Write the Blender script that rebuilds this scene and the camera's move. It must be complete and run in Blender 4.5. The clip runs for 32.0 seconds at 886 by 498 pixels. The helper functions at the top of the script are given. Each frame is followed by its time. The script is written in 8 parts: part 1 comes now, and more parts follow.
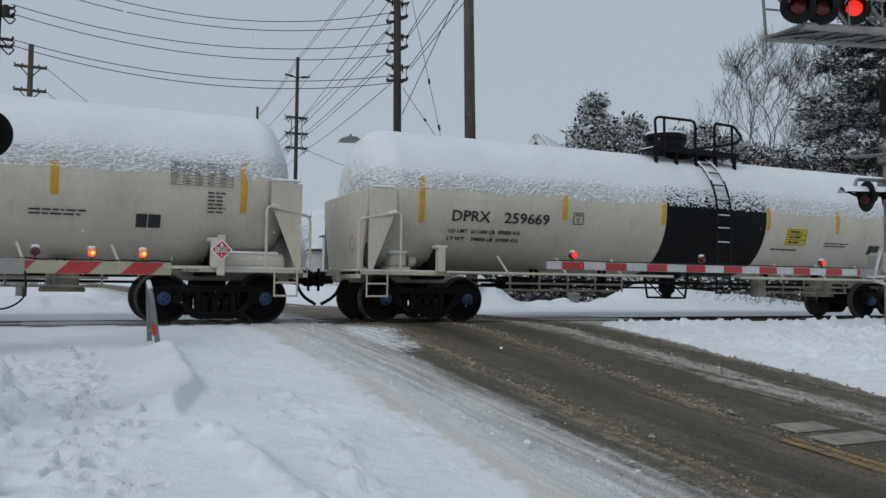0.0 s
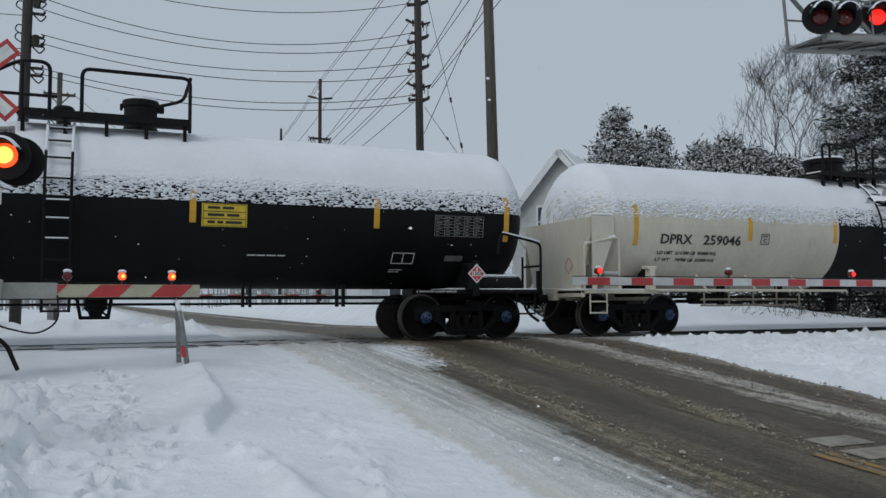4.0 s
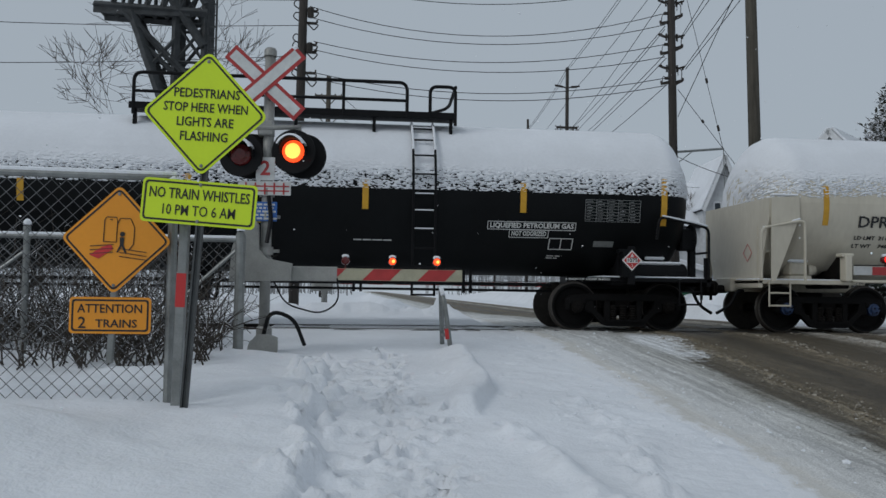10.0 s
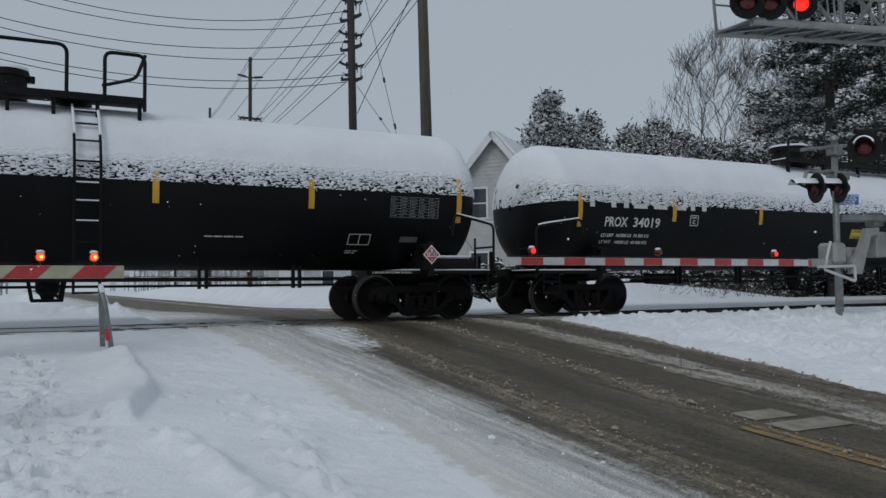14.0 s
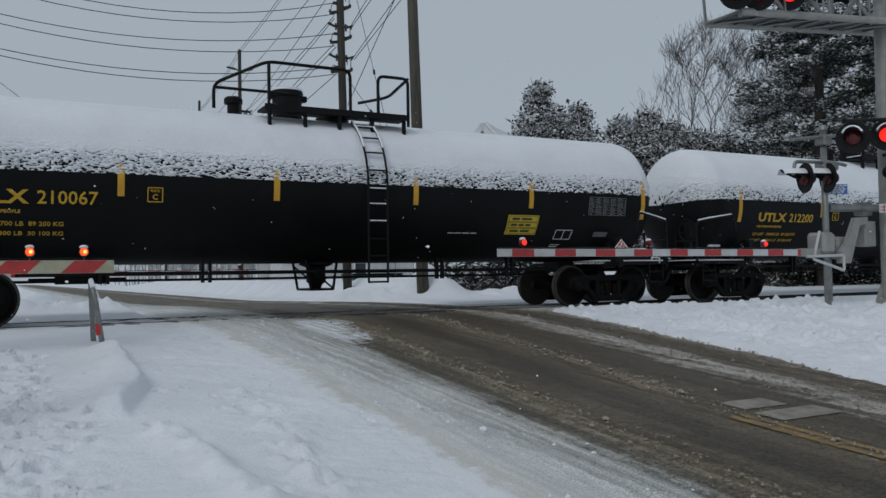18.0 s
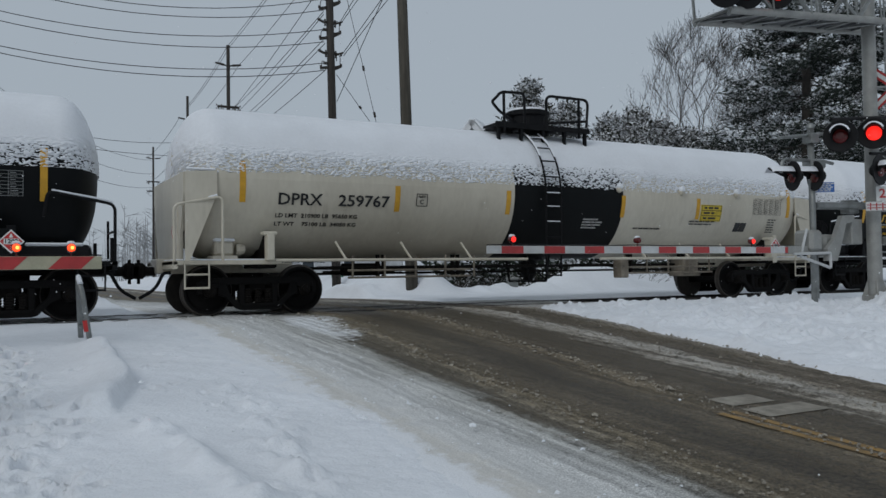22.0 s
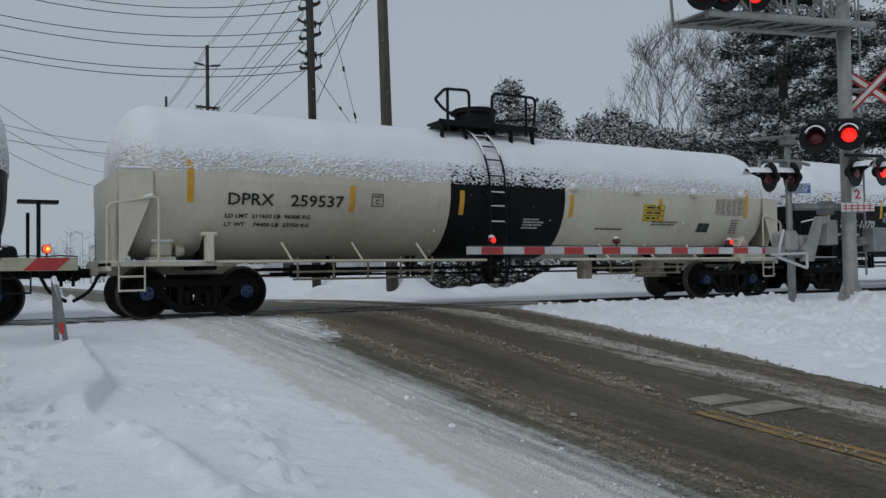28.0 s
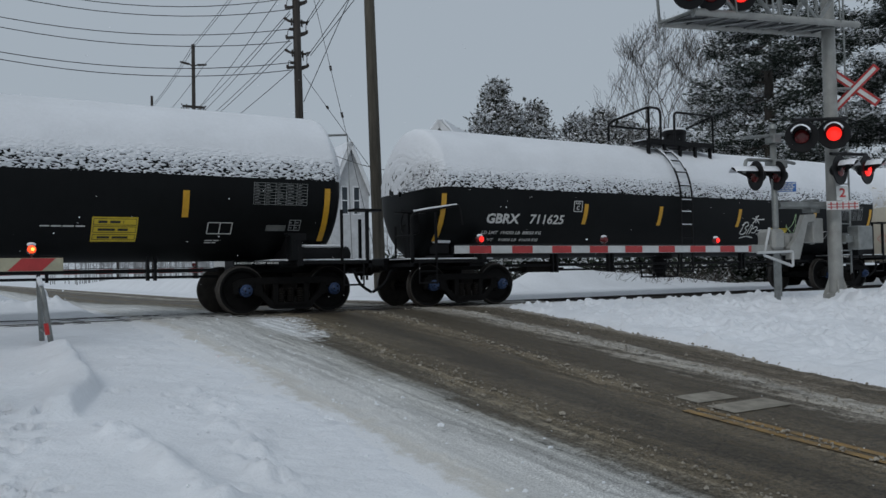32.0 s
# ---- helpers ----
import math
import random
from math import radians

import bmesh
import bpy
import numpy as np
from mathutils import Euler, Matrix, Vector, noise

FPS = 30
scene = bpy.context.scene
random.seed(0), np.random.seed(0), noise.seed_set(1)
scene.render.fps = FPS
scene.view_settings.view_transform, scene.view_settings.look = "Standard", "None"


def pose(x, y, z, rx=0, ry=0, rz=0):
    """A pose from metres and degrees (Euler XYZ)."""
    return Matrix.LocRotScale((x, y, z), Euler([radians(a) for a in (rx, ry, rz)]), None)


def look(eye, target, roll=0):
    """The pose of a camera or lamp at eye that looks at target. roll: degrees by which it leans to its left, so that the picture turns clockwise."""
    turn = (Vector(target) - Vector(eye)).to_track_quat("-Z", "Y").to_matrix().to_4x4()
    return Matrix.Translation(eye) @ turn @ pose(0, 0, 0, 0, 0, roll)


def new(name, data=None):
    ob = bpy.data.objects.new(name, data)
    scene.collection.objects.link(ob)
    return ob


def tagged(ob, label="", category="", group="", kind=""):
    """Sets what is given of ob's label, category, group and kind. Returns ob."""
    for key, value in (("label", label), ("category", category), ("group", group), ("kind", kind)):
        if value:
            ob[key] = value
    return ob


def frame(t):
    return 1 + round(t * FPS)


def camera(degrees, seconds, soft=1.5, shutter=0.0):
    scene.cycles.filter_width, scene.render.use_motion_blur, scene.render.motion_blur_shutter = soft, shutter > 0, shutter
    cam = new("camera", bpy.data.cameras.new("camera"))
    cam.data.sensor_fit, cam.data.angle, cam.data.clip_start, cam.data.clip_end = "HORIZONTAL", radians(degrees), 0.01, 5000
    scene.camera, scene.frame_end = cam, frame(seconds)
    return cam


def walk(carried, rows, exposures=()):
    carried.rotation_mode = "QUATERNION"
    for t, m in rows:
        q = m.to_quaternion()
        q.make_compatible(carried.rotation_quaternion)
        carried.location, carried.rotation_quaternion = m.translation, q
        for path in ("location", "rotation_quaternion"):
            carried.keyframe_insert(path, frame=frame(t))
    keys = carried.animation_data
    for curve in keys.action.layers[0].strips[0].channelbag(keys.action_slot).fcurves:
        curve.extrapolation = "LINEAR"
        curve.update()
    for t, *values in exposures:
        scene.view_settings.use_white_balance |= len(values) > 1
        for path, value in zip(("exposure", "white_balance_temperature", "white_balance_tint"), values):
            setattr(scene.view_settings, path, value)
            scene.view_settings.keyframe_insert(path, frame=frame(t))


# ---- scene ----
import itertools
cam = camera(56.4, 32.0)
PATH = [
    (0, (-2.844, -16.216, 0.767), (-2.009, -14.401, 0.852), 0.7),
    (0.5, (-2.85, -16.242, 0.775), (-2.015, -14.427, 0.869), 0.6),
    (1, (-2.842, -16.253, 0.78), (-2.01, -14.437, 0.894), 0.4),
    (1.5, (-2.851, -16.244, 0.776), (-2.018, -14.43, 0.899), 0.3),
    (2, (-2.853, -16.23, 0.782), (-2.026, -14.413, 0.906), 0.2),
    (2.5, (-2.856, -16.235, 0.776), (-2.055, -14.407, 0.902), 0.2),
    (3, (-2.863, -16.241, 0.779), (-2.068, -14.411, 0.904), -0.0),
    (3.5, (-2.862, -16.239, 0.775), (-2.068, -14.408, 0.902), -0.1),
    (5.5, (-2.916, -16.261, 0.76), (-2.197, -14.399, 0.884), -0.3),
    (6, (-2.927, -16.251, 0.761), (-2.223, -14.384, 0.881), -0.3),
    (6.5, (-2.971, -16.256, 0.758), (-2.442, -14.332, 0.879), -0.0),
    (7, (-2.981, -16.253, 0.752), (-2.525, -14.309, 0.869), 0.0),
    (7.5, (-3.009, -16.197, 0.731), (-2.613, -14.24, 0.846), -0.1),
    (8, (-3.033, -16.197, 0.737), (-2.74, -14.222, 0.849), -0.0),
    (8.5, (-3.068, -16.206, 0.736), (-2.866, -14.22, 0.844), 0.3),
    (9, (-3.078, -16.194, 0.729), (-2.89, -14.206, 0.835), 0.4),
    (9.5, (-3.07, -16.182, 0.738), (-2.878, -14.193, 0.839), 0.5),
    (10, (-3.037, -16.203, 0.73), (-2.822, -14.217, 0.829), 0.8),
    (10.5, (-2.989, -16.205, 0.735), (-2.607, -14.245, 0.835), 1.6),
    (11, (-2.937, -16.181, 0.758), (-2.235, -14.311, 0.862), 1.3),
    (11.5, (-2.884, -16.166, 0.748), (-2.048, -14.352, 0.851), 1.0),
    (12, (-2.865, -16.152, 0.745), (-1.996, -14.354, 0.846), 0.4),
    (12.5, (-2.87, -16.161, 0.74), (-2.002, -14.362, 0.837), 0.3),
    (13, (-2.855, -16.144, 0.744), (-1.972, -14.352, 0.835), 0.1),
    (13.5, (-2.842, -16.15, 0.74), (-1.922, -14.377, 0.828), -0.2),
    (14, (-2.838, -16.151, 0.738), (-1.911, -14.381, 0.822), -0.5),
    (14.5, (-2.842, -16.159, 0.744), (-1.913, -14.389, 0.824), -0.6),
    (16.5, (-2.846, -16.156, 0.736), (-1.905, -14.393, 0.806), -0.9),
    (17, (-2.842, -16.16, 0.738), (-1.902, -14.396, 0.806), -1.0),
    (17.5, (-2.837, -16.161, 0.739), (-1.894, -14.398, 0.806), -1.0),
    (18, (-2.835, -16.165, 0.743), (-1.89, -14.404, 0.807), -0.9),
    (18.5, (-2.838, -16.163, 0.736), (-1.89, -14.404, 0.801), -0.8),
    (19, (-2.831, -16.147, 0.741), (-1.88, -14.389, 0.802), -0.9),
    (19.5, (-2.834, -16.154, 0.739), (-1.881, -14.397, 0.802), -0.8),
    (20, (-2.84, -16.163, 0.739), (-1.885, -14.407, 0.8), -0.8),
    (20.5, (-2.841, -16.163, 0.739), (-1.881, -14.409, 0.799), -0.8),
    (21, (-2.833, -16.154, 0.735), (-1.869, -14.403, 0.794), -0.8),
    (21.5, (-2.845, -16.161, 0.739), (-1.88, -14.41, 0.797), -0.8),
    (22, (-2.842, -16.16, 0.742), (-1.873, -14.411, 0.798), -0.8),
    (22.5, (-2.835, -16.161, 0.736), (-1.861, -14.415, 0.791), -0.9),
    (23, (-2.83, -16.159, 0.746), (-1.851, -14.415, 0.798), -0.9),
    (23.5, (-2.833, -16.153, 0.74), (-1.849, -14.413, 0.792), -0.9),
    (24, (-2.831, -16.151, 0.741), (-1.845, -14.411, 0.793), -0.9),
    (24.5, (-2.835, -16.151, 0.741), (-1.846, -14.414, 0.792), -0.9),
    (26.5, (-2.829, -16.163, 0.737), (-1.828, -14.432, 0.797), -0.8),
    (27, (-2.822, -16.154, 0.743), (-1.819, -14.424, 0.801), -0.8),
    (27.5, (-2.836, -16.167, 0.742), (-1.829, -14.44, 0.8), -0.8),
    (28, (-2.829, -16.167, 0.738), (-1.82, -14.441, 0.796), -0.9),
    (28.5, (-2.827, -16.162, 0.738), (-1.812, -14.44, 0.794), -1.0),
    (29, (-2.824, -16.162, 0.737), (-1.805, -14.442, 0.793), -1.0),
    (29.5, (-2.822, -16.152, 0.744), (-1.802, -14.433, 0.797), -1.0),
    (30, (-2.828, -16.153, 0.735), (-1.803, -14.436, 0.789), -1.0),
    (30.5, (-2.828, -16.153, 0.738), (-1.802, -14.437, 0.791), -1.0),
    (31, (-2.833, -16.148, 0.738), (-1.803, -14.434, 0.791), -1.0),
    (31.5, (-2.83, -16.147, 0.737), (-1.797, -14.434, 0.789), -1.1),
    (32, (-2.829, -16.154, 0.735), (-1.794, -14.443, 0.791), -1.1),
]
walk(cam, [(t, look(eye, target, roll)) for t, eye, target, roll in PATH],
     exposures=((0, 0.25), (6, 0.25), (8.5, 0.05), (32, 0.05)))

# ---- world and light: a bright overcast winter sky ----
world = bpy.data.worlds.new("overcast_sky")
scene.world = world
world.use_nodes = True
wn, wl = world.node_tree.nodes, world.node_tree.links
wn.clear()
w_out = wn.new("ShaderNodeOutputWorld")
w_bg = wn.new("ShaderNodeBackground")
w_sky = wn.new("ShaderNodeTexSky")
w_sky.sky_type, w_sky.sun_disc = "NISHITA", False
w_sky.sun_elevation, w_sky.sun_rotation = radians(40), radians(240)
w_sky.air_density, w_sky.dust_density, w_sky.ozone_density = 1.0, 4.0, 1.0
w_mix = wn.new("ShaderNodeMix")
w_mix.data_type = "RGBA"
w_mix.inputs["Factor"].default_value = 0.93
w_mix.inputs["B"].default_value = (4.16, 4.78, 5.42, 1)
wl.new(w_sky.outputs[0], w_mix.inputs["A"])
wl.new(w_mix.outputs["Result"], w_bg.inputs["Color"])
w_bg.inputs["Strength"].default_value = 0.085
wl.new(w_bg.outputs[0], w_out.inputs[0])
sun = new("sun", bpy.data.lights.new("sun", "SUN"))
sun.data.energy, sun.data.angle, sun.data.color = 0.62, radians(22), (0.96, 0.99, 1.0)
sun.matrix_world = look((0, 0, 0), (0.87, 0.50, -0.84))


# ---- materials ----
def mat(name, color, rough=0.6, metal=0.0, var=0.12, scale=3.0, bump=0.0, bscale=40.0, emit=0.0, color2=None, fine=18.0, stretch=(1, 1, 1)):
    m = bpy.data.materials.new(name)
    m.use_nodes = True
    n, l = m.node_tree.nodes, m.node_tree.links
    b = n["Principled BSDF"]
    b.inputs["Roughness"].default_value, b.inputs["Metallic"].default_value = rough, metal
    if emit:
        b.inputs["Emission Color"].default_value = (*color, 1)
        b.inputs["Emission Strength"].default_value = emit
    if var or color2:
        tc = n.new("ShaderNodeTexCoord")
        mp = n.new("ShaderNodeMapping")
        mp.inputs["Scale"].default_value = stretch
        l.new(tc.outputs["Object"], mp.inputs[0])
        a = n.new("ShaderNodeTexNoise")
        a.inputs["Scale"].default_value, a.inputs["Detail"].default_value, a.inputs["Roughness"].default_value = scale, 5, 0.6
        f = n.new("ShaderNodeTexNoise")
        f.inputs["Scale"].default_value, f.inputs["Detail"].default_value = scale * fine, 3
        l.new(mp.outputs[0], a.inputs[0])
        l.new(mp.outputs[0], f.inputs[0])
        s = n.new("ShaderNodeMath")
        s.operation = "MULTIPLY_ADD"
        s.inputs[1].default_value = 0.35
        l.new(f.outputs[0], s.inputs[0])
        l.new(a.outputs[0], s.inputs[2])
        r = n.new("ShaderNodeValToRGB")
        lo, hi = r.color_ramp.elements
        lo.position, hi.position = 0.42, 0.92
        c2 = color2 or tuple(min(1, c * (1 - 2.2 * var)) for c in color)
        lo.color, hi.color = (*c2, 1), (*[min(1, c * (1 + var)) for c in color], 1)
        l.new(s.outputs[0], r.inputs[0])
        l.new(r.outputs[0], b.inputs["Base Color"])
        if bump:
            bn = n.new("ShaderNodeTexNoise")
            bn.inputs["Scale"].default_value, bn.inputs["Detail"].default_value = bscale, 6
            l.new(mp.outputs[0], bn.inputs[0])
            bp = n.new("ShaderNodeBump")
            bp.inputs["Strength"].default_value, bp.inputs["Distance"].default_value = bump, 0.02
            l.new(bn.outputs[0], bp.inputs["Height"])
            l.new(bp.outputs[0], b.inputs["Normal"])
    else:
        b.inputs["Base Color"].default_value = (*color, 1)
    return m


def deepen(m, scale, strength, dist):
    """Adds a second, coarser relief under the fine one."""
    n, l = m.node_tree.nodes, m.node_tree.links
    b = n["Principled BSDF"]
    fine_bump = b.inputs["Normal"].links[0].from_node
    tc = n.new("ShaderNodeTexCoord")
    t = n.new("ShaderNodeTexNoise")
    t.inputs["Scale"].default_value, t.inputs["Detail"].default_value, t.inputs["Roughness"].default_value = scale, 4, 0.6
    l.new(tc.outputs["Object"], t.inputs[0])
    q = n.new("ShaderNodeBump")
    q.inputs["Strength"].default_value, q.inputs["Distance"].default_value = strength, dist
    l.new(t.outputs[0], q.inputs["Height"])
    l.new(q.outputs[0], fine_bump.inputs["Normal"])
    return m


SNOW = deepen(mat("snow", (0.79, 0.81, 0.845), 0.75, var=0.05, scale=0.9, bump=0.45, bscale=34), 6.0, 0.32, 0.07)
CAP_SNOW = mat("snow_on_tank", (0.79, 0.81, 0.845), 0.75, var=0.04, scale=0.9, bump=0.5, bscale=40)
WHITE_TANK = mat("cream_tank_paint", (0.56, 0.52, 0.43), 0.42, var=0.10, scale=0.7, color2=(0.45, 0.405, 0.325), stretch=(1, 1, 0.35))
BLACK_TANK = mat("black_tank_paint", (0.0060, 0.0070, 0.0076), 0.5, var=0.2, scale=0.7, color2=(0.0035, 0.004, 0.0045), stretch=(1, 1, 0.35))
DIRTY_CREAM = mat("dirty_cream_paint", (0.24, 0.21, 0.165), 0.65, var=0.25, scale=3, color2=(0.07, 0.056, 0.043))
GRIME = mat("brake_dust_grime", (0.011, 0.0095, 0.0085), 0.8, var=0.25, scale=2.5, bump=0.3)
IRON = mat("dark_cast_iron", (0.0065, 0.006, 0.006), 0.7, var=0.2, scale=4, bump=0.2)
WHEEL = mat("worn_steel_rim", (0.060, 0.052, 0.045), 0.55, 0.3, var=0.2, scale=6)
BLUE_CAP = mat("blue_bearing_cap", (0.018, 0.045, 0.12), 0.5, var=0.2, scale=8)
HOSE = mat("black_rubber", (0.012, 0.012, 0.013), 0.55, var=0.1)
BLACK_METAL = mat("black_painted_steel", (0.009, 0.009, 0.010), 0.5, var=0.15)
YELLOW_TAPE = mat("amber_reflective_tape", (0.62, 0.33, 0.02), 0.45, var=0.10, scale=5)
LETTER_BLACK = mat("black_lettering", (0.015, 0.015, 0.017), 0.5, var=0.2, scale=8)
LETTER_WHITE = mat("white_lettering", (0.66, 0.66, 0.64), 0.5, var=0.15, scale=8)
LETTER_YELLOW = mat("yellow_lettering", (0.60, 0.36, 0.02), 0.5, var=0.15, scale=8)
PANEL_YELLOW = mat("yellow_decal", (0.68, 0.50, 0.03), 0.5, var=0.1, scale=5)
PLACARD_RED = mat("red_placard", (0.55, 0.03, 0.03), 0.45, var=0.08)
PLACARD_WHITE = mat("white_placard", (0.78, 0.77, 0.75), 0.45, var=0.05)
GALV = mat("galvanised_steel", (0.27, 0.28, 0.272), 0.45, 0.6, var=0.18, scale=5, bump=0.1)
GREY_PAINT = mat("aluminium_paint", (0.31, 0.31, 0.292), 0.5, 0.25, var=0.14, scale=3, bump=0.08)
POLE_DARK = mat("weathered_pole_wood", (0.045, 0.038, 0.033), 0.85, var=0.3, scale=2, bump=0.6, bscale=30, stretch=(6, 6, 0.5))
POLE_BROWN = mat("brown_pole_wood", (0.085, 0.075, 0.058), 0.85, var=0.3, scale=2, bump=0.6, bscale=30, stretch=(6, 6, 0.5))
WIRE = mat("wire_black", (0.015, 0.015, 0.017), 0.6, var=0)
SIGN_LIME = mat("fluorescent_lime_sign", (0.62, 0.80, 0.02), 0.4, var=0.03, scale=2)
SIGN_ORANGE = mat("orange_sign", (0.80, 0.30, 0.015), 0.4, var=0.04, scale=2)
SIGN_BLACK = mat("sign_black", (0.012, 0.012, 0.012), 0.5, var=0)
SIGN_WHITE = mat("sign_white", (0.62, 0.63, 0.62), 0.45, var=0.1, scale=6)
SIGN_RED = mat("sign_red", (0.42, 0.035, 0.035), 0.45, var=0.12, scale=6)
SIGN_BLUE = mat("sign_blue", (0.03, 0.13, 0.42), 0.45, var=0.05)
LAMP_BLACK = mat("lamp_black", (0.012, 0.012, 0.013), 0.45, var=0.1)
RED_LENS_ON = mat("lit_red_lens", (1.0, 0.022, 0.015), 0.3, var=0, emit=1.0)
AMBER_LENS_ON = mat("lit_amber_red_lens", (1.0, 0.075, 0.015), 0.3, var=0, emit=1.3)
LENS_CORE = mat("lit_lens_core", (1.0, 0.34, 0.06), 0.3, var=0, emit=2.5)
RED_LENS_OFF = mat("dark_red_lens", (0.10, 0.012, 0.012), 0.2, var=0)


# ---- mesh helpers ----
def part(name, bm, material, parent=None, label="", smooth=False, m=None):
    me = bpy.data.meshes.new(name)
    if smooth:
        for f in bm.faces:
            f.smooth = True
    bm.normal_update()
    bm.to_mesh(me)
    bm.free()
    if material is not None:
        me.materials.append(material)
    ob = new(name, me)
    if parent is not None:
        ob.parent = parent
    if m is not None:
        ob.matrix_basis = m
    if label:
        ob["label"] = label
    return ob


def share(ob, m, parent=None, material=None):
    """Another object on the mesh of ob."""
    c = new(ob.name.split(".")[0], ob.data)
    c.parent = ob.parent if parent is None else parent
    c.matrix_basis = m
    if "label" in ob:
        c["label"] = ob["label"]
    return c


def box(bm, x0, y0, z0, x1, y1, z1, m=None, bevel=0.0):
    r = bmesh.ops.create_cube(bm, size=1.0, matrix=Matrix.LocRotScale(((x0 + x1) / 2, (y0 + y1) / 2, (z0 + z1) / 2), None, (abs(x1 - x0), abs(y1 - y0), abs(z1 - z0))))
    vs = r["verts"]
    if bevel:
        es = list({e for v in vs for e in v.link_edges})
        r = bmesh.ops.bevel(bm, geom=es, offset=bevel, segments=1, affect="EDGES")
        vs = list({v for v in r["verts"]} | {v for v in vs if v.is_valid})
    if m is not None:
        bmesh.ops.transform(bm, matrix=m, verts=vs)
    return bm


def rod(bm, a, b, r0, r1=None, n=8, caps=True):
    a, b = Vector(a), Vector(b)
    d = b - a
    q = d.to_track_quat("Z", "Y").to_matrix().to_4x4()
    bmesh.ops.create_cone(bm, cap_ends=caps, segments=n, radius1=r0, radius2=r0 if r1 is None else r1, depth=d.length, matrix=Matrix.Translation((a + b) / 2) @ q)
    return bm


def tube(bm, pts, r, n=6):
    """A bent pipe through the points."""
    pts = [Vector(p) for p in pts]
    rings = []
    for i, p in enumerate(pts):
        d = (pts[min(i + 1, len(pts) - 1)] - pts[max(i - 1, 0)]).normalized()
        u = d.orthogonal() if not rings else (prev - d * prev.dot(d))
        u.normalize()
        prev = u
        w = d.cross(u)
        rings.append([bm.verts.new(p + r * (math.cos(k * math.tau / n) * u + math.sin(k * math.tau / n) * w)) for k in range(n)])
    for a, b in zip(rings, rings[1:]):
        for k in range(n):
            bm.faces.new((a[k], a[(k + 1) % n], b[(k + 1) % n], b[k]))
    bm.faces.new(rings[0][::-1])
    bm.faces.new(rings[-1])
    return bm


def bend(pts, r=0.12, k=5):
    """Rounds the corners of a polyline."""
    pts = [Vector(p) for p in pts]
    out = [pts[0]]
    for a, b, c in zip(pts, pts[1:], pts[2:]):
        u, v = (a - b), (c - b)
        t = min(r, u.length * 0.48, v.length * 0.48)
        p0, p1 = b + u.normalized() * t, b + v.normalized() * t
        for i in range(k + 1):
            s = i / k
            out.append((1 - s) ** 2 * p0 + 2 * s * (1 - s) * b + s * s * p1)
    out.append(pts[-1])
    return out


def lathe(bm, prof, n=24, m=None):
    """Turns (radius, height) pairs round the z axis."""
    rings = []
    made = []
    for r, z in prof:
        if r < 1e-6:
            v = bm.verts.new((0, 0, z))
            rings.append([v])
        else:
            rings.append([bm.verts.new((r * math.cos(k * math.tau / n), r * math.sin(k * math.tau / n), z)) for k in range(n)])
        made += rings[-1]
    for a, b in zip(rings, rings[1:]):
        for k in range(n):
            q = (a[k % len(a)], a[(k + 1) % len(a)], b[(k + 1) % len(b)], b[k % len(b)])
            q = list(dict.fromkeys(q))
            if len(q) > 2:
                bm.faces.new(q)
    if m is not None:
        bmesh.ops.transform(bm, matrix=m, verts=made)
    return bm


def slab(bm, pts, y0, y1, m=None):
    """A plate from an outline of (x, z) pairs, from y0 to y1."""
    a = [bm.verts.new((x, y0, z)) for x, z in pts]
    b = [bm.verts.new((x, y1, z)) for x, z in pts]
    bm.faces.new(a)
    bm.faces.new(b[::-1])
    k = len(pts)
    for i in range(k):
        bm.faces.new((a[(i + 1) % k], a[i], b[i], b[(i + 1) % k]))
    if m is not None:
        bmesh.ops.transform(bm, matrix=m, verts=a + b)
    return bm


def grid_mesh(name, P, material, parent=None, smooth=True, m=None, label=""):
    """A sheet from an array of points (rows, columns, 3)."""
    r, c = P.shape[:2]
    idx = np.arange(r * c).reshape(r, c)
    q = np.stack([idx[:-1, :-1], idx[:-1, 1:], idx[1:, 1:], idx[1:, :-1]], -1).reshape(-1, 4)
    me = bpy.data.meshes.new(name)
    me.from_pydata(P.reshape(-1, 3).tolist(), [], q.tolist())
    if smooth:
        me.polygons.foreach_set("use_smooth", np.ones(len(q), bool))
    me.materials.append(material)
    ob = new(name, me)
    if parent is not None:
        ob.parent = parent
    if m is not None:
        ob.matrix_basis = m
    if label:
        ob["label"] = label
    return ob


def lattice(shape, cell, seed):
    """Smooth value noise of a number of cells over an array."""
    rng = np.random.default_rng(seed)
    nr, nc = max(2, int(math.ceil(shape[0] / cell[0])) + 2), max(2, int(math.ceil(shape[1] / cell[1])) + 2)
    g = rng.random((nr, nc))
    y, x = np.arange(shape[0]) / cell[0], np.arange(shape[1]) / cell[1]
    yi, xi = y.astype(int), x.astype(int)
    fy, fx = (y - yi)[:, None], (x - xi)[None, :]
    fy, fx = fy * fy * (3 - 2 * fy), fx * fx * (3 - 2 * fx)
    return (g[yi][:, xi] * (1 - fx) + g[yi][:, xi + 1] * fx) * (1 - fy) + (g[yi + 1][:, xi] * (1 - fx) + g[yi + 1][:, xi + 1] * fx) * fy


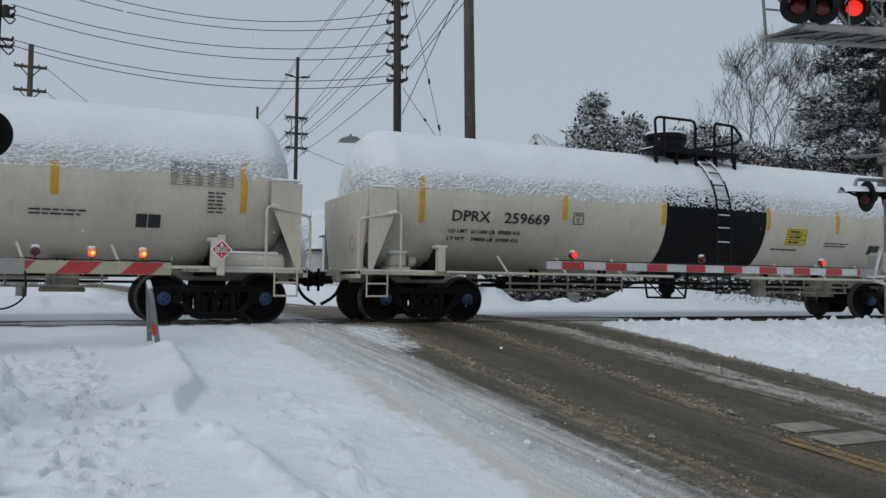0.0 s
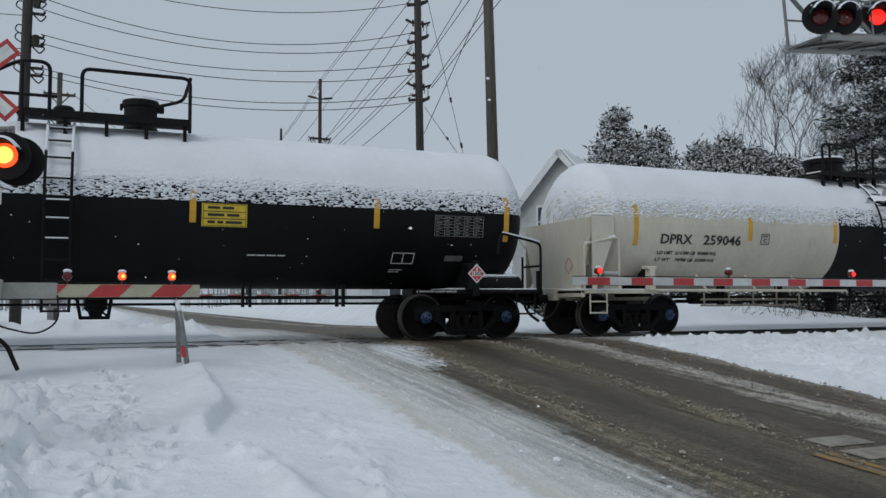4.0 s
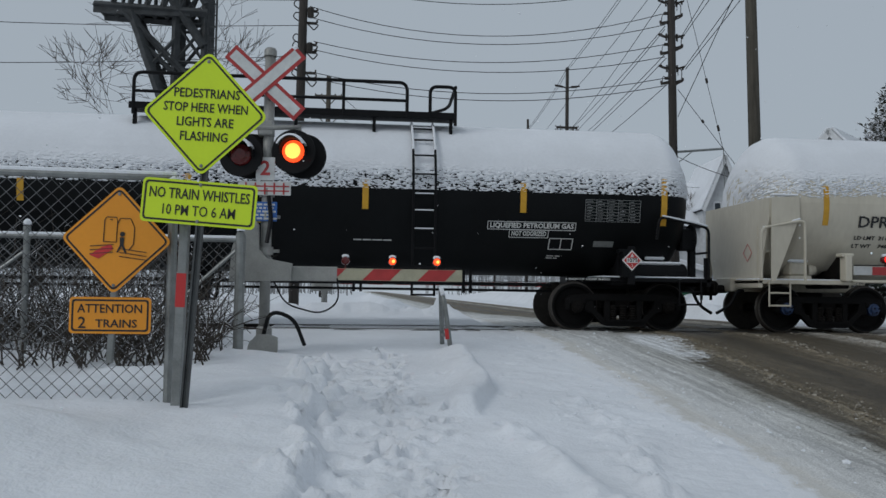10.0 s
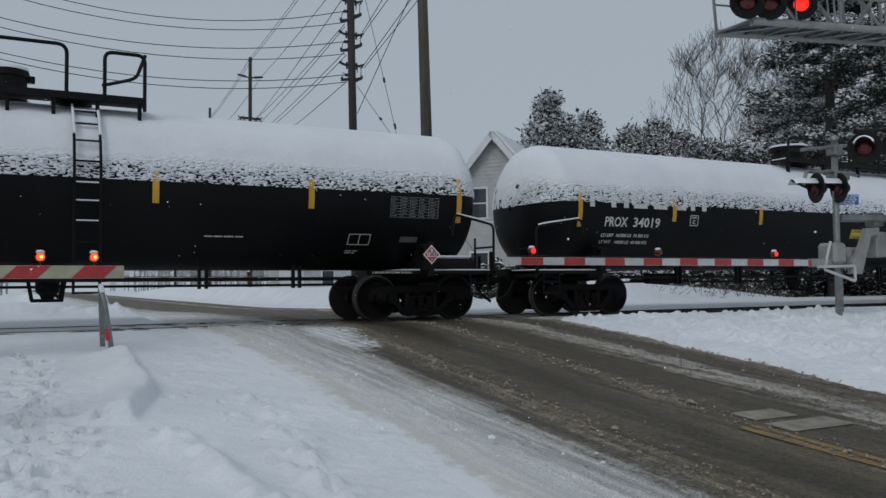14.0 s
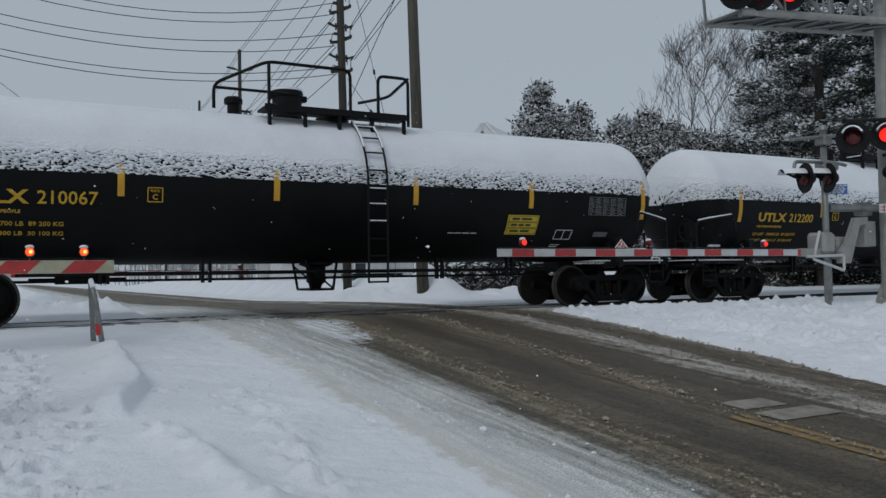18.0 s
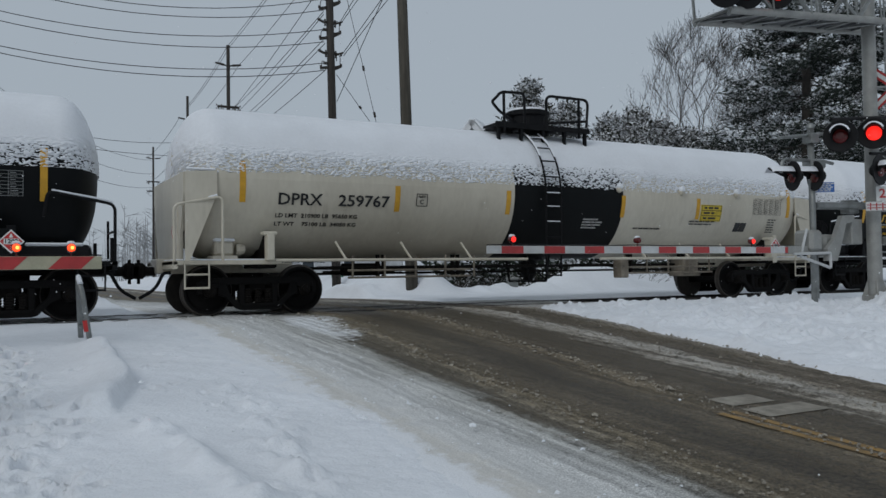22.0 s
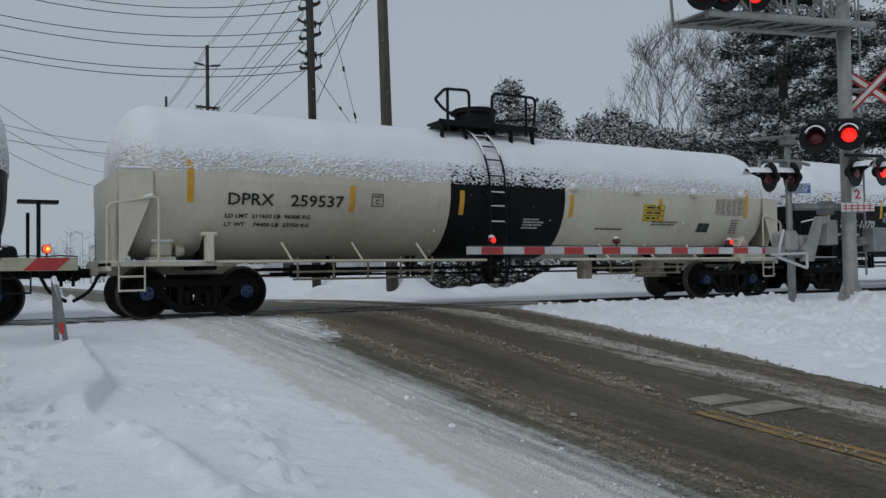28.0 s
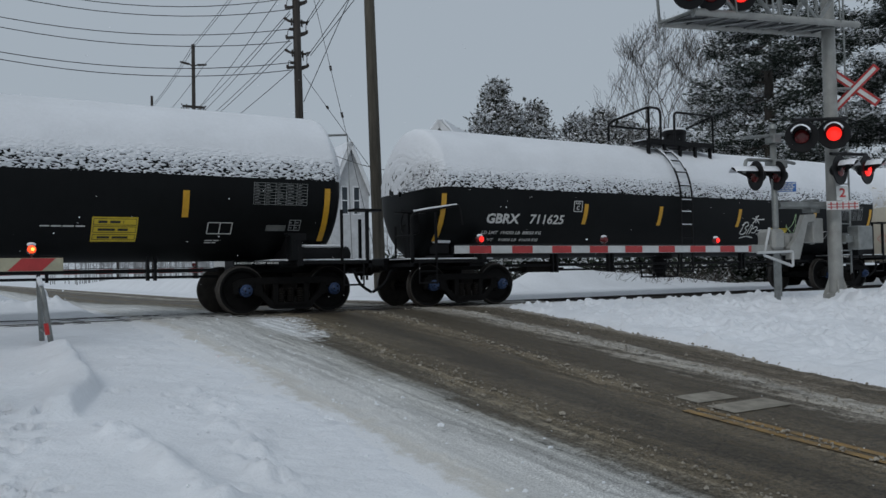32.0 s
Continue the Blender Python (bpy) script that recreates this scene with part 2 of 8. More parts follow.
def words(name, text, size, material, parent, m, label="", depth=0.003, width=None, align="LEFT", bold=0.022):
    """Raised letters; width squeezes or stretches the line to that length."""
    cu = bpy.data.curves.new(name, "FONT")
    cu.body, cu.size, cu.extrude, cu.align_x, cu.align_y = text, size, depth, align, "CENTER"
    cu.resolution_u = 2
    cu.offset = bold * size
    tmp = bpy.data.objects.new("tmp", cu)
    scene.collection.objects.link(tmp)
    me = bpy.data.meshes.new_from_object(tmp.evaluated_get(bpy.context.evaluated_depsgraph_get()))
    bpy.data.objects.remove(tmp)
    bpy.data.curves.remove(cu)
    me.name = name
    if width:
        xs = [v.co.x for v in me.vertices]
        w = max(xs) - min(xs)
        for v in me.vertices:
            v.co.x *= width / w
    me.materials.clear()
    me.materials.append(material)
    ob = new(name, me)
    ob.parent = parent
    ob.matrix_basis = m
    if label:
        ob["label"] = label
    return ob


for m_ in (BLACK_TANK, GRIME, IRON, BLACK_METAL, LAMP_BLACK, HOSE):
    m_.node_tree.nodes["Principled BSDF"].inputs["Specular IOR Level"].default_value = 0.12

# Thin upright drip stains below the snow line on the cream paint.
n_, l_ = WHITE_TANK.node_tree.nodes, WHITE_TANK.node_tree.links
src_ = n_["Principled BSDF"].inputs["Base Color"].links[0].from_socket
tc_ = n_.new("ShaderNodeTexCoord")
dr_ = []
for scale_, lo_, hi_ in (((5.0, 0.3, 0.40), 0.54, 0.80), ((0.5, 0.4, 1.1), 0.52, 0.70)):
    mp_ = n_.new("ShaderNodeMapping")
    mp_.inputs["Scale"].default_value = scale_
    nz_ = n_.new("ShaderNodeTexNoise")
    nz_.inputs["Scale"].default_value, nz_.inputs["Detail"].default_value = 1.6, 5
    mr_ = n_.new("ShaderNodeMapRange")
    mr_.inputs[1].default_value, mr_.inputs[2].default_value = lo_, hi_
    l_.new(tc_.outputs["Object"], mp_.inputs[0])
    l_.new(mp_.outputs[0], nz_.inputs[0])
    l_.new(nz_.outputs[0], mr_.inputs[0])
    dr_.append(mr_.outputs[0])
mu_ = n_.new("ShaderNodeMath")
mu_.operation = "MULTIPLY"
l_.new(dr_[0], mu_.inputs[0])
l_.new(dr_[1], mu_.inputs[1])
mx_ = n_.new("ShaderNodeMix")
mx_.data_type = "RGBA"
mx_.inputs["B"].default_value = (0.36, 0.32, 0.25, 1)
l_.new(mu_.outputs[0], mx_.inputs["Factor"])
l_.new(src_, mx_.inputs["A"])
l_.new(mx_.outputs["Result"], n_["Principled BSDF"].inputs["Base Color"])
POST_STEEL = mat("dull_post_steel", (0.075, 0.080, 0.080), 0.55, 0.3, var=0.25, scale=4)


# ---- ground, road and track ----
def rise(y):
    """Height of the paved ground: level at the track, falling towards the near side."""
    y = np.asarray(y, float)
    s = np.clip((-2.6 - y) / 13.4, 0, 1)
    f = np.clip((y - 3.0) / 20, 0, 1)
    return -0.82 * (0.25 * s * s * (3 - 2 * s) + 0.75 * s) - 0.25 * f * f * (3 - 2 * f)


def graded(lo, a, b, hi, fine, k=26):
    """Even fine steps from a to b, widening out to lo and hi."""
    out1 = b + (hi - b) * (np.linspace(0, 1, k + 1)[1:] ** 3)
    out0 = a - (a - lo) * (np.linspace(0, 1, k + 1)[1:] ** 3)
    return np.concatenate([out0[::-1], np.arange(a, b, fine), out1])


GX = graded(-420, -7.6, 14.0, 420, 0.034)
GY = np.concatenate([graded(-60, -11.9, -2.2, 0, 0.034)[:-26], np.arange(-2.2, 9.6, 0.09), 9.6 + 510 * np.linspace(0, 1, 27)[1:] ** 3])
XX, YY = np.meshgrid(GX, GY, indexing="ij")
near = np.exp(-np.maximum(0, np.hypot(np.maximum(np.abs(XX - 3) - 13, 0), np.maximum(np.abs(YY + 6) - 9.5, 0))) / 3.0)
n1 = lattice(XX.shape, (56, 58), 1) - 0.5
n2 = lattice(XX.shape, (20, 21), 2) - 0.5
n3 = lattice(XX.shape, (7.6, 7.8), 3) - 0.5
n4 = lattice(XX.shape, (3.2, 3.2), 4) - 0.5
n5 = lattice(XX.shape, (1.7, 1.7), 6) - 0.5
smooth01 = lambda v: np.clip(v, 0, 1) ** 2 * (3 - 2 * np.clip(v, 0, 1))
wob = 0.32 * n1 + 0.30 * n2 + 0.16 * n3
left_edge, right_edge = -0.15 + wob * 0.9, 5.72 + 0.19 * np.clip(YY + 9.6, -2, 8.6) + wob * 0.7
inside = smooth01((XX - left_edge) / 0.5 + 0.5) * smooth01((right_edge - XX) / 0.30 + 0.5)
track = smooth01((2.55 - np.abs(YY)) / 0.5)
Z = rise(YY) + 0.055 + near * (0.030 * n1 + 0.012 * n2 + 0.006 * n3 + 0.003 * n4)
# Snow pushed up beside the road and round the posts.
Z += near * (0.10 + 0.08 * n2 + 0.11 * n3 + 0.09 * n4 + 0.05 * n5) * np.exp(-((XX - right_edge - 1.5) / 1.1) ** 2) * smooth01((-2.2 - YY) / 2.0)
Z += near * (0.07 + 0.26 * np.clip(n2, 0, 1) + 0.17 * n3 + 0.09 * n4 + 0.05 * n5) * smooth01((XX - 8.6) / 2.0) * smooth01((-3.0 - YY) / 1.2) * smooth01((YY + 9) / 2.0) * 0.9
Z += 0.30 * np.exp(-((XX - 13.6) / 0.9) ** 2 - ((YY + 6.3) / 0.7) ** 2) * (1 + n3)
# The bank under the fence and signs, broken off along the path.
bank = smooth01((-3.42 - 0.05 * np.clip(YY + 6, -6, 0) - XX + 0.35 * n2 + 0.30 * n3 + 0.10 * n4) / 0.17) * smooth01((-5.7 - YY) / 0.5)
Z += near * bank * (0.12 + 0.12 * np.clip(n1, -0.4, 1) + 0.06 * n2 + 0.03 * n3)
Z += 0.34 * np.exp(-((XX + 5.75) / 0.95) ** 2 - ((YY + 10.9) / 0.8) ** 2)
# Ridge left along the hand rail, breaking off in a curve, and its continuation nearer by.
bow = -1.62 - 0.03 * np.clip(-5.0 - YY, 0, 3) - 0.30 * smooth01((-7.9 - YY) / 1.2)
Z += (0.17 + 0.07 * n2 + 0.05 * n3) * np.where(XX < bow, np.exp(-((XX - bow) / 0.26) ** 2), np.exp(-((XX - bow) / 0.08) ** 4)) * smooth01((-4.9 - YY) / 0.5) * smooth01((YY + 9.25) / 0.35)
bow = -1.70 - 0.10 * (YY + 10.2) + 0.10 * n2
Z += (0.08 + 0.08 * n3 + 0.08 * n4) * np.exp(-((XX - bow) / 0.12) ** 2) * smooth01((-9.45 - YY) / 0.3) * smooth01((YY + 13) / 0.8)
# A row of broken clods beside the road edge.
bow = -0.62 + 0.13 * (YY + 7.6) + 0.06 * n2
Z += np.clip(0.03 + 0.20 * n3 + 0.20 * n4 + 0.10 * n5, 0, 0.17) * np.exp(-((XX - bow) / 0.17) ** 2) * smooth01((-7.7 - YY) / 0.8)
# Small broken relief where the path is trodden and where the road throws its slush.
trod = smooth01(2.2 * (lattice(XX.shape, (27, 48), 9) - 0.34)) * smooth01((XX + 3.4) / 0.3) * smooth01((-2.0 - XX) / 0.5) * smooth01((-5.4 - YY) / 1.0)
Z += near * trod * (0.016 * n3 + 0.050 * n4 + 0.030 * n5)
spray = smooth01((XX + 1.3) / 1.1) * (XX < 2) * smooth01((-3.4 - YY) / 1.0)
Z += near * spray * (0.018 * n4 + 0.022 * n5)
rnd = random.Random(5)


def dent(fx, fy, a, w, h, depth, rim):
    i0, i1 = np.searchsorted(GX, (fx - 0.5, fx + 0.5))
    j0, j1 = np.searchsorted(GY, (fy - 0.5, fy + 0.5))
    x, y = XX[i0:i1, j0:j1] - fx, YY[i0:i1, j0:j1] - fy
    u, v = x * math.cos(a) + y * math.sin(a), -x * math.sin(a) + y * math.cos(a)
    d = (u / w) ** 2 + (v / h) ** 2
    Z[i0:i1, j0:j1] += -depth * np.exp(-d ** 5) + rim * np.exp(-((np.sqrt(d) - 1.45) / 0.32) ** 2)


for k in range(118):
    fx, fy = (-2.62 + rnd.gauss(0, 0.17), -12.4 + 7.4 * k / 96 + rnd.gauss(0, 0.08)) if k < 96 else (rnd.uniform(-3.2, -0.7), rnd.uniform(-12, -5))
    w = rnd.uniform(0.040, 0.065)
    dent(fx, fy, rnd.gauss(0.0, 0.4), w, w * rnd.uniform(1.2, 2.0), rnd.uniform(0.07, 0.11) if k < 96 else rnd.uniform(0.03, 0.06), 0.018)
for k in range(110):
    # Broken clods along the edge of the bank.
    fy = rnd.uniform(-11.5, -5.9)
    fx = -3.50 - 0.05 * (fy + 6) + rnd.gauss(0, 0.14)
    dent(fx, fy, rnd.uniform(0, 3), rnd.uniform(0.04, 0.10), rnd.uniform(0.05, 0.12), rnd.choice((-1, 1, -1)) * rnd.uniform(0.03, 0.08), 0.0)
for k in range(700):
    cx, cy = rnd.uniform(-0.9, 0.2) if k % 3 == 0 else rnd.uniform(6.2, 13), rnd.uniform(-13.5, -2.4)
    w = rnd.uniform(0.03, 0.085)
    dent(cx, cy, 0.0, w, w * rnd.uniform(0.7, 1.4), -rnd.uniform(0.015, 0.05) * (1.3 if cx > 3 else 0.7), 0.0)
# Far bank: heaps left by the plough.
for cx, cy, h, wx, wy in ((15.3, 7.0, 0.78, 1.5, 0.9), (12.2, 7.6, 0.35, 1.0, 0.6), (9.2, 8.0, 0.45, 1.3, 0.7), (17.2, 7.2, 0.5, 1.4, 0.8), (-3.0, 6.0, 0.35, 2.2, 0.6), (-6.4, 6.2, 0.45, 1.6, 0.8), (20, 8, 0.6, 3, 1), (7.6, 9.5, 0.4, 0.9, 1.6)):
    Z += h * np.exp(-((XX - cx) / wx) ** 2 - ((YY - cy) / wy) ** 2) * (1 + 0.8 * n2 + 0.5 * n3)
# Banks thrown up along both sides of the road beyond the track.
Z += (0.80 + 0.35 * n1 + 0.25 * n2) * np.exp(-((XX - 9.6 - 0.5 * n1) / 0.75) ** 2) * smooth01((YY - 5.5) / 2.0) * smooth01((90 - YY) / 30)
Z += (0.55 + 0.3 * n1 + 0.3 * n2) * np.exp(-((XX + 1.3 - 0.4 * n1) / 0.8) ** 2) * smooth01((YY - 12) / 3.0) * smooth01((90 - YY) / 30)
Z += np.clip(0.16 + 0.25 * n2 + 0.5 * n3 + 0.3 * n4, 0, 0.5) * np.exp(-((XX + 0.5) / 1.6) ** 2 - ((YY - 8.8) / 2.6) ** 2)
# Thin towards the road, level over the track bed, hollow under the road.
thin = smooth01((XX - left_edge + 1.5) / 1.3) * (XX < 3) * (YY < -2)
Z = Z * (1 - thin) + thin * (rise(YY) - 0.004 + near * (0.012 * n2 + 0.016 * n3 + 0.014 * n4 + 0.012 * n5))
Z = Z * (1 - track) + track * np.where((XX > 0.5) & (XX < 7.0), -0.10, np.where((XX > -4.6) & (XX <= 0.5), -0.012 + 0.004 * n2, -0.115 + 0.03 * n2))
Z = Z * (1 - inside) + inside * (rise(YY) - 0.06)
ground = tagged(grid_mesh("ground", np.stack([XX, YY, Z], -1), SNOW), "trodden white snow over verge, path and yards", "snow ground", kind="structure")

# Road: wet asphalt under ridges of brown slush.
RX = np.arange(-1.2, 9.6, 0.055)
RY = np.concatenate([np.linspace(-60, -16, 12), np.arange(-15.6, 4, 0.075), np.linspace(4.3, 30, 40), np.linspace(36, 300, 24)])
RXX, RYY = np.meshgrid(RX, RY, indexing="ij")
streak = lattice(RXX.shape, (3.0, 30), 21) - 0.5
gravel = lattice(RXX.shape, (1.3, 1.3), 22) - 0.5
lump = lattice(RXX.shape, (2.6, 3.4), 23) - 0.5
# The lanes fan out towards the track.
UU = RXX - 0.13 * (np.clip(RYY, -14, -1) + 10) * np.clip(RXX * 0.4, 0.1, 1)
far_half = smooth01((RYY + 11.1) / 1.2)
ridge = 0.8 * np.exp(-((UU - 1.62) / 0.17) ** 2) * smooth01((RYY + 11) / 1.0) + far_half * np.exp(-((UU - 3.08) / 0.16) ** 2) + 0.7 * np.exp(-((UU - 4.65) / 0.28) ** 2) + 0.6 * np.exp(-((UU - 0.5) / 0.5) ** 2) + 0.7 * np.exp(-((UU - 5.4) / 0.3) ** 2)
RZ = rise(RYY) - 0.012 + ridge * (0.012 + 0.02 * streak + 0.05 * gravel + 0.03 * lump) + 0.007 * streak + 0.006 * gravel
road_mesh = grid_mesh("road", np.stack([RXX, RYY, RZ], -1), None)
ROAD = bpy.data.materials.new("wet_slushy_asphalt")
ROAD.use_nodes = True
n, l = ROAD.node_tree.nodes, ROAD.node_tree.links
bs = n["Principled BSDF"]


def node(kind, **kw):
    q = n.new(kind)
    for k, v in kw.items():
        q.inputs[k].default_value = v
    return q


def math_node(op, a, b):
    q = n.new("ShaderNodeMath")
    q.operation = op
    for i, v in ((0, a), (1, b)):
        if isinstance(v, (int, float)):
            q.inputs[i].default_value = v
        else:
            l.new(v, q.inputs[i])
    return q.outputs[0]


tc = n.new("ShaderNodeTexCoord")
sep = n.new("ShaderNodeSeparateXYZ")
l.new(tc.outputs["Object"], sep.inputs[0])
mp = n.new("ShaderNodeMapping")
mp.inputs["Scale"].default_value = (3.2, 0.42, 1)
l.new(tc.outputs["Object"], mp.inputs[0])
long_n = node("ShaderNodeTexNoise", Scale=1.0, Detail=6.0, Roughness=0.62)
l.new(mp.outputs[0], long_n.inputs[0])
patch_n = node("ShaderNodeTexNoise", Scale=0.75, Detail=7.0, Roughness=0.66)
l.new(tc.outputs["Object"], patch_n.inputs[0])
fine_n = node("ShaderNodeTexNoise", Scale=26.0, Detail=5.0, Roughness=0.7)
l.new(tc.outputs["Object"], fine_n.inputs[0])
mid_n = node("ShaderNodeTexNoise", Scale=5.5, Detail=6.0, Roughness=0.72)
l.new(tc.outputs["Object"], mid_n.inputs[0])
mp2 = n.new("ShaderNodeMapping")
mp2.inputs["Scale"].default_value = (11.0, 0.38, 1)
mp2.inputs["Rotation"].default_value = (0, 0, radians(-2))
l.new(tc.outputs["Object"], mp2.inputs[0])
tyre_n = node("ShaderNodeTexNoise", Scale=1.0, Detail=5.0, Roughness=0.6)
l.new(mp2.outputs[0], tyre_n.inputs[0])


def off(src, k):
    return math_node("MULTIPLY", math_node("SUBTRACT", src.outputs[0], 0.5), k)


fan = n.new("ShaderNodeClamp")
fan.inputs[1].default_value, fan.inputs[2].default_value = -14, -1
l.new(sep.outputs[1], fan.inputs[0])
side = n.new("ShaderNodeClamp")
side.inputs[1].default_value, side.inputs[2].default_value = 0.1, 1
l.new(math_node("MULTIPLY", sep.outputs[0], 0.4), side.inputs[0])
lane = math_node("SUBTRACT", sep.outputs[0], math_node("MULTIPLY", math_node("MULTIPLY", math_node("ADD", fan.outputs[0], 10), 0.13), side.outputs[0]))
xx = math_node("ADD", math_node("ADD", off(patch_n, 0.55), off(long_n, 0.6)), lane)
xx = math_node("ADD", off(mid_n, 0.5), xx)
pos = math_node("DIVIDE", math_node("ADD", xx, 1.0), 9.0)


def across(stops):
    """A ramp over the road's width from (metres, colour) stops."""
    r = n.new("ShaderNodeValToRGB")
    r.color_ramp.elements[0].position, r.color_ramp.elements[1].position = 0.0, 1.0
    for k, (x, c) in enumerate(stops):
        p_ = (x + 1) / 9
        q = r.color_ramp.elements[0] if k == 0 else r.color_ramp.elements.new(p_)
        q.color = (*c, 1) if isinstance(c, tuple) else (c, c, c, 1)
    r.color_ramp.elements[-1].color = r.color_ramp.elements[-2].color
    l.new(pos, r.inputs[0])
    return r


# Slush cover and its dirt across the road.
slush = across(((-1.0, 2.6), (0.0, 1.9), (0.35, 1.25), (0.95, 0.95), (1.18, 0.62), (1.32, 0.25), (1.48, 0.55), (1.66, 0.66), (1.85, 0.25), (2.3, 0.0), (2.75, 0.12), (3.08, 0.72), (3.35, 0.25), (3.95, 0.14), (4.35, 0.60), (4.65, 0.85), (4.95, 0.45), (5.4, 0.5), (6.0, 0.9)))
dirty = across(((-1.0, (0.84, 0.86, 0.90)), (-0.05, (0.80, 0.81, 0.83)), (0.10, (0.62, 0.60, 0.56)), (0.28, (0.64, 0.64, 0.63)), (0.60, (0.55, 0.55, 0.54)), (1.05, (0.43, 0.425, 0.40)), (1.25, (0.24, 0.225, 0.19)), (1.62, (0.24, 0.20, 0.14)), (2.3, (0.13, 0.11, 0.085)), (3.08, (0.23, 0.19, 0.135)), (3.6, (0.17, 0.15, 0.12)), (4.35, (0.33, 0.30, 0.255)), (4.65, (0.44, 0.415, 0.37)), (4.95, (0.24, 0.205, 0.16)), (5.6, (0.22, 0.19, 0.15)), (6.2, (0.5, 0.49, 0.47))))
wet = across(((-1.0, 1.0), (1.95, 1.0), (2.15, 0.62), (2.35, 0.46), (2.55, 0.60), (2.78, 1.0), (3.4, 0.95), (3.65, 0.68), (4.05, 0.72), (4.3, 1.0), (5.1, 0.9), (6.0, 1.0)))
cover = math_node("ADD", slush.outputs[0], off(fine_n, 1.6))
cover = math_node("ADD", cover, off(long_n, 0.8))
cover = math_node("ADD", cover, off(tyre_n, 0.8))
cover = math_node("ADD", cover, off(mid_n, 0.9))
asph = n.new("ShaderNodeValToRGB")
asph.color_ramp.elements[0].position, asph.color_ramp.elements[1].position = 0.36, 0.66
asph.color_ramp.elements[0].color, asph.color_ramp.elements[1].color = (0.052, 0.043, 0.030, 1), (0.225, 0.180, 0.120, 1)
l.new(fine_n.outputs[0], asph.inputs[0])
ice_x = math_node("DIVIDE", math_node("SUBTRACT", xx, 1.20), 0.30)
ice_y = math_node("DIVIDE", math_node("ADD", sep.outputs[1], 3.5), 2.3)
ice_d = math_node("ADD", math_node("MULTIPLY", ice_x, ice_x), math_node("MULTIPLY", ice_y, ice_y))
ice = n.new("ShaderNodeMapRange")
ice.inputs[1].default_value, ice.inputs[2].default_value, ice.inputs[3].default_value, ice.inputs[4].default_value = 1.0, 0.2, 0.0, 1.0
l.new(math_node("ADD", ice_d, off(mid_n, 2.0)), ice.inputs[0])
iced = n.new("ShaderNodeMix")
iced.data_type = "RGBA"
iced.inputs["B"].default_value = (0.70, 0.71, 0.72, 1)
l.new(ice.outputs[0], iced.inputs["Factor"])
l.new(dirty.outputs[0], iced.inputs["A"])
cover = math_node("ADD", cover, ice.outputs[0])
mixc = n.new("ShaderNodeMix")
mixc.data_type, mixc.clamp_factor = "RGBA", True
edge = n.new("ShaderNodeMapRange")
edge.inputs[1].default_value, edge.inputs[2].default_value = 0.22, 0.70
l.new(cover, edge.inputs[0])
l.new(edge.outputs[0], mixc.inputs["Factor"])
l.new(asph.outputs[0], mixc.inputs["A"])
l.new(iced.outputs["Result"], mixc.inputs["B"])
grit_n = node("ShaderNodeTexNoise", Scale=75.0, Detail=3.0, Roughness=0.7)
l.new(tc.outputs["Object"], grit_n.inputs[0])
grit = n.new("ShaderNodeMapRange")
grit.inputs[1].default_value, grit.inputs[2].default_value, grit.inputs[3].default_value, grit.inputs[4].default_value = 0.34, 0.66, 0.50, 1.50
l.new(grit_n.outputs[0], grit.inputs[0])
soften = n.new("ShaderNodeMix")
soften.inputs["B"].default_value = 1.0
clean = n.new("ShaderNodeMapRange")
clean.inputs[1].default_value, clean.inputs[2].default_value, clean.inputs[3].default_value, clean.inputs[4].default_value = -0.1, 0.8, 0.95, 0.0
l.new(lane, clean.inputs[0])
l.new(clean.outputs[0], soften.inputs["Factor"])
streaky = n.new("ShaderNodeMapRange")
streaky.inputs[1].default_value, streaky.inputs[2].default_value, streaky.inputs[3].default_value, streaky.inputs[4].default_value = 0.36, 0.64, 0.68, 1.22
l.new(tyre_n.outputs[0], streaky.inputs[0])
l.new(math_node("MULTIPLY", math_node("MULTIPLY", grit.outputs[0], streaky.outputs[0]), wet.outputs[0]), soften.inputs["A"])
gritty = n.new("ShaderNodeVectorMath")
gritty.operation = "SCALE"
l.new(mixc.outputs["Result"], gritty.inputs[0])
l.new(soften.outputs["Result"], gritty.inputs["Scale"])
l.new(gritty.outputs[0], bs.inputs["Base Color"])
rg = n.new("ShaderNodeMapRange")
rg.inputs[3].default_value, rg.inputs[4].default_value = 0.50, 0.85
l.new(edge.outputs[0], rg.inputs[0])
l.new(rg.outputs[0], bs.inputs["Roughness"])
bs.inputs["Specular IOR Level"].default_value = 0.22
bmp = n.new("ShaderNodeBump")
bmp.inputs["Strength"].default_value, bmp.inputs["Distance"].default_value = 0.7, 0.035
l.new(math_node("ADD", edge.outputs[0], off(fine_n, 0.5)), bmp.inputs["Height"])
l.new(bmp.outputs[0], bs.inputs["Normal"])
road_mesh.data.materials[0] = ROAD
tagged(road_mesh, "wet asphalt road with ridges of brown slush", "road", kind="structure")

# Worn paint on the road.
PAINT_Y = mat("worn_yellow_paint", (0.28, 0.16, 0.035), 0.6, var=0.3, scale=5, color2=(0.10, 0.075, 0.045))
PAINT_W = mat("worn_white_paint", (0.27, 0.245, 0.20), 0.6, var=0.3, scale=7, color2=(0.12, 0.105, 0.08))
for x0 in (2.75, 2.91):
    ys = np.linspace(-30, -10.95, 60)
    P = np.stack([np.stack([np.full(60, x0), ys, rise(ys) - 0.005], -1), np.stack([np.full(60, x0 + 0.09), ys, rise(ys) - 0.005], -1)], 0)
    tagged(grid_mesh("centre_line", P, PAINT_Y), "worn yellow double line on wet asphalt", "road marking", "yellow centre lines", "structure")
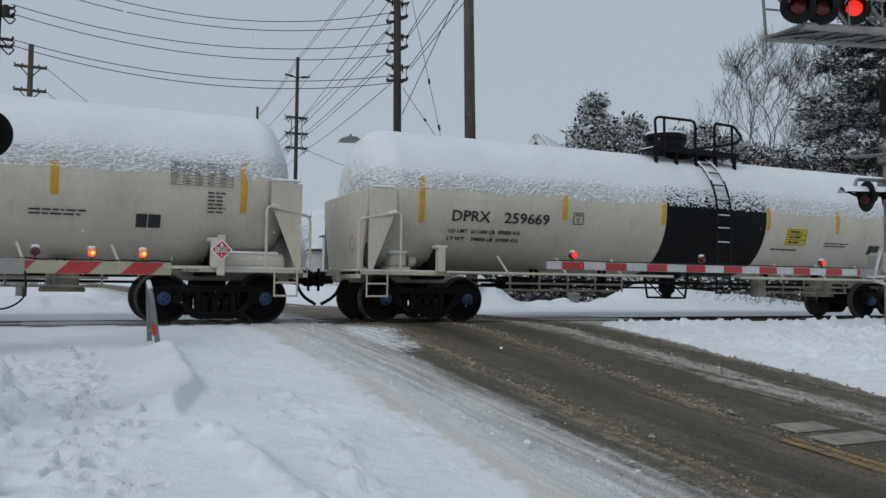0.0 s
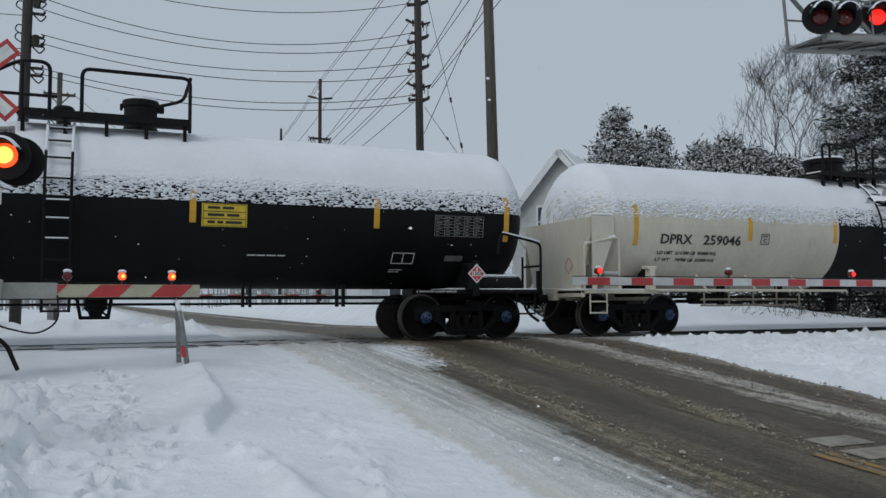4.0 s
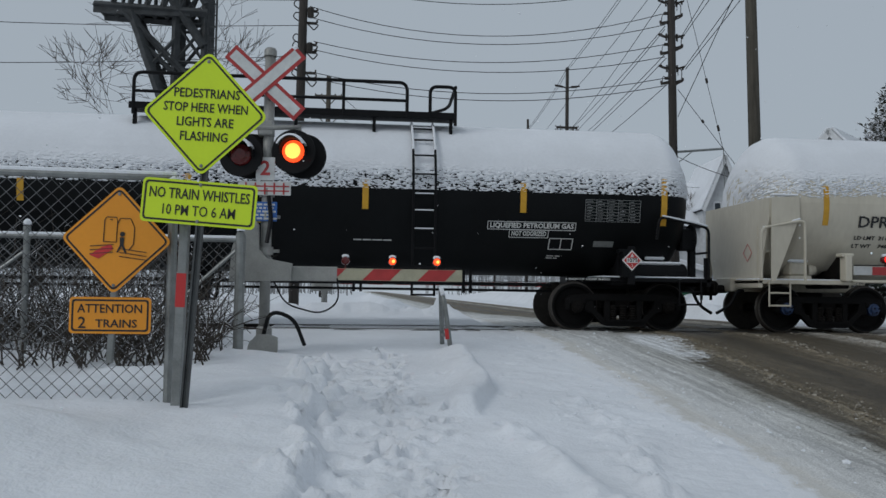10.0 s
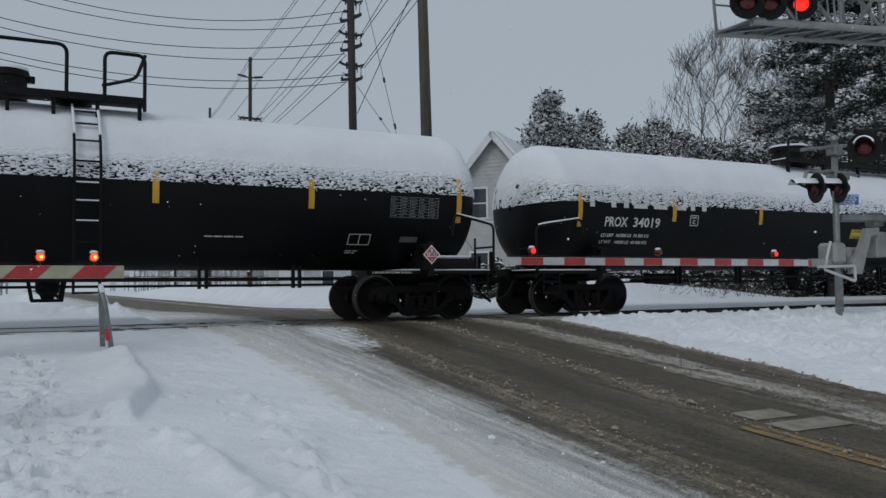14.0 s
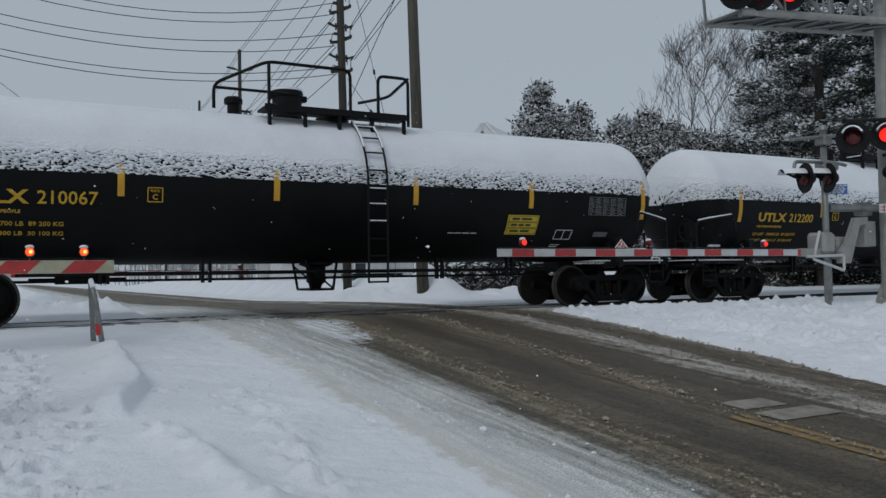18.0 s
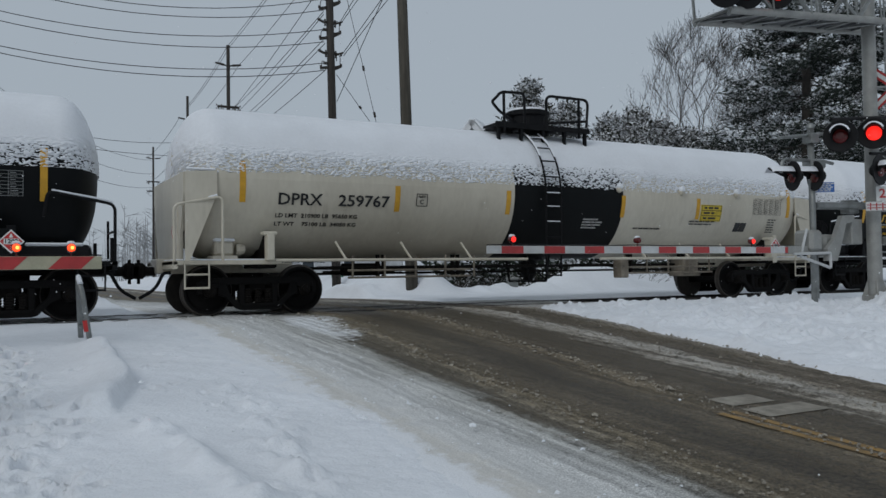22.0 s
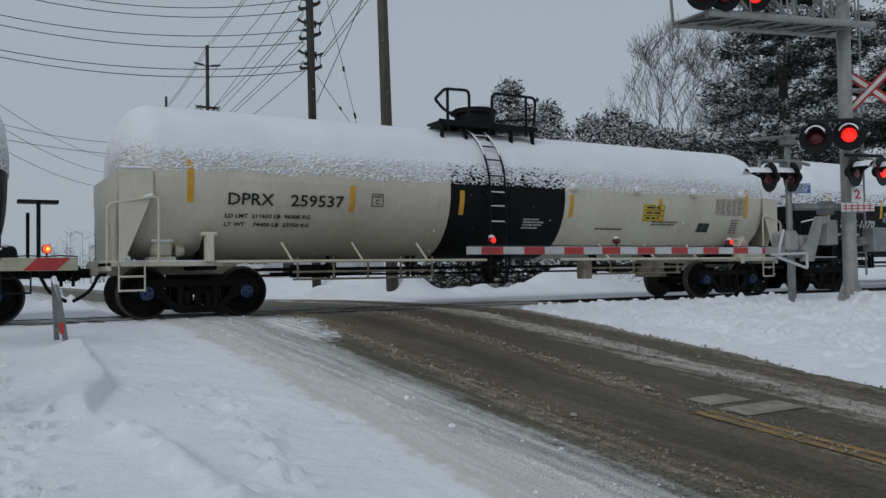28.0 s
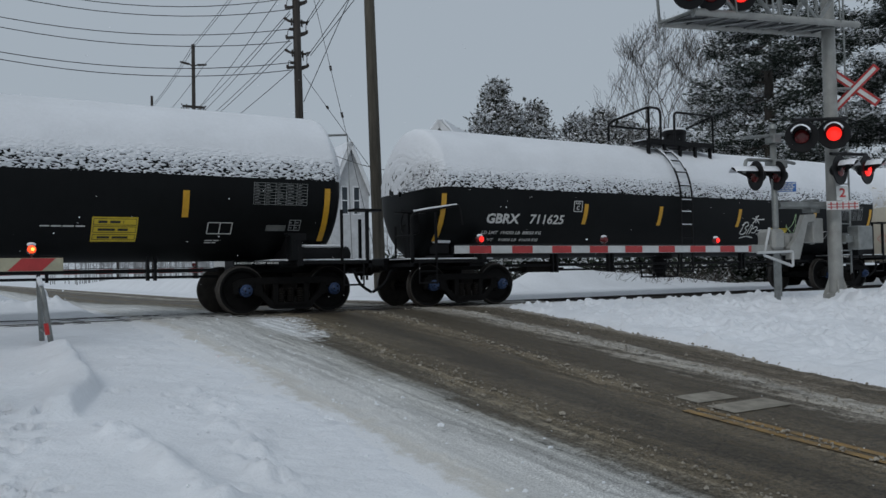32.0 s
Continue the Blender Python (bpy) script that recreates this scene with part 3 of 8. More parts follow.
for x0, x1, y0, y1 in ((3.14, 3.70, -10.80, -10.48), (3.10, 3.90, -11.24, -10.92)):
    ys = np.linspace(y0, y1, 8)
    P = np.stack([np.stack([np.full(8, x), ys, rise(ys) - 0.004], -1) for x in np.linspace(x0, x1, 4)], 0)
    tagged(grid_mesh("stop_marking", P, PAINT_W), "worn pale stop bar block on asphalt", "road marking", "stop bar blocks", "structure")

RAIL = mat("rusty_rail", (0.030, 0.024, 0.020), 0.55, 0.3, var=0.3, scale=4)
TIMBER = mat("tarred_plank", (0.024, 0.021, 0.019), 0.8, var=0.3, scale=4, bump=0.3)
for y in (-0.752, 0.752):
    bm = bmesh.new()
    slab(bm, [(-0.07, -0.16), (0.07, -0.16), (0.07, -0.145), (0.012, -0.13), (0.012, -0.045), (0.036, -0.03), (0.036, 0.0), (-0.036, 0.0), (-0.036, -0.03), (-0.012, -0.045), (-0.012, -0.13), (-0.07, -0.145)], -260, 260, pose(0, y, 0, 0, 0, 90))
    bmesh.ops.recalc_face_normals(bm, faces=bm.faces)
    tagged(part("rail", bm, RAIL), "dark steel rail half buried in snow", "rail", "rails of the track", "structure")
for y, x0, x1 in ((-1.05, -4.4, 7.2), (-0.40, -4.4, 7.2), (0.40, -4.4, 7.2), (1.05, -4.4, 7.2), (-2.55, -9.0, -3.55), (-1.5, -9.0, -3.4)):
    bm = bmesh.new()
    box(bm, x0, y - 0.16, -0.16, x1, y + 0.16, -0.012, bevel=0.01)
    tagged(part("crossing_plank", bm, TIMBER), "dark tarred crossing plank beside the rail", "crossing plank", "crossing planks", "structure")
# Crossing surface between the rails, iced over on the footway.
bm = bmesh.new()
box(bm, 0.5, -2.6, -0.3, 7.0, 2.6, -0.020)
tagged(part("crossing_deck", bm, ROAD), "slushy asphalt deck of the level crossing", "crossing deck", kind="structure")


# ---- crossing signals ----
CHAIN = mat("dull_wire", (0.12, 0.125, 0.13), 0.6, 0.3, var=0.3, scale=3)


def lamp_head(parent, at, facing, lit, r=0.30, hood_len=0.25, lit_mat=None):
    """Flasher unit: black round background, hood with snow, lens."""
    m = Matrix.Translation(at) @ Matrix.Rotation(radians(facing), 4, "Z")
    bm = bmesh.new()
    lathe(bm, [(0.0, 0.02), (r * 0.97, 0.0), (r, 0.012), (r * 0.97, 0.028), (0.12, 0.03), (0.115, 0.16), (0.08, 0.20), (0, 0.21)], 28, m @ Matrix.Rotation(radians(-90), 4, "X"))
    h = part("flasher", bm, LAMP_BLACK, parent, "round black flasher with a lit red lens" if lit else "round black flasher with a dark lens")
    bm = bmesh.new()
    lathe(bm, [(0.145, -0.002), (0.13, -0.03), (0.07, -0.05), (0, -0.056)], 20, m @ Matrix.Rotation(radians(-90), 4, "X"))
    part("lens", bm, (lit_mat or RED_LENS_ON) if lit else RED_LENS_OFF, h)
    if lit and lit_mat is AMBER_LENS_ON:
        bm = bmesh.new()
        lathe(bm, [(0.100, -0.046), (0.06, -0.060), (0, -0.066)], 16, m @ Matrix.Rotation(radians(-90), 4, "X"))
        part("lens_core", bm, LENS_CORE, h)
    k = 15
    th = np.radians(np.linspace(-15, 195, k))
    P = np.array([[(rr * math.cos(a), y, rr * math.sin(a)) for a in th] for rr, y in ((0.155, 0.0), (0.160, -0.20 * 1.0), (0.168, -0.20), (0.163, 0.0))])
    for row in (1, 2):
        P[row, :, 1] = -0.08 - (hood_len - 0.08) * np.sin(np.clip(th, 0, math.pi))
    P = np.concatenate([P, P[:1]])
    hood = grid_mesh("hood", P, LAMP_BLACK, h, m=m)
    th = np.radians(np.linspace(22, 158, 11))
    P = np.array([[(rr * math.cos(a), y, rr * math.sin(a)) for a in th] for rr, y in ((0.165, -0.01), (0.195, -0.03), (0.20, 0.05 - hood_len), (0.165, 0.015 - hood_len))])
    grid_mesh("snow_layer", P, CAP_SNOW, hood)
    return h


def crossbuck(parent, at, facing, size=1.22, w=0.22, faded=False):
    m = Matrix.Translation(at) @ Matrix.Rotation(radians(facing), 4, "Z")
    for k, a in enumerate((42, -42)):
        y = -0.02 - 0.016 * k
        mm = m @ Matrix.Rotation(radians(a), 4, "Y")
        bm = bmesh.new()
        box(bm, -size / 2, y - 0.005, -w / 2, size / 2, y + 0.005, w / 2, mm)
        bl = part("blade", bm, SIGN_RED if not faded else SIGN_WHITE, parent, "white crossbuck blade with red border")
        if not faded:
            bm = bmesh.new()
            box(bm, -size / 2 + 0.045, y - 0.009, -w / 2 + 0.045, size / 2 - 0.045, y - 0.004, w / 2 - 0.045, mm)
            part("white_panel", bm, SIGN_WHITE, bl)


def track_count(parent, at, facing):
    m = Matrix.Translation(at) @ Matrix.Rotation(radians(facing), 4, "Z")
    bm = bmesh.new()
    box(bm, -0.12, -0.03, 0.0, 0.12, -0.02, 0.30, m, 0.004)
    s = part("count_sign", bm, SIGN_WHITE, parent, "white sign with a red numeral")
    words("numeral", "2", 0.26, SIGN_RED, s, m @ pose(0, -0.032, 0.15, 90), align="CENTER")
    bm = bmesh.new()
    box(bm, -0.33, -0.03, -0.19, 0.33, -0.02, -0.01, m, 0.004)
    p = part("track_sign", bm, SIGN_WHITE, parent, "white sign with red track symbol")
    bm = bmesh.new()
    for z in (-0.075, -0.135):
        box(bm, -0.31, -0.036, z - 0.008, 0.31, -0.029, z + 0.008, m)
    for k in range(5):
        x = -0.24 + 0.12 * k
        box(bm, x - 0.010, -0.038, -0.18, x + 0.010, -0.030, -0.03, m)
    part("track_symbol", bm, SIGN_RED, p)


def info_sign(parent, at, facing, w=0.34, h=0.25):
    m = Matrix.Translation(at) @ Matrix.Rotation(radians(facing), 4, "Z")
    bm = bmesh.new()
    box(bm, -w / 2, -0.03, -h / 2, w / 2, -0.02, h / 2, m, 0.004)
    s = part("information_sign", bm, SIGN_BLUE, parent, "small blue sign with white print")
    bm = bmesh.new()
    rr = random.Random(3)
    for k in range(5):
        z = h * (0.36 - 0.18 * k)
        x = -w * 0.42
        while x < w * 0.34:
            q = rr.uniform(0.03, 0.09)
            box(bm, x, -0.034, z - 0.012, x + q, -0.029, z + 0.012, m)
            x += q + 0.02
    part("print", bm, SIGN_WHITE, s)


def arm(parent, x0, x1, y, z, h, stripes, slant, lamps, lit, grey):
    """Gate arm from its root x0 to its tip x1, with slanted or upright red stripes and lamps."""
    d = 1 if x1 > x0 else -1
    L = abs(x1 - x0)
    bm = bmesh.new()
    box(bm, x0, y, z - h / 2, x1, y + 0.035, z + h / 2, bevel=0.006)
    a = part("gate_arm", bm, grey, parent, "striped gate arm, lowered")
    for k in range(stripes):
        w = L / stripes
        xa = x1 - d * (w * (k + 0.32))
        bm = bmesh.new()
        sl = slant * h
        slab(bm, [(xa, z - h / 2 + 0.004), (xa - d * w * 0.5, z - h / 2 + 0.004), (xa - d * w * 0.5 - sl, z + h / 2 - 0.004), (xa - sl, z + h / 2 - 0.004)][:: -d], y - 0.004, y + 0.002)
        bmesh.ops.recalc_face_normals(bm, faces=bm.faces)
        part("stripe", bm, SIGN_RED, a)
    bm = bmesh.new()
    tube(bm, [(x0 + (x1 - x0) * q / 12, y + 0.015, z + h / 2 + 0.012 + 0.012 * (q % 2)) for q in range(13)], 0.008, 5)
    part("cable", bm, LAMP_BLACK, a)
    for k, x in enumerate(lamps):
        bm = bmesh.new()
        rod(bm, (x, y + 0.015, z + h / 2), (x, y + 0.015, z + h / 2 + 0.05), 0.012, n=6)
        lathe(bm, [(0.0, 0.05), (0.052, 0.045), (0.058, 0.0), (0.052, -0.045), (0, -0.05)], 14, pose(x, y + 0.015, z + h / 2 + 0.10, 90))
        g = part("arm_lamp", bm, RED_LENS_OFF, a, "lit red lamp" if lit[k] else "unlit red lamp")
        bm = bmesh.new()
        lathe(bm, [(0.047, 0.05), (0.035, 0.068), (0, 0.074)], 14, pose(x, y + 0.015, z + h / 2 + 0.10, 90))
        part("lens", bm, AMBER_LENS_ON if lit[k] == 2 else RED_LENS_ON if lit[k] else RED_LENS_OFF, g)
        if lit[k] == 2:
            bm = bmesh.new()
            lathe(bm, [(0.022, 0.07), (0.012, 0.078), (0, 0.08)], 10, pose(x + 0.008, y + 0.015, z + h / 2 + 0.10, 90))
            part("lens_core", bm, LENS_CORE, g)
        bm = bmesh.new()
        lathe(bm, [(0, -0.02), (0.045, -0.015), (0.05, 0.005), (0.03, 0.022), (0, 0.026)], 12, pose(x, y + 0.018, z + h / 2 + 0.158))
        part("snow_layer", bm, CAP_SNOW, g)
    return a


GATE_GREY = mat("gate_arm_buff", (0.40, 0.38, 0.27), 0.5, var=0.12, scale=4)
GATE_WHITE = mat("gate_arm_white", (0.52, 0.53, 0.53), 0.45, var=0.1, scale=4)

# Left signal with the short footway gate.
sig = tagged(new("crossing_signal"), "grey crossing signal with crossbuck and lowered footway gate", "crossing signal", "crossing signals")
sig.location = (-4.19, -5.40, 0.0)
bm = bmesh.new()
rod(bm, (0.03, 0, -0.4), (0.03, 0, 3.77), 0.068, n=16)
lathe(bm, [(0.082, 3.73), (0.082, 3.81), (0.06, 3.84), (0, 3.85)], 14, Matrix.Translation((0.03, 0, 0)))
part("post", bm, GREY_PAINT, sig, smooth=True)
bm = bmesh.new()
slab(bm, [(-0.24, -0.40), (0.22, -0.40), (0.22, 0.10), (0.12, 0.14), (-0.04, 0.14), (-0.14, 0.02)], -0.16, -0.13)
box(bm, -0.14, -0.13, -0.35, 0.20, 0.16, 0.06, bevel=0.02)
lathe(bm, [(0.10, 0.0), (0.10, 0.20), (0.075, 0.24)], 14, Matrix.Translation((0.03, 0, 0)))
bmesh.ops.recalc_face_normals(bm, faces=bm.faces)
part("base", bm, GREY_PAINT, sig)
crossbuck(sig, (-0.02, -0.08, 3.36), -6)
bm = bmesh.new()
tube(bm, bend([(-0.42, 0.0, 2.72), (-0.1, -0.10, 2.78), (0.1, -0.10, 2.78), (0.44, 0.0, 2.82)], 0.05), 0.03, 8)
rod(bm, (-0.42, 0.0, 2.55), (-0.42, 0, 2.75), 0.03, n=8)
rod(bm, (0.42, 0.0, 2.6), (0.42, 0, 2.85), 0.03, n=8)
box(bm, -0.10, -0.11, 2.68, 0.10, 0.11, 2.88, bevel=0.02)
part("lamp_bracket", bm, GREY_PAINT, sig)
lamp_head(sig, (-0.30, -0.12, 2.42), -8, False, r=0.285)
lamp_head(sig, (0.36, -0.12, 2.48), -8, True, r=0.285, lit_mat=AMBER_LENS_ON)
lamp_head(sig, (-0.20, 0.16, 2.44), 172, False)
lamp_head(sig, (0.48, 0.16, 2.46), 172, False)
track_count(sig, (0.01, -0.06, 2.10), -4)
info_sign(sig, (0.0, -0.06, 1.70), -4)
bm = bmesh.new()
slab(bm, [(-0.40, 0.80), (0.36, 0.82), (0.38, 1.04), (0.06, 1.10), (-0.04, 1.22), (-0.05, 1.52), (-0.12, 1.62), (-0.26, 1.63), (-0.30, 1.48), (-0.38, 1.20)], -0.17, -0.05)
slab(bm, [(-0.34, 0.84), (0.10, 0.84), (0.10, 1.10), (-0.10, 1.30), (-0.32, 1.35)], -0.05, 0.22)
for x, z in ((-0.19, 1.52), (-0.10, 1.50), (-0.28, 0.92)):
    lathe(bm, [(0.035, 0.0), (0.035, 0.02), (0, 0.022)], 8, pose(x, -0.17, z, 90))
for z in (1.20, 1.64, 1.95):
    lathe(bm, [(0.075, -0.05), (0.095, -0.05), (0.095, 0.05), (0.075, 0.05)], 14, Matrix.Translation((0.03, 0, z)))
    box(bm, 0.10, -0.03, z - 0.02, 0.20, 0.03, z + 0.02)
bmesh.ops.recalc_face_normals(bm, faces=bm.faces)
part("gate_mechanism", bm, GREY_PAINT, sig, "grey cast gate drive housing")
bm = bmesh.new()
tube(bm, bend([(0.06, -0.1, 1.9), (0.10, -0.12, 1.6), (0.06, -0.2, 1.3)], 0.1), 0.028, 7)
part("conduit", bm, LAMP_BLACK, sig)
bm = bmesh.new()
tube(bm, bend([(0.03, -0.1, 0.1), (0.12, -0.22, 0.45), (0.42, -0.18, 0.35), (0.55, -0.05, 0.0)], 0.2), 0.026, 7)
part("conduit", bm, LAMP_BLACK, sig)
bm = bmesh.new()
tube(bm, bend([(0.16, -0.14, 0.80), (0.30, -0.18, 0.52), (0.75, -0.18, 0.40), (0.98, -0.14, 0.55), (0.95, -0.06, 0.86)], 0.25), 0.011, 6)
part("cable", bm, LAMP_BLACK, sig)
arm(sig, 0.42, 2.58, -0.02, 0.915, 0.155, 3, -0.95, (1.05, 1.66, 2.24), (0, 2, 2), GATE_GREY)
bm = bmesh.new()
box(bm, 0.30, -0.03, 0.82, 0.95, 0.03, 1.01, bevel=0.01)
part("arm_root", bm, GREY_PAINT, sig)

# Right: gate post.
gp = tagged(new("gate_post"), "grey gate post with side flashers and a long lowered gate", "crossing gate")
gp.location = (11.78, -5.20, 0.0)
bm = bmesh.new()
rod(bm, (0, 0, -0.4), (0, 0, 3.58), 0.064, n=16)
lathe(bm, [(0.078, 3.54), (0.078, 3.62), (0.05, 3.65), (0, 3.66)], 14)
part("post", bm, GALV, gp, smooth=True)
bm = bmesh.new()
rod(bm, (-0.97, 0.0, 3.29), (0.49, 0.0, 3.48), 0.035, n=8)
box(bm, -0.12, -0.12, 3.24, 0.12, 0.12, 3.44, bevel=0.02)
tube(bm, bend([(-0.98, -0.05, 2.60), (-0.92, -0.05, 2.86), (0.25, -0.05, 2.90), (0.6, -0.05, 2.86)], 0.08), 0.035, 8)
box(bm, -0.14, -0.13, 2.74, 0.30, 0.13, 2.92, bevel=0.03)
part("cross_arm", bm, GALV, gp)
lamp_head(gp, (-0.72, -0.10, 2.54), -112, False, r=0.30, hood_len=0.50)
lamp_head(gp, (-0.12, -0.16, 2.56), -112, False, r=0.30, hood_len=0.50)
info_sign(gp, (0.22, -0.10, 2.35), -30, 0.42, 0.20)
bm = bmesh.new()
rod(bm, (0.1, 0, 1.98), (1.5, -0.2, 2.00), 0.075, n=12)
box(bm, 1.0, -0.14, 1.84, 1.3, 0.1, 2.12, bevel=0.02)
part("tie_pipe", bm, GALV, gp)
bm = bmesh.new()
box(bm, -0.34, -0.22, 1.05, 0.02, 0.22, 1.48, bevel=0.06)
box(bm, 0.20, -0.12, 0.95, 0.62, 0.15, 1.40, bevel=0.06)
slab(bm, [(0.10, 0.86), (0.42, 0.86), (0.72, 1.62), (0.98, 1.66), (0.98, 1.80), (0.60, 1.78), (0.34, 1.30), (0.12, 1.10)], -0.24, -0.14)
bmesh.ops.recalc_face_normals(bm, faces=bm.faces)
box(bm, 0.95, -0.20, 1.20, 1.30, 0.05, 1.72, bevel=0.02)
part("gate_mechanism", bm, GREY_PAINT, gp, "pale grey gate drive with junction box")
bm = bmesh.new()
tube(bm, bend([(-0.75, -0.12, 1.0), (0.18, -0.25, 1.02), (0.18, -0.25, 0.72), (-0.55, -0.12, 0.95), (-0.35, -0.12, 1.5)], 0.03, 3), 0.028, 6)
part("counterweight_frame", bm, GATE_WHITE, gp)
arm(gp, -0.42, -7.82, -0.10, 1.08, 0.125, 9, 0.0, (-7.35, -4.75, -1.9), (1, 0, 1), GATE_WHITE)
bm = bmesh.new()
box(bm, -0.9, -0.12, 1.0, -0.1, -0.02, 1.16, bevel=0.01)
part("arm_root", bm, GREY_PAINT, gp)
bm = bmesh.new()
rod(bm, (0.22, 0.1, -0.4), (0.22, 0.1, 1.0), 0.04, n=8)
part("conduit", bm, GALV, gp)

# Right: cantilever mast over the road.
cm = tagged(new("cantilever_signal"), "grey cantilever mast with truss arm, red flashers and crossbuck", "crossing signal", "crossing signals")
cm.location = (13.30, -5.50, 0.0)
bm = bmesh.new()
rod(bm, (0, 0, -0.3), (0, 0, 9.2), 0.145, 0.13, n=24)
lathe(bm, [(0.26, -0.1), (0.26, 0.10), (0.14, 0.14)], 16)
for k in range(4):
    a = math.pi / 4 + k * math.pi / 2
    slab(bm, [(0.13, 0.1), (0.26, 0.1), (0.13, 0.5)], -0.012, 0.012, Matrix.Rotation(a, 4, "Z"))
bmesh.ops.recalc_face_normals(bm, faces=bm.faces)
part("mast", bm, GREY_PAINT, cm, smooth=False)
# Two bottom chords, two top chords, lacing and walkway.
AX, AZ = -4.58, 5.34
TILT = Matrix.Translation((AX, 0, AZ)) @ Matrix.Rotation(radians(-5.2), 4, 'Y') @ Matrix.Translation((-AX, 0, -AZ))
for y, z in ((-0.40, AZ), (0.40, AZ), (-0.40, AZ + 1.15), (0.40, AZ + 1.15)):
    bm = bmesh.new()
    rod(bm, (0.45, y, z), (AX, y, z), 0.07, n=12)
    part("chord", bm, GREY_PAINT, cm, m=TILT)
for k in range(4):
    x0, x1 = 0.3 + (AX - 0.3) * k / 4, 0.3 + (AX - 0.3) * (k + 1) / 4
    for y in (-0.40, 0.40):
        bm = bmesh.new()
        rod(bm, (x0, y, AZ if k % 2 else AZ + 1.12), (x1, y, AZ + 1.12 if k % 2 else AZ), 0.042, n=7)
        rod(bm, (x1, y, AZ - 0.1), (x1, y, AZ + 1.12), 0.028, n=7)
        part("lacing", bm, GALV, cm, m=TILT)
    bm = bmesh.new()
    rod(bm, (x0, -0.40, AZ), (x1, 0.40, AZ - 0.02), 0.025, n=7)
    rod(bm, (x1, -0.40, AZ), (x1, 0.40, AZ), 0.03, n=7)
    part("lacing", bm, GALV, cm, m=TILT)
bm = bmesh.new()
box(bm, AX + 0.05, -0.33, AZ + 0.015, 0.0, 0.33, AZ + 0.04)
for k in range(9):
    x = AX + 0.1 + 4.4 * k / 8
    box(bm, x, -0.36, AZ - 0.02, x + 0.05, 0.36, AZ + 0.012)
part("walkway_deck", bm, CHAIN, cm, m=TILT)
bm = bmesh.new()
box(bm, AX + 0.1, -0.31, AZ + 0.042, -0.1, 0.31, AZ + 0.075, bevel=0.012)
part("snow_layer", bm, CAP_SNOW, cm, m=TILT)
bm = bmesh.new()
for y in (-0.46, 0.46):
    for z in (0.55, 1.0):
        rod(bm, (AX + 0.05, y, AZ + z), (-0.2, y, AZ + z), 0.02, n=6)
    for k in range(5):
        x = AX + 0.05 + 4.3 * k / 4
        rod(bm, (x, y, AZ), (x, y, AZ + 1.0), 0.02, n=6)
part("hand_rail", bm, GALV, cm, m=TILT)
for x, z, lit in ((-4.77, 5.62, False), (-4.20, 5.68, False), (-3.39, 5.80, True)):
    lamp_head(cm, (x, -0.50, z), -34, lit, hood_len=0.34)
for x, z, lit in ((-1.60, 3.28, False), (-0.54, 3.41, True), (-0.36, 2.68, False), (0.58, 2.73, True)):
    lamp_head(cm, (x, -0.42, z), -58 if z > 3 else 8, lit, r=0.315, hood_len=0.36)
bm = bmesh.new()
rod(bm, (-1.70, -0.30, 3.62), (0.1, -0.30, 3.80), 0.035, n=8)
rod(bm, (-0.5, -0.30, 3.02), (0.75, -0.30, 3.07), 0.035, n=8)
for z in (3.78, 3.05):
    rod(bm, (0, 0, z), (0.0, -0.32, z), 0.045, n=8)
part("lamp_bracket", bm, LAMP_BLACK, cm)
crossbuck(cm, (0.45, -0.30, 4.47), -74, 1.16, 0.17)
bm = bmesh.new()
rod(bm, (0, 0, 4.47), (0.45, -0.25, 4.47), 0.03, n=8)
part("sign_bracket", bm, GALV, cm)
track_count(cm, (-0.19, -0.32, 2.06), -34)
bm = bmesh.new()
for dx in (0.48, 0.84):
    rod(bm, (dx, 0.18, 0.55), (dx, 0.18, 6.6), 0.024, n=6)
for k in range(20):
    rod(bm, (0.48, 0.18, 0.75 + 0.29 * k), (0.84, 0.18, 0.75 + 0.29 * k), 0.014, n=6)
for z in (1.2, 2.4, 4.0, 5.4):
    rod(bm, (0.1, 0.1, z), (0.66, 0.18, z), 0.02, n=6)
part("ladder", bm, GALV, cm)
bm = bmesh.new()
box(bm, 0.36, -0.32, 1.05, 0.86, -0.05, 1.55, bevel=0.02)
box(bm, 0.10, -0.2, 1.2, 0.4, -0.1, 1.35)
part("junction_box", bm, GALV, cm)

# Far-side signal with its own gate.
fs = tagged(new("crossing_signal"), "grey far-side crossing signal seen from behind, gate lowered", "crossing signal", "crossing signals")
fs.location = (-3.85, 7.6, -0.1)
bm = bmesh.new()
rod(bm, (0, 0, -0.3), (0, 0, 4.1), 0.075, n=14)
part("post", bm, GREY_PAINT, fs, smooth=True)
crossbuck(fs, (0.05, 0.10, 3.15), 176, 1.1, 0.17, True)
crossbuck(fs, (0.05, -0.10, 3.15), -4, 1.1, 0.17, True)
bm = bmesh.new()
rod(bm, (-0.45, 0, 2.45), (0.45, 0, 2.45), 0.03, n=8)
rod(bm, (-0.1, 0, 2.45), (0.1, 0, 2.45), 0.07, n=8)
part("lamp_bracket", bm, GREY_PAINT, fs)
lamp_head(fs, (-0.40, -0.10, 2.12), -4, True)
lamp_head(fs, (0.42, -0.10, 2.12), -4, False)
bm = bmesh.new()
box(bm, -0.36, -0.10, 1.55, 0.40, -0.06, 1.72)
box(bm, -0.35, -0.2, 0.75, 0.25, 0.3, 1.3, bevel=0.06)
part("gate_mechanism", bm, GREY_PAINT, fs)
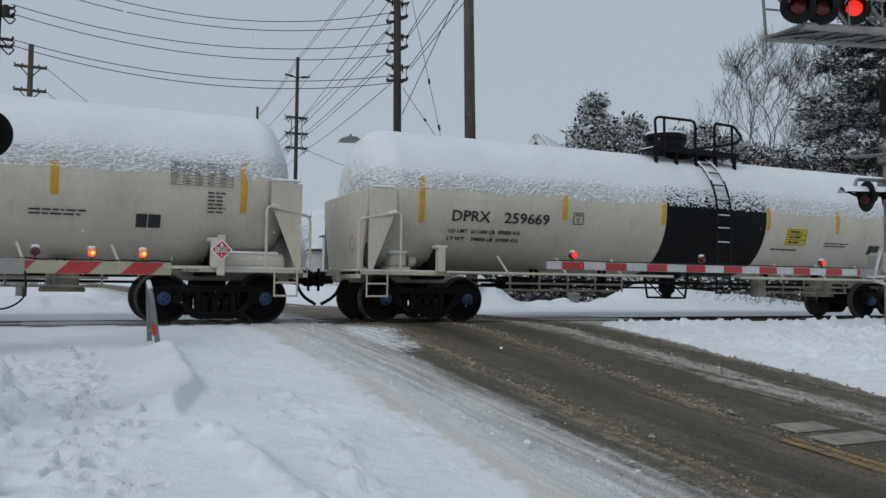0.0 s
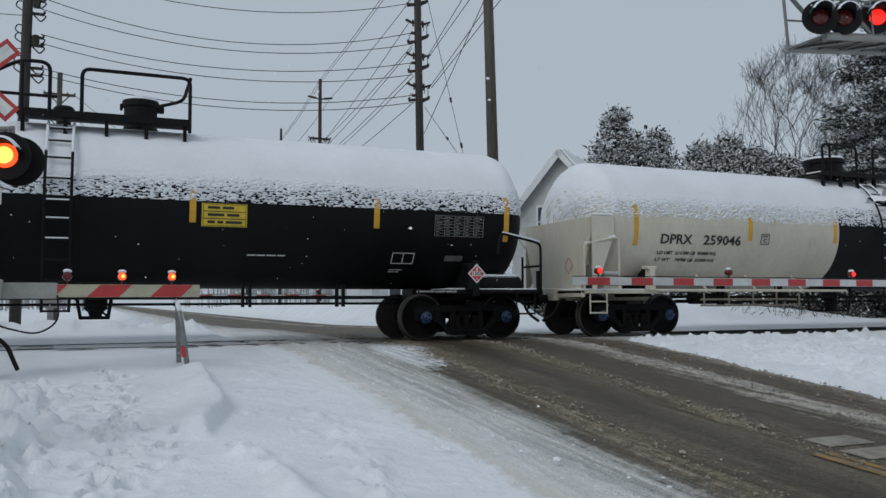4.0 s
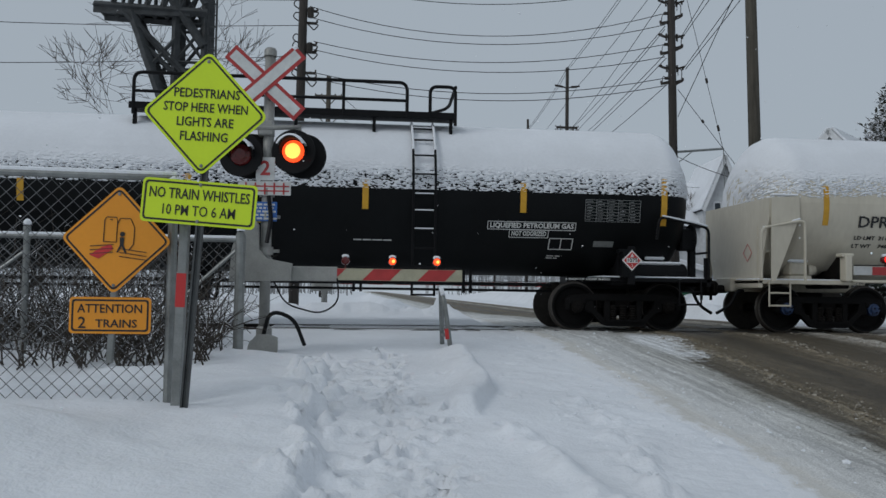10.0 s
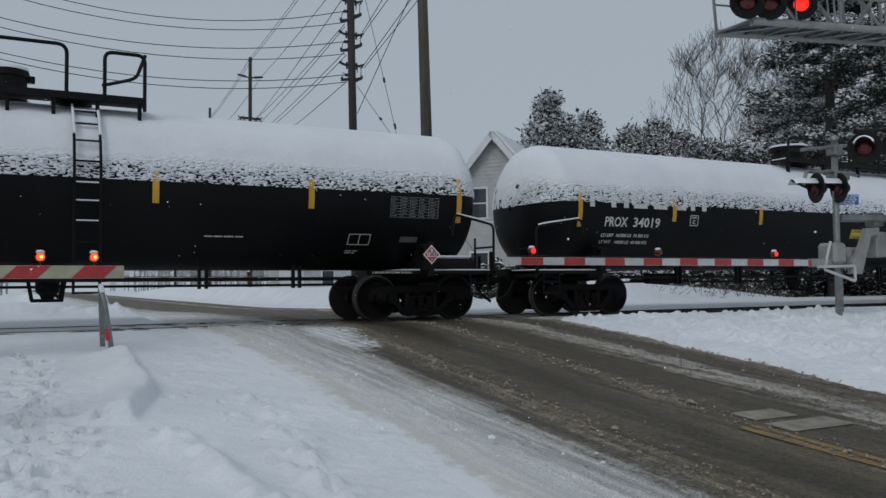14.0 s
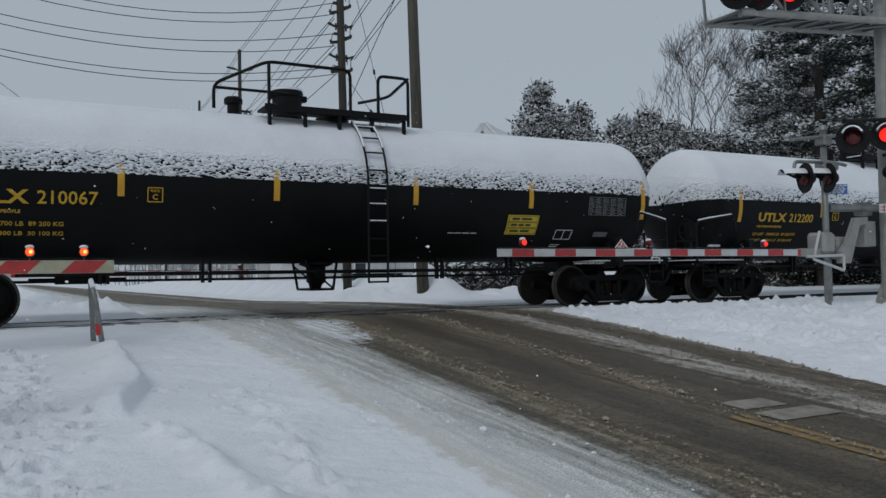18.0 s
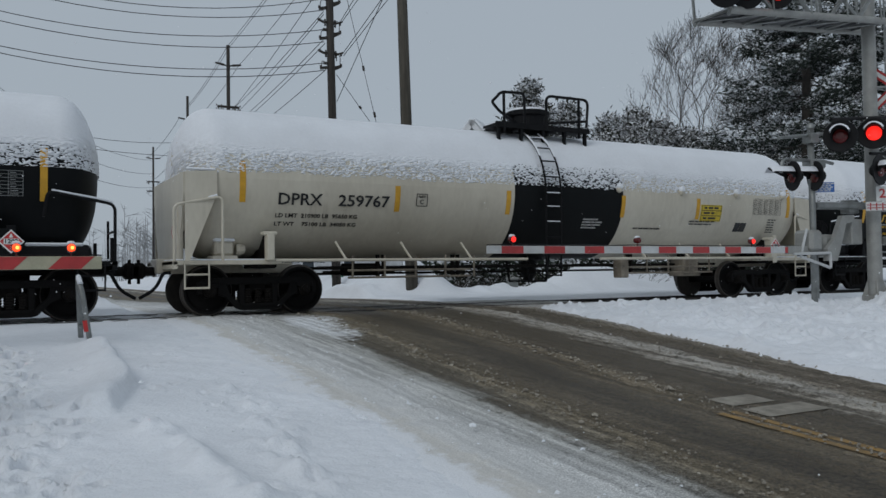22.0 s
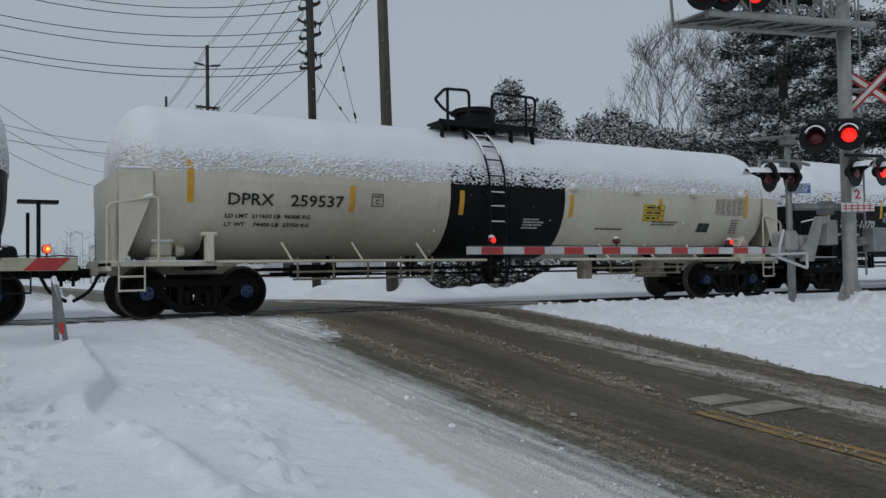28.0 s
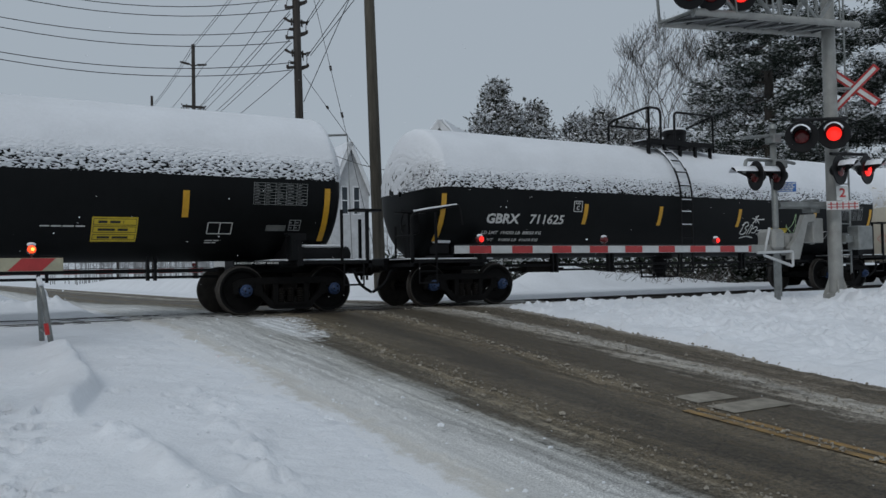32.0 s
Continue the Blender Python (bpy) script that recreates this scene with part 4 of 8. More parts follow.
arm(fs, 0.3, 7.6, -0.05, 1.02, 0.13, 9, 0.0, (7.1,), (0,), GATE_WHITE)

# ---- signs, hand rail and fences by the footway ----
def plate(name, w, h, r, m, rim, face, parent, label=""):
    """A rounded sign plate with a black line inside its edge."""
    def outline(a, b, q):
        pts = []
        for cx, cz, s0 in ((a - q, b - q, 0), (-a + q, b - q, 90), (-a + q, -b + q, 180), (a - q, -b + q, 270)):
            for k in range(5):
                t = radians(s0 + 22.5 * k)
                pts.append((cx + q * math.cos(t), cz + q * math.sin(t)))
        return pts
    bm = bmesh.new()
    slab(bm, outline(w / 2, h / 2, r)[::-1], 0.0, 0.004)
    bmesh.ops.recalc_face_normals(bm, faces=bm.faces)
    p = part(name, bm, face, parent, label, m=m)
    bm = bmesh.new()
    o, i = outline(w / 2 - 0.018, h / 2 - 0.018, r * 0.8), outline(w / 2 - 0.032, h / 2 - 0.032, r * 0.62)
    A, B = [bm.verts.new((x, -0.0025, z)) for x, z in o], [bm.verts.new((x, -0.0025, z)) for x, z in i]
    C, D = [bm.verts.new((x, 0.001, z)) for x, z in o], [bm.verts.new((x, 0.001, z)) for x, z in i]
    for k in range(len(o)):
        j = (k + 1) % len(o)
        bm.faces.new((A[k], A[j], B[j], B[k]))
        bm.faces.new((C[j], C[k], A[k], A[j])[::-1])
        bm.faces.new((B[k], B[j], D[j], D[k]))
    bmesh.ops.recalc_face_normals(bm, faces=bm.faces)
    part("border", bm, rim, p)
    return p


def bolt(parent, x, z):
    bm = bmesh.new()
    lathe(bm, [(0.014, 0.0), (0.012, 0.006), (0, 0.008)], 10, pose(x, -0.002, z, 90))
    part("bolt", bm, GALV, parent)


LEAN = 3.4
sp = tagged(new("pedestrian_sign"), "lime yellow warning signs on a leaning steel post in snow", "sign")
sp.matrix_basis = pose(-4.285, -9.80, -0.28, 0, LEAN, -6)
bm = bmesh.new()
slab(bm, [(-0.028, 0.0), (-0.028, 0.03), (-0.014, 0.03), (-0.010, 0.012), (0.010, 0.012), (0.014, 0.03), (0.028, 0.03), (0.028, 0.0)][::-1], -0.3, 2.75, pose(0, 0.02, 0, 90, 0, 0))
bmesh.ops.recalc_face_normals(bm, faces=bm.faces)
part("post", bm, POST_STEEL, sp, "dark steel channel post")
d = plate("diamond_plate", 0.68, 0.68, 0.05, pose(-0.030, -0.012, 2.325, 0, 44.4, 0), SIGN_BLACK, SIGN_LIME, sp, "lime yellow diamond sign")
for k, line in enumerate(("PEDESTRIANS", "STOP HERE WHEN", "LIGHTS ARE", "FLASHING")):
    words("line", line, 0.098, SIGN_BLACK, d, Matrix.Rotation(radians(-45), 4, "Y") @ pose(0.004, -0.003, 0.150 - 0.110 * k, 90), align="CENTER", depth=0.001, bold=0.012, width=(0.50, 0.64, 0.43, 0.36)[k])
for z in (0.40, -0.40):
    q = Matrix.Rotation(radians(-45), 4, "Y") @ Vector((0, 0, z))
    bolt(d, q.x, q.z)
w_ = plate("whistle_plate", 0.87, 0.335, 0.035, pose(-0.017, -0.012, 1.640, 0, 0.6, 0), SIGN_BLACK, SIGN_LIME, sp, "lime yellow rectangular sign")
words("line", "NO TRAIN WHISTLES", 0.112, SIGN_BLACK, w_, pose(0, -0.003, 0.058, 90), align="CENTER", depth=0.001, bold=0.012, width=0.76)
words("line", "10 PM TO 6 AM", 0.112, SIGN_BLACK, w_, pose(0, -0.003, -0.066, 90), align="CENTER", depth=0.001, bold=0.004, width=0.55)
bolt(w_, 0, 0.14)
bolt(w_, 0, -0.14)

op = tagged(new("train_warning_sign"), "orange two-trains warning signs on a steel post", "sign")
op.matrix_basis = pose(-4.93, -9.48, -0.1, 0, 2.0, -4)
bm = bmesh.new()
box(bm, -0.025, 0.008, 0.22, 0.025, 0.05, 1.55, bevel=0.006)
part("post", bm, GALV, op)
d = plate("diamond_plate", 0.61, 0.61, 0.045, pose(0.0, -0.004, 1.19, 0, 45, 0), SIGN_BLACK, SIGN_ORANGE, op, "orange diamond sign with a track picture")
back = Matrix.Rotation(radians(-45), 4, "Y")
# Line drawing of two trains, planks, an arrow and a walking figure.
bm = bmesh.new()


def line2(pts, r=0.0035):
    tube(bm, [back @ Vector((x, -0.004, z)) for x, z in pts], r, 4)


line2([(-0.10, -0.02), (-0.10, 0.15), (-0.085, 0.175), (-0.01, 0.175), (0.0, 0.15), (0.0, -0.02), (-0.10, -0.02)])
line2([(0.0, 0.12), (0.02, 0.17), (0.10, 0.17), (0.135, 0.10), (0.135, -0.03), (0.10, -0.08)])
for z in (-0.06, -0.09, -0.12):
    line2([(-0.20, z), (-0.02, z + 0.02)])
    line2([(0.03, z - 0.01), (0.24, z - 0.03)])
line2([(-0.06, 0.155), (-0.04, 0.155)])
part("drawing", bm, SIGN_BLACK, d)
bm = bmesh.new()
slab(bm, [(-0.20, -0.13), (-0.13, -0.155), (-0.02, -0.075), (-0.04, -0.04), (-0.10, -0.06), (-0.16, -0.10)], -0.006, -0.002, back)
bmesh.ops.recalc_face_normals(bm, faces=bm.faces)
part("arrow", bm, PLACARD_RED, d)
bm = bmesh.new()
lathe(bm, [(0.02, 0.0), (0.0, 0.001)], 12, back @ pose(0.045, -0.006, 0.045, 90))
slab(bm, [(0.025, 0.02), (0.06, 0.02), (0.058, -0.04), (0.085, -0.10), (0.07, -0.10), (0.043, -0.05), (0.02, -0.10), (0.005, -0.10), (0.03, -0.04)], -0.006, -0.003, back)
bmesh.ops.recalc_face_normals(bm, faces=bm.faces)
part("walking_symbol", bm, SIGN_BLACK, d)
for z in (0.36, -0.36):
    q = back @ Vector((0, 0, z))
    bolt(d, q.x, q.z)
a_ = plate("attention_plate", 0.63, 0.285, 0.03, pose(-0.01, -0.004, 0.595, 0, -2, 0), SIGN_BLACK, SIGN_ORANGE, op, "orange rectangular sign")
words("line", "ATTENTION", 0.095, SIGN_BLACK, a_, pose(0, -0.003, 0.05, 90), align="CENTER", depth=0.001, bold=0.012, width=0.50)
words("line", "2", 0.125, SIGN_BLACK, a_, pose(-0.215, -0.003, -0.062, 90), align="CENTER", depth=0.001, bold=0.012)
words("line", "TRAINS", 0.088, SIGN_BLACK, a_, pose(0.05, -0.003, -0.066, 90), align="CENTER", depth=0.001, bold=0.012, width=0.32)

bl = tagged(new("bollard_post"), "leaning square steel post with red reflective tape", "post")
bl.matrix_basis = pose(-4.37, -9.62, -0.15, 0, 1.2, -4)
bm = bmesh.new()
box(bm, -0.035, -0.035, -0.3, 0.035, 0.035, 1.62, bevel=0.006)
part("post", bm, GALV, bl)
bm = bmesh.new()
box(bm, -0.037, -0.038, 0.72, 0.037, -0.03, 0.98)
part("tape_strip", bm, PLACARD_RED, bl)

# Bent hand rail sticking out of the snow.
hr = tagged(new("hand_rail"), "bent galvanised hand rail with red tape in snow", "hand rail")
hr.location = (-1.68, -4.92, -0.12)
bm = bmesh.new()
tube(bm, bend([(0.03, 0.0, -0.25), (-0.10, 0.02, 0.66), (-0.14, 0.12, 0.84), (-0.11, 0.45, 0.84), (-0.06, 0.50, -0.25)], 0.10), 0.034, 9)
rod(bm, (-0.05, 0.01, 0.22), (-0.08, 0.48, 0.22), 0.026, n=8)
part("rail", bm, GALV, hr, smooth=True)
bm = bmesh.new()
tube(bm, [(-0.12, 0.05, 0.78), (-0.135, 0.12, 0.855), (-0.13, 0.20, 0.868), (-0.115, 0.36, 0.868), (-0.11, 0.42, 0.85)], 0.032, 7)
part("snow_layer", bm, CAP_SNOW, hr)
bm = bmesh.new()
rod(bm, (-0.045, 0.011, 0.18), (-0.063, 0.014, 0.32), 0.038, n=10)
part("tape_strip", bm, PLACARD_RED, hr, "red tape round the rail")


def chain_fence(name, a, b, z0, z1, mesh, posts, label, braces=()):
    """Chain link fence from a to b (x, y): posts, top rail, woven wire with diamonds of about 6 cm."""
    f = tagged(new(name), label, "fence")
    a, b = Vector((*a, 0)), Vector((*b, 0))
    d = (b - a)
    L = d.length
    u = d / L
    nrm = Vector((-u.y, u.x, 0))
    for s, top in posts:
        p = a + u * s
        bm = bmesh.new()
        rod(bm, (p.x, p.y, z0 - 0.5), (p.x, p.y, top), 0.062 if s == 0.0 else 0.038, n=10)
        lathe(bm, [(0.045, -0.02), (0.045, 0.03), (0.02, 0.06), (0, 0.062)], 10, Matrix.Translation((p.x, p.y, top)))
        q = part("post", bm, GALV, f)
        bm = bmesh.new()
        lathe(bm, [(0.05, 0.05), (0.045, 0.09), (0.02, 0.12), (0, 0.125)], 10, Matrix.Translation((p.x, p.y, top)))
        part("snow_layer", bm, CAP_SNOW, q)
    bm = bmesh.new()
    rod(bm, (a.x, a.y, z1), (b.x, b.y, z1), 0.030, n=8)
    r = part("top_rail", bm, GALV, f)
    bm = bmesh.new()
    rod(bm, (a.x, a.y, z1 + 0.026), (b.x, b.y, z1 + 0.026), 0.025, n=6)
    part("snow_layer", bm, CAP_SNOW, r)
    for p, q in braces:
        bm = bmesh.new()
        rod(bm, p, q, 0.022, n=8)
        part("brace", bm, GALV, f)
    V, Fc = [], []
    H = z1 - z0
    w = 0.0036

    def strand(p, q, off):
        dd = (q - p).normalized()
        side = dd.cross(nrm) * w
        k = len(V)
        o = nrm * off
        V.extend([p + side + o, p - side * 0.5 + o + nrm * w, p - side * 0.5 + o - nrm * w, q + side + o, q - side * 0.5 + o + nrm * w, q - side * 0.5 + o - nrm * w])
        Fc.extend([(k, k + 1, k + 4, k + 3), (k + 1, k + 2, k + 5, k + 4), (k + 2, k, k + 3, k + 5)])

    s = -H
    Zv = Vector((0, 0, 1))
    while s < L:
        for up in (True, False):
            s0, s1 = s, s + H
            h0, h1 = (0, H) if up else (H, 0)
            if s0 < 0:
                h0 += (h1 - h0) * (-s0) / H
                s0 = 0
            if s1 > L:
                h1 = h0 + (h1 - h0) * (L - s0) / (s1 - s0)
                s1 = L
            if s1 > s0:
                strand(a + u * s0 + Zv * (z0 + h0), a + u * s1 + Zv * (z0 + h1), 0.002 if up else -0.002)
        s += mesh
    me = bpy.data.meshes.new("chain_link")
    me.from_pydata([tuple(v) for v in V], [], Fc)
    me.materials.append(CHAIN)
    o = new("chain_link", me)
    o.parent = f
    tagged(o, "dark woven chain link", kind="stuff")
    return f


chain_fence("fence", (-4.46, -9.40), (-10.5, -9.75), -0.25, 1.60, 0.11, ((0.02, 1.50), (3.0, 1.62), (5.9, 1.62)), "chain link fence with snow on its rail beside the path")
chain_fence("fence", (-4.40, -6.0), (-13.5, -6.0), -0.05, 1.30, 0.11, ((0.0, 1.36), (2.47, 1.38), (5.2, 1.38), (8.0, 1.38)), "far chain link fence along the track with braces",
            (((-4.42, -6.0, 1.2), (-5.6, -6.0, 0.1)), ((-6.85, -6.0, 1.15), (-8.1, -6.0, 0.15))))

# Loose lumps of slush along the ridges and the verge.
LUMP = mat("dirty_slush", (0.34, 0.31, 0.26), 0.85, var=0.3, scale=9, color2=(0.12, 0.10, 0.075), bump=0.5)
for name_, m_, bands, count, label_ in (("slush_lumps", LUMP, ((1.64, 0.13), (3.10, 0.10), (4.6, 0.22), (5.7, 0.12)), 2300, "small brown lumps of slush on the road"), ("snow_lumps", SNOW, ((0.1, 0.5), (-0.6, 0.8), (6.6, 0.7), (7.6, 0.8)), 520, "small loose lumps of snow by the road")):
    rg = np.random.default_rng(7)
    base_v = np.array([(1, 0, 0), (-1, 0, 0), (0, 1, 0), (0, -1, 0), (0, 0, 1), (0, 0, -0.6), (0.6, 0.6, 0.55), (-0.6, 0.55, 0.5), (0.55, -0.6, 0.5), (-0.6, -0.6, 0.55)], float)
    base_f = ((0, 6, 8), (6, 4, 8), (2, 6, 0), (2, 7, 6), (7, 4, 6), (1, 7, 2), (1, 9, 7), (9, 4, 7), (3, 8, 9), (8, 4, 9), (3, 0, 8), (1, 3, 9))
    V, F = [], []
    for k in range(count):
        c_, w_ = bands[k % len(bands)]
        y = -13.5 + 12.0 * rg.random()
        u = c_ + w_ * rg.normal()
        x = u + 0.13 * (y + 10) * min(1, max(0.1, u * 0.4))
        s_ = rg.uniform(0.006, 0.017) if rg.random() < 0.92 else rg.uniform(0.015, 0.034)
        z = float(rise(y)) + (0.0 if m_ is LUMP else 0.035) + s_ * 0.1
        P = base_v * s_ * rg.uniform(0.6, 1.25, (10, 3)) + np.array((x, y, z))
        F += [tuple(len(V) + i for i in f) for f in base_f]
        V += P.tolist()
    me = bpy.data.meshes.new(name_)
    me.from_pydata(V, [], F)
    me.materials.append(m_)
    tagged(new(name_, me), label_, "slush" if m_ is LUMP else "snow", kind="stuff")


# ---- poles and wires ----
PORCELAIN = mat("brown_porcelain", (0.05, 0.035, 0.03), 0.35, var=0.1)


def wires(name, pairs, label, r=0.011):
    """Sagging wires, each a thing of its own."""
    for p, q, sag in pairs:
        p, q = Vector(p), Vector(q)
        bm = bmesh.new()
        k = 14
        tube(bm, [p.lerp(q, i / k) - Vector((0, 0, sag * 4 * (i / k) * (1 - i / k))) for i in range(k + 1)], r, 5)
        tagged(part(name, bm, WIRE), label, "wire", "overhead wires")


def insulator(parent, p):
    bm = bmesh.new()
    lathe(bm, [(0.0, -0.02), (0.035, -0.02), (0.045, 0.02), (0.03, 0.04), (0.045, 0.06), (0.03, 0.09), (0, 0.10)], 8, Matrix.Translation(p))
    part("insulator", bm, PORCELAIN, parent)


def bare_pole(x, y, z0, z1, r0, r1, material, label, lean=0.0):
    e = tagged(new("utility_pole"), label, "utility pole", "utility poles")
    e.matrix_basis = pose(x, y, 0, 0, lean, 0)
    bm = bmesh.new()
    rod(bm, (0, 0, z0), (0, 0, z1), r0, r1, n=14)
    part("shaft", bm, material, e, smooth=True)
    return e


# The near pole carries upright racks for three circuits and a street lamp.
PA = bare_pole(8.72, 13.0, -1, 15.5, 0.175, 0.13, POLE_DARK, "dark wooden utility pole with wire racks and street lamp", -0.9)
# Each level: a stout arm and loop on the far side, small hooked insulators on both sides.
RACKS = ((8.48, 8.68), (9.08, 9.08), (9.60, 9.95), (10.26, 10.26), (10.74, 11.12), (11.55, 11.55), (12.2, 12.5), (13.2, 13.2), (14.1, 14.4))
for k, (za, zb) in enumerate(RACKS):
    bm = bmesh.new()
    if k % 2 == 0:
        slab(bm, [(0.05, zb - 0.30), (0.40, zb - 0.12), (0.42, zb - 0.02), (0.30, zb - 0.04), (0.05, zb - 0.12)], -0.07, 0.07)
        slab(bm, [(-0.42, za - 0.05), (-0.05, za + 0.02), (-0.05, za + 0.12), (-0.42, za + 0.04)], -0.06, 0.06)
        slab(bm, [(-0.28, zb - 0.04), (-0.05, zb - 0.04), (-0.05, zb + 0.05), (-0.28, zb + 0.05)], -0.05, 0.05)
        tube(bm, bend([(0.36, 0, zb - 0.05), (0.38, 0, zb + 0.32), (0.24, 0, zb + 0.40), (0.22, 0, zb + 0.12)], 0.1, 4), 0.016, 5)
        tube(bm, bend([(-0.38, 0, za + 0.02), (-0.36, 0, za + 0.30), (-0.20, 0, zb + 0.02)], 0.1, 4), 0.014, 5)
    else:
        for sx in (-1, 1):
            slab(bm, [(sx * 0.05, za - 0.05), (sx * 0.28, za - 0.05), (sx * 0.50, za + 0.04), (sx * 0.50, za + 0.10), (sx * 0.26, za + 0.02), (sx * 0.05, za + 0.04)], -0.04, 0.04)
            rod(bm, (sx * 0.20, 0, za - 0.16), (sx * 0.20, 0, za + 0.10), 0.035, n=6)
    bmesh.ops.recalc_face_normals(bm, faces=bm.faces)
    part("rack", bm, POLE_DARK, PA)
    insulator(PA, (-0.42, 0.0, za + 0.02))
    insulator(PA, (0.42, 0.02, zb - 0.05))
bm = bmesh.new()
tube(bm, bend([(0, 0, 5.2), (-0.7, -0.4, 5.9), (-1.5, -0.9, 6.0), (-1.95, -1.0, 5.99)], 0.5), 0.035, 8)
lampa = part("lamp_arm", bm, GALV, PA)
bm = bmesh.new()
rod(bm, (0.0, 0, 5.93), (1.94, 0, 6.09), 0.045, n=7)
rod(bm, (0.0, 0, 5.40), (0.75, 0, 5.98), 0.018, n=5)
part("guy_strut", bm, GALV, PA, "grey pipe strut holding a guy rod off the pole")
bm = bmesh.new()
rod(bm, (1.94, 0, 6.12), (2.02, 0, -0.9), 0.018, n=5)
part("guy_rod", bm, GALV, PA)
bm = bmesh.new()
slab(bm, [(-2.62, 5.84), (-2.02, 5.86), (-1.92, 5.95), (-1.98, 6.04), (-2.30, 6.06), (-2.58, 5.96)], -1.18, -0.86)
rod(bm, (-2.20, -1.02, 6.04), (-2.20, -1.02, 6.14), 0.05, n=8)
bmesh.ops.recalc_face_normals(bm, faces=bm.faces)
part("lamp_housing", bm, GALV, lampa, "grey street lamp housing")

PB = bare_pole(8.84, 6.95, -1, 15.0, 0.20, 0.145, POLE_BROWN, "thick brown wooden pole with a slight lean", -1.4)

PG = bare_pole(-5.3, 16.1, -1, 15.5, 0.20, 0.16, POLE_DARK, "dark wooden pole with transformers and wire racks", 0.6)
for k, z in enumerate((8.82, 9.08, 9.9, 10.2, 11.06, 11.54, 12.4, 13.1)):
    bm = bmesh.new()
    box(bm, -0.1, -0.05, z, 0.55, 0.05, z + 0.09, bevel=0.01)
    tube(bm, bend([(0.2, 0, z), (0.45, -0.15, z - 0.28), (0.62, -0.1, z - 0.05), (0.5, 0, z + 0.05)], 0.08, 3), 0.026, 5)
    tube(bm, bend([(-0.05, 0, z + 0.04), (-0.38, -0.1, z + 0.22), (-0.30, -0.05, z + 0.45), (0.0, 0, z + 0.4)], 0.1, 3), 0.024, 5)
    part("rack", bm, POLE_DARK, PG)
    insulator(PG, (0.55, -0.02, z + 0.08))
for z in (9.9, 11.3):
    bm = bmesh.new()
    lathe(bm, [(0, 0), (0.12, 0), (0.13, 0.36), (0.08, 0.40), (0, 0.41)], 12, pose(0.30, -0.1, z))
    part("transformer", bm, POLE_DARK, PG)


def cross_pole(x, y, z, arms, label, r=0.14, mat_=POLE_DARK, w=1.1):
    e = bare_pole(x, y, -1, z, r, r * 0.75, mat_, label)
    for q in arms:
        bm = bmesh.new()
        box(bm, -w, -0.06, q, w, 0.06, q + 0.13)
        rod(bm, (-w * 0.6, 0, q), (0, 0, q - 0.5), 0.03, n=5)
        rod(bm, (w * 0.6, 0, q), (0, 0, q - 0.5), 0.03, n=5)
        part("cross_arm", bm, mat_, e)
        for s in (-0.95, -0.5, 0.5, 0.95):
            insulator(e, (s * w, 0, q + 0.12))
    return e


def stacked_pole(x, y, top, short, stack, label, r=0.15):
    """A pole with one pair of short drooping arms near the top and a rack of stacked arms below."""
    e = bare_pole(x, y, -1, top, r, r * 0.75, POLE_DARK, label)
    for q in short:
        for sx in (-1, 1):
            bm = bmesh.new()
            rod(bm, (0, 0, q - 0.18), (sx * 0.34, 0, q - 0.02), 0.045, n=6)
            rod(bm, (sx * 0.30, 0, q - 0.06), (sx * 0.86, 0, q + 0.03), 0.085, 0.06, n=8)
            part("cross_arm", bm, POLE_DARK, e)
    for q in stack:
        bm = bmesh.new()
        box(bm, -0.72, -0.07, q - 0.07, 0.72, 0.07, q + 0.07)
        rod(bm, (-0.72, 0.0, q), (-0.52, 0, q - 0.36), 0.035, n=5)
        rod(bm, (0.72, 0.0, q), (0.52, 0, q - 0.36), 0.035, n=5)
        part("cross_arm", bm, POLE_DARK, e)
        for sx in (-0.78, -0.46, 0.46, 0.78):
            insulator(e, (sx, 0, q + 0.06))
            insulator(e, (sx, 0.02, q - 0.18))
    if len(stack) == 3:
        for sx in (-0.36, 0.36):
            bm = bmesh.new()
            rod(bm, (sx, -0.05, stack[0] - 0.1), (sx, -0.05, stack[-1] - 0.1), 0.04, n=6)
            part("conduit", bm, GALV, e)
    return e


PC = stacked_pole(11.28, 38.5, 16.05, (14.78,), (9.86, 10.84, 11.92), "dark wooden pole with stacked cross arms")
PD = stacked_pole(13.55, 62.0, 17.4, (15.32,), (10.94, 11.98, 13.02), "distant wooden pole with cross arms")
PE = stacked_pole(15.6, 92.0, 17.0, (15.6,), (11.4, 12.6), "distant wooden pole with cross arms")
PF = cross_pole(-4.6, 30.0, 12.6, (11.4, 10.2, 9.0), "wooden pole with three snowy cross arms", 0.17, POLE_BROWN, 0.75)
PH = cross_pole(-6.4, 70.0, 12.6, (11.6, 10.6), "distant wooden pole with cross arms")
PI = cross_pole(24.0, 78.0, 9.0, (8.4,), "distant wooden pole with one cross arm", 0.12, POLE_BROWN)
wires("overhead_wire", [((x, 16.1, z), (8.31, 13.0, z2), sag) for x, z, z2, sag in ((-4.92, 11.77, 11.12, 1.02), (-4.82, 11.32, 10.69, 0.90), (-4.74, 10.38, 9.95, 0.76), (-4.76, 10.06, 9.48, 0.74), (-4.88, 9.18, 8.68, 0.72), (-4.83, 8.96, 8.40, 0.74), (-5.0, 13.3, 12.9, 0.95), (-5.0, 12.9, 12.3, 0.95))], "black wire sagging across the road between poles", 0.015)
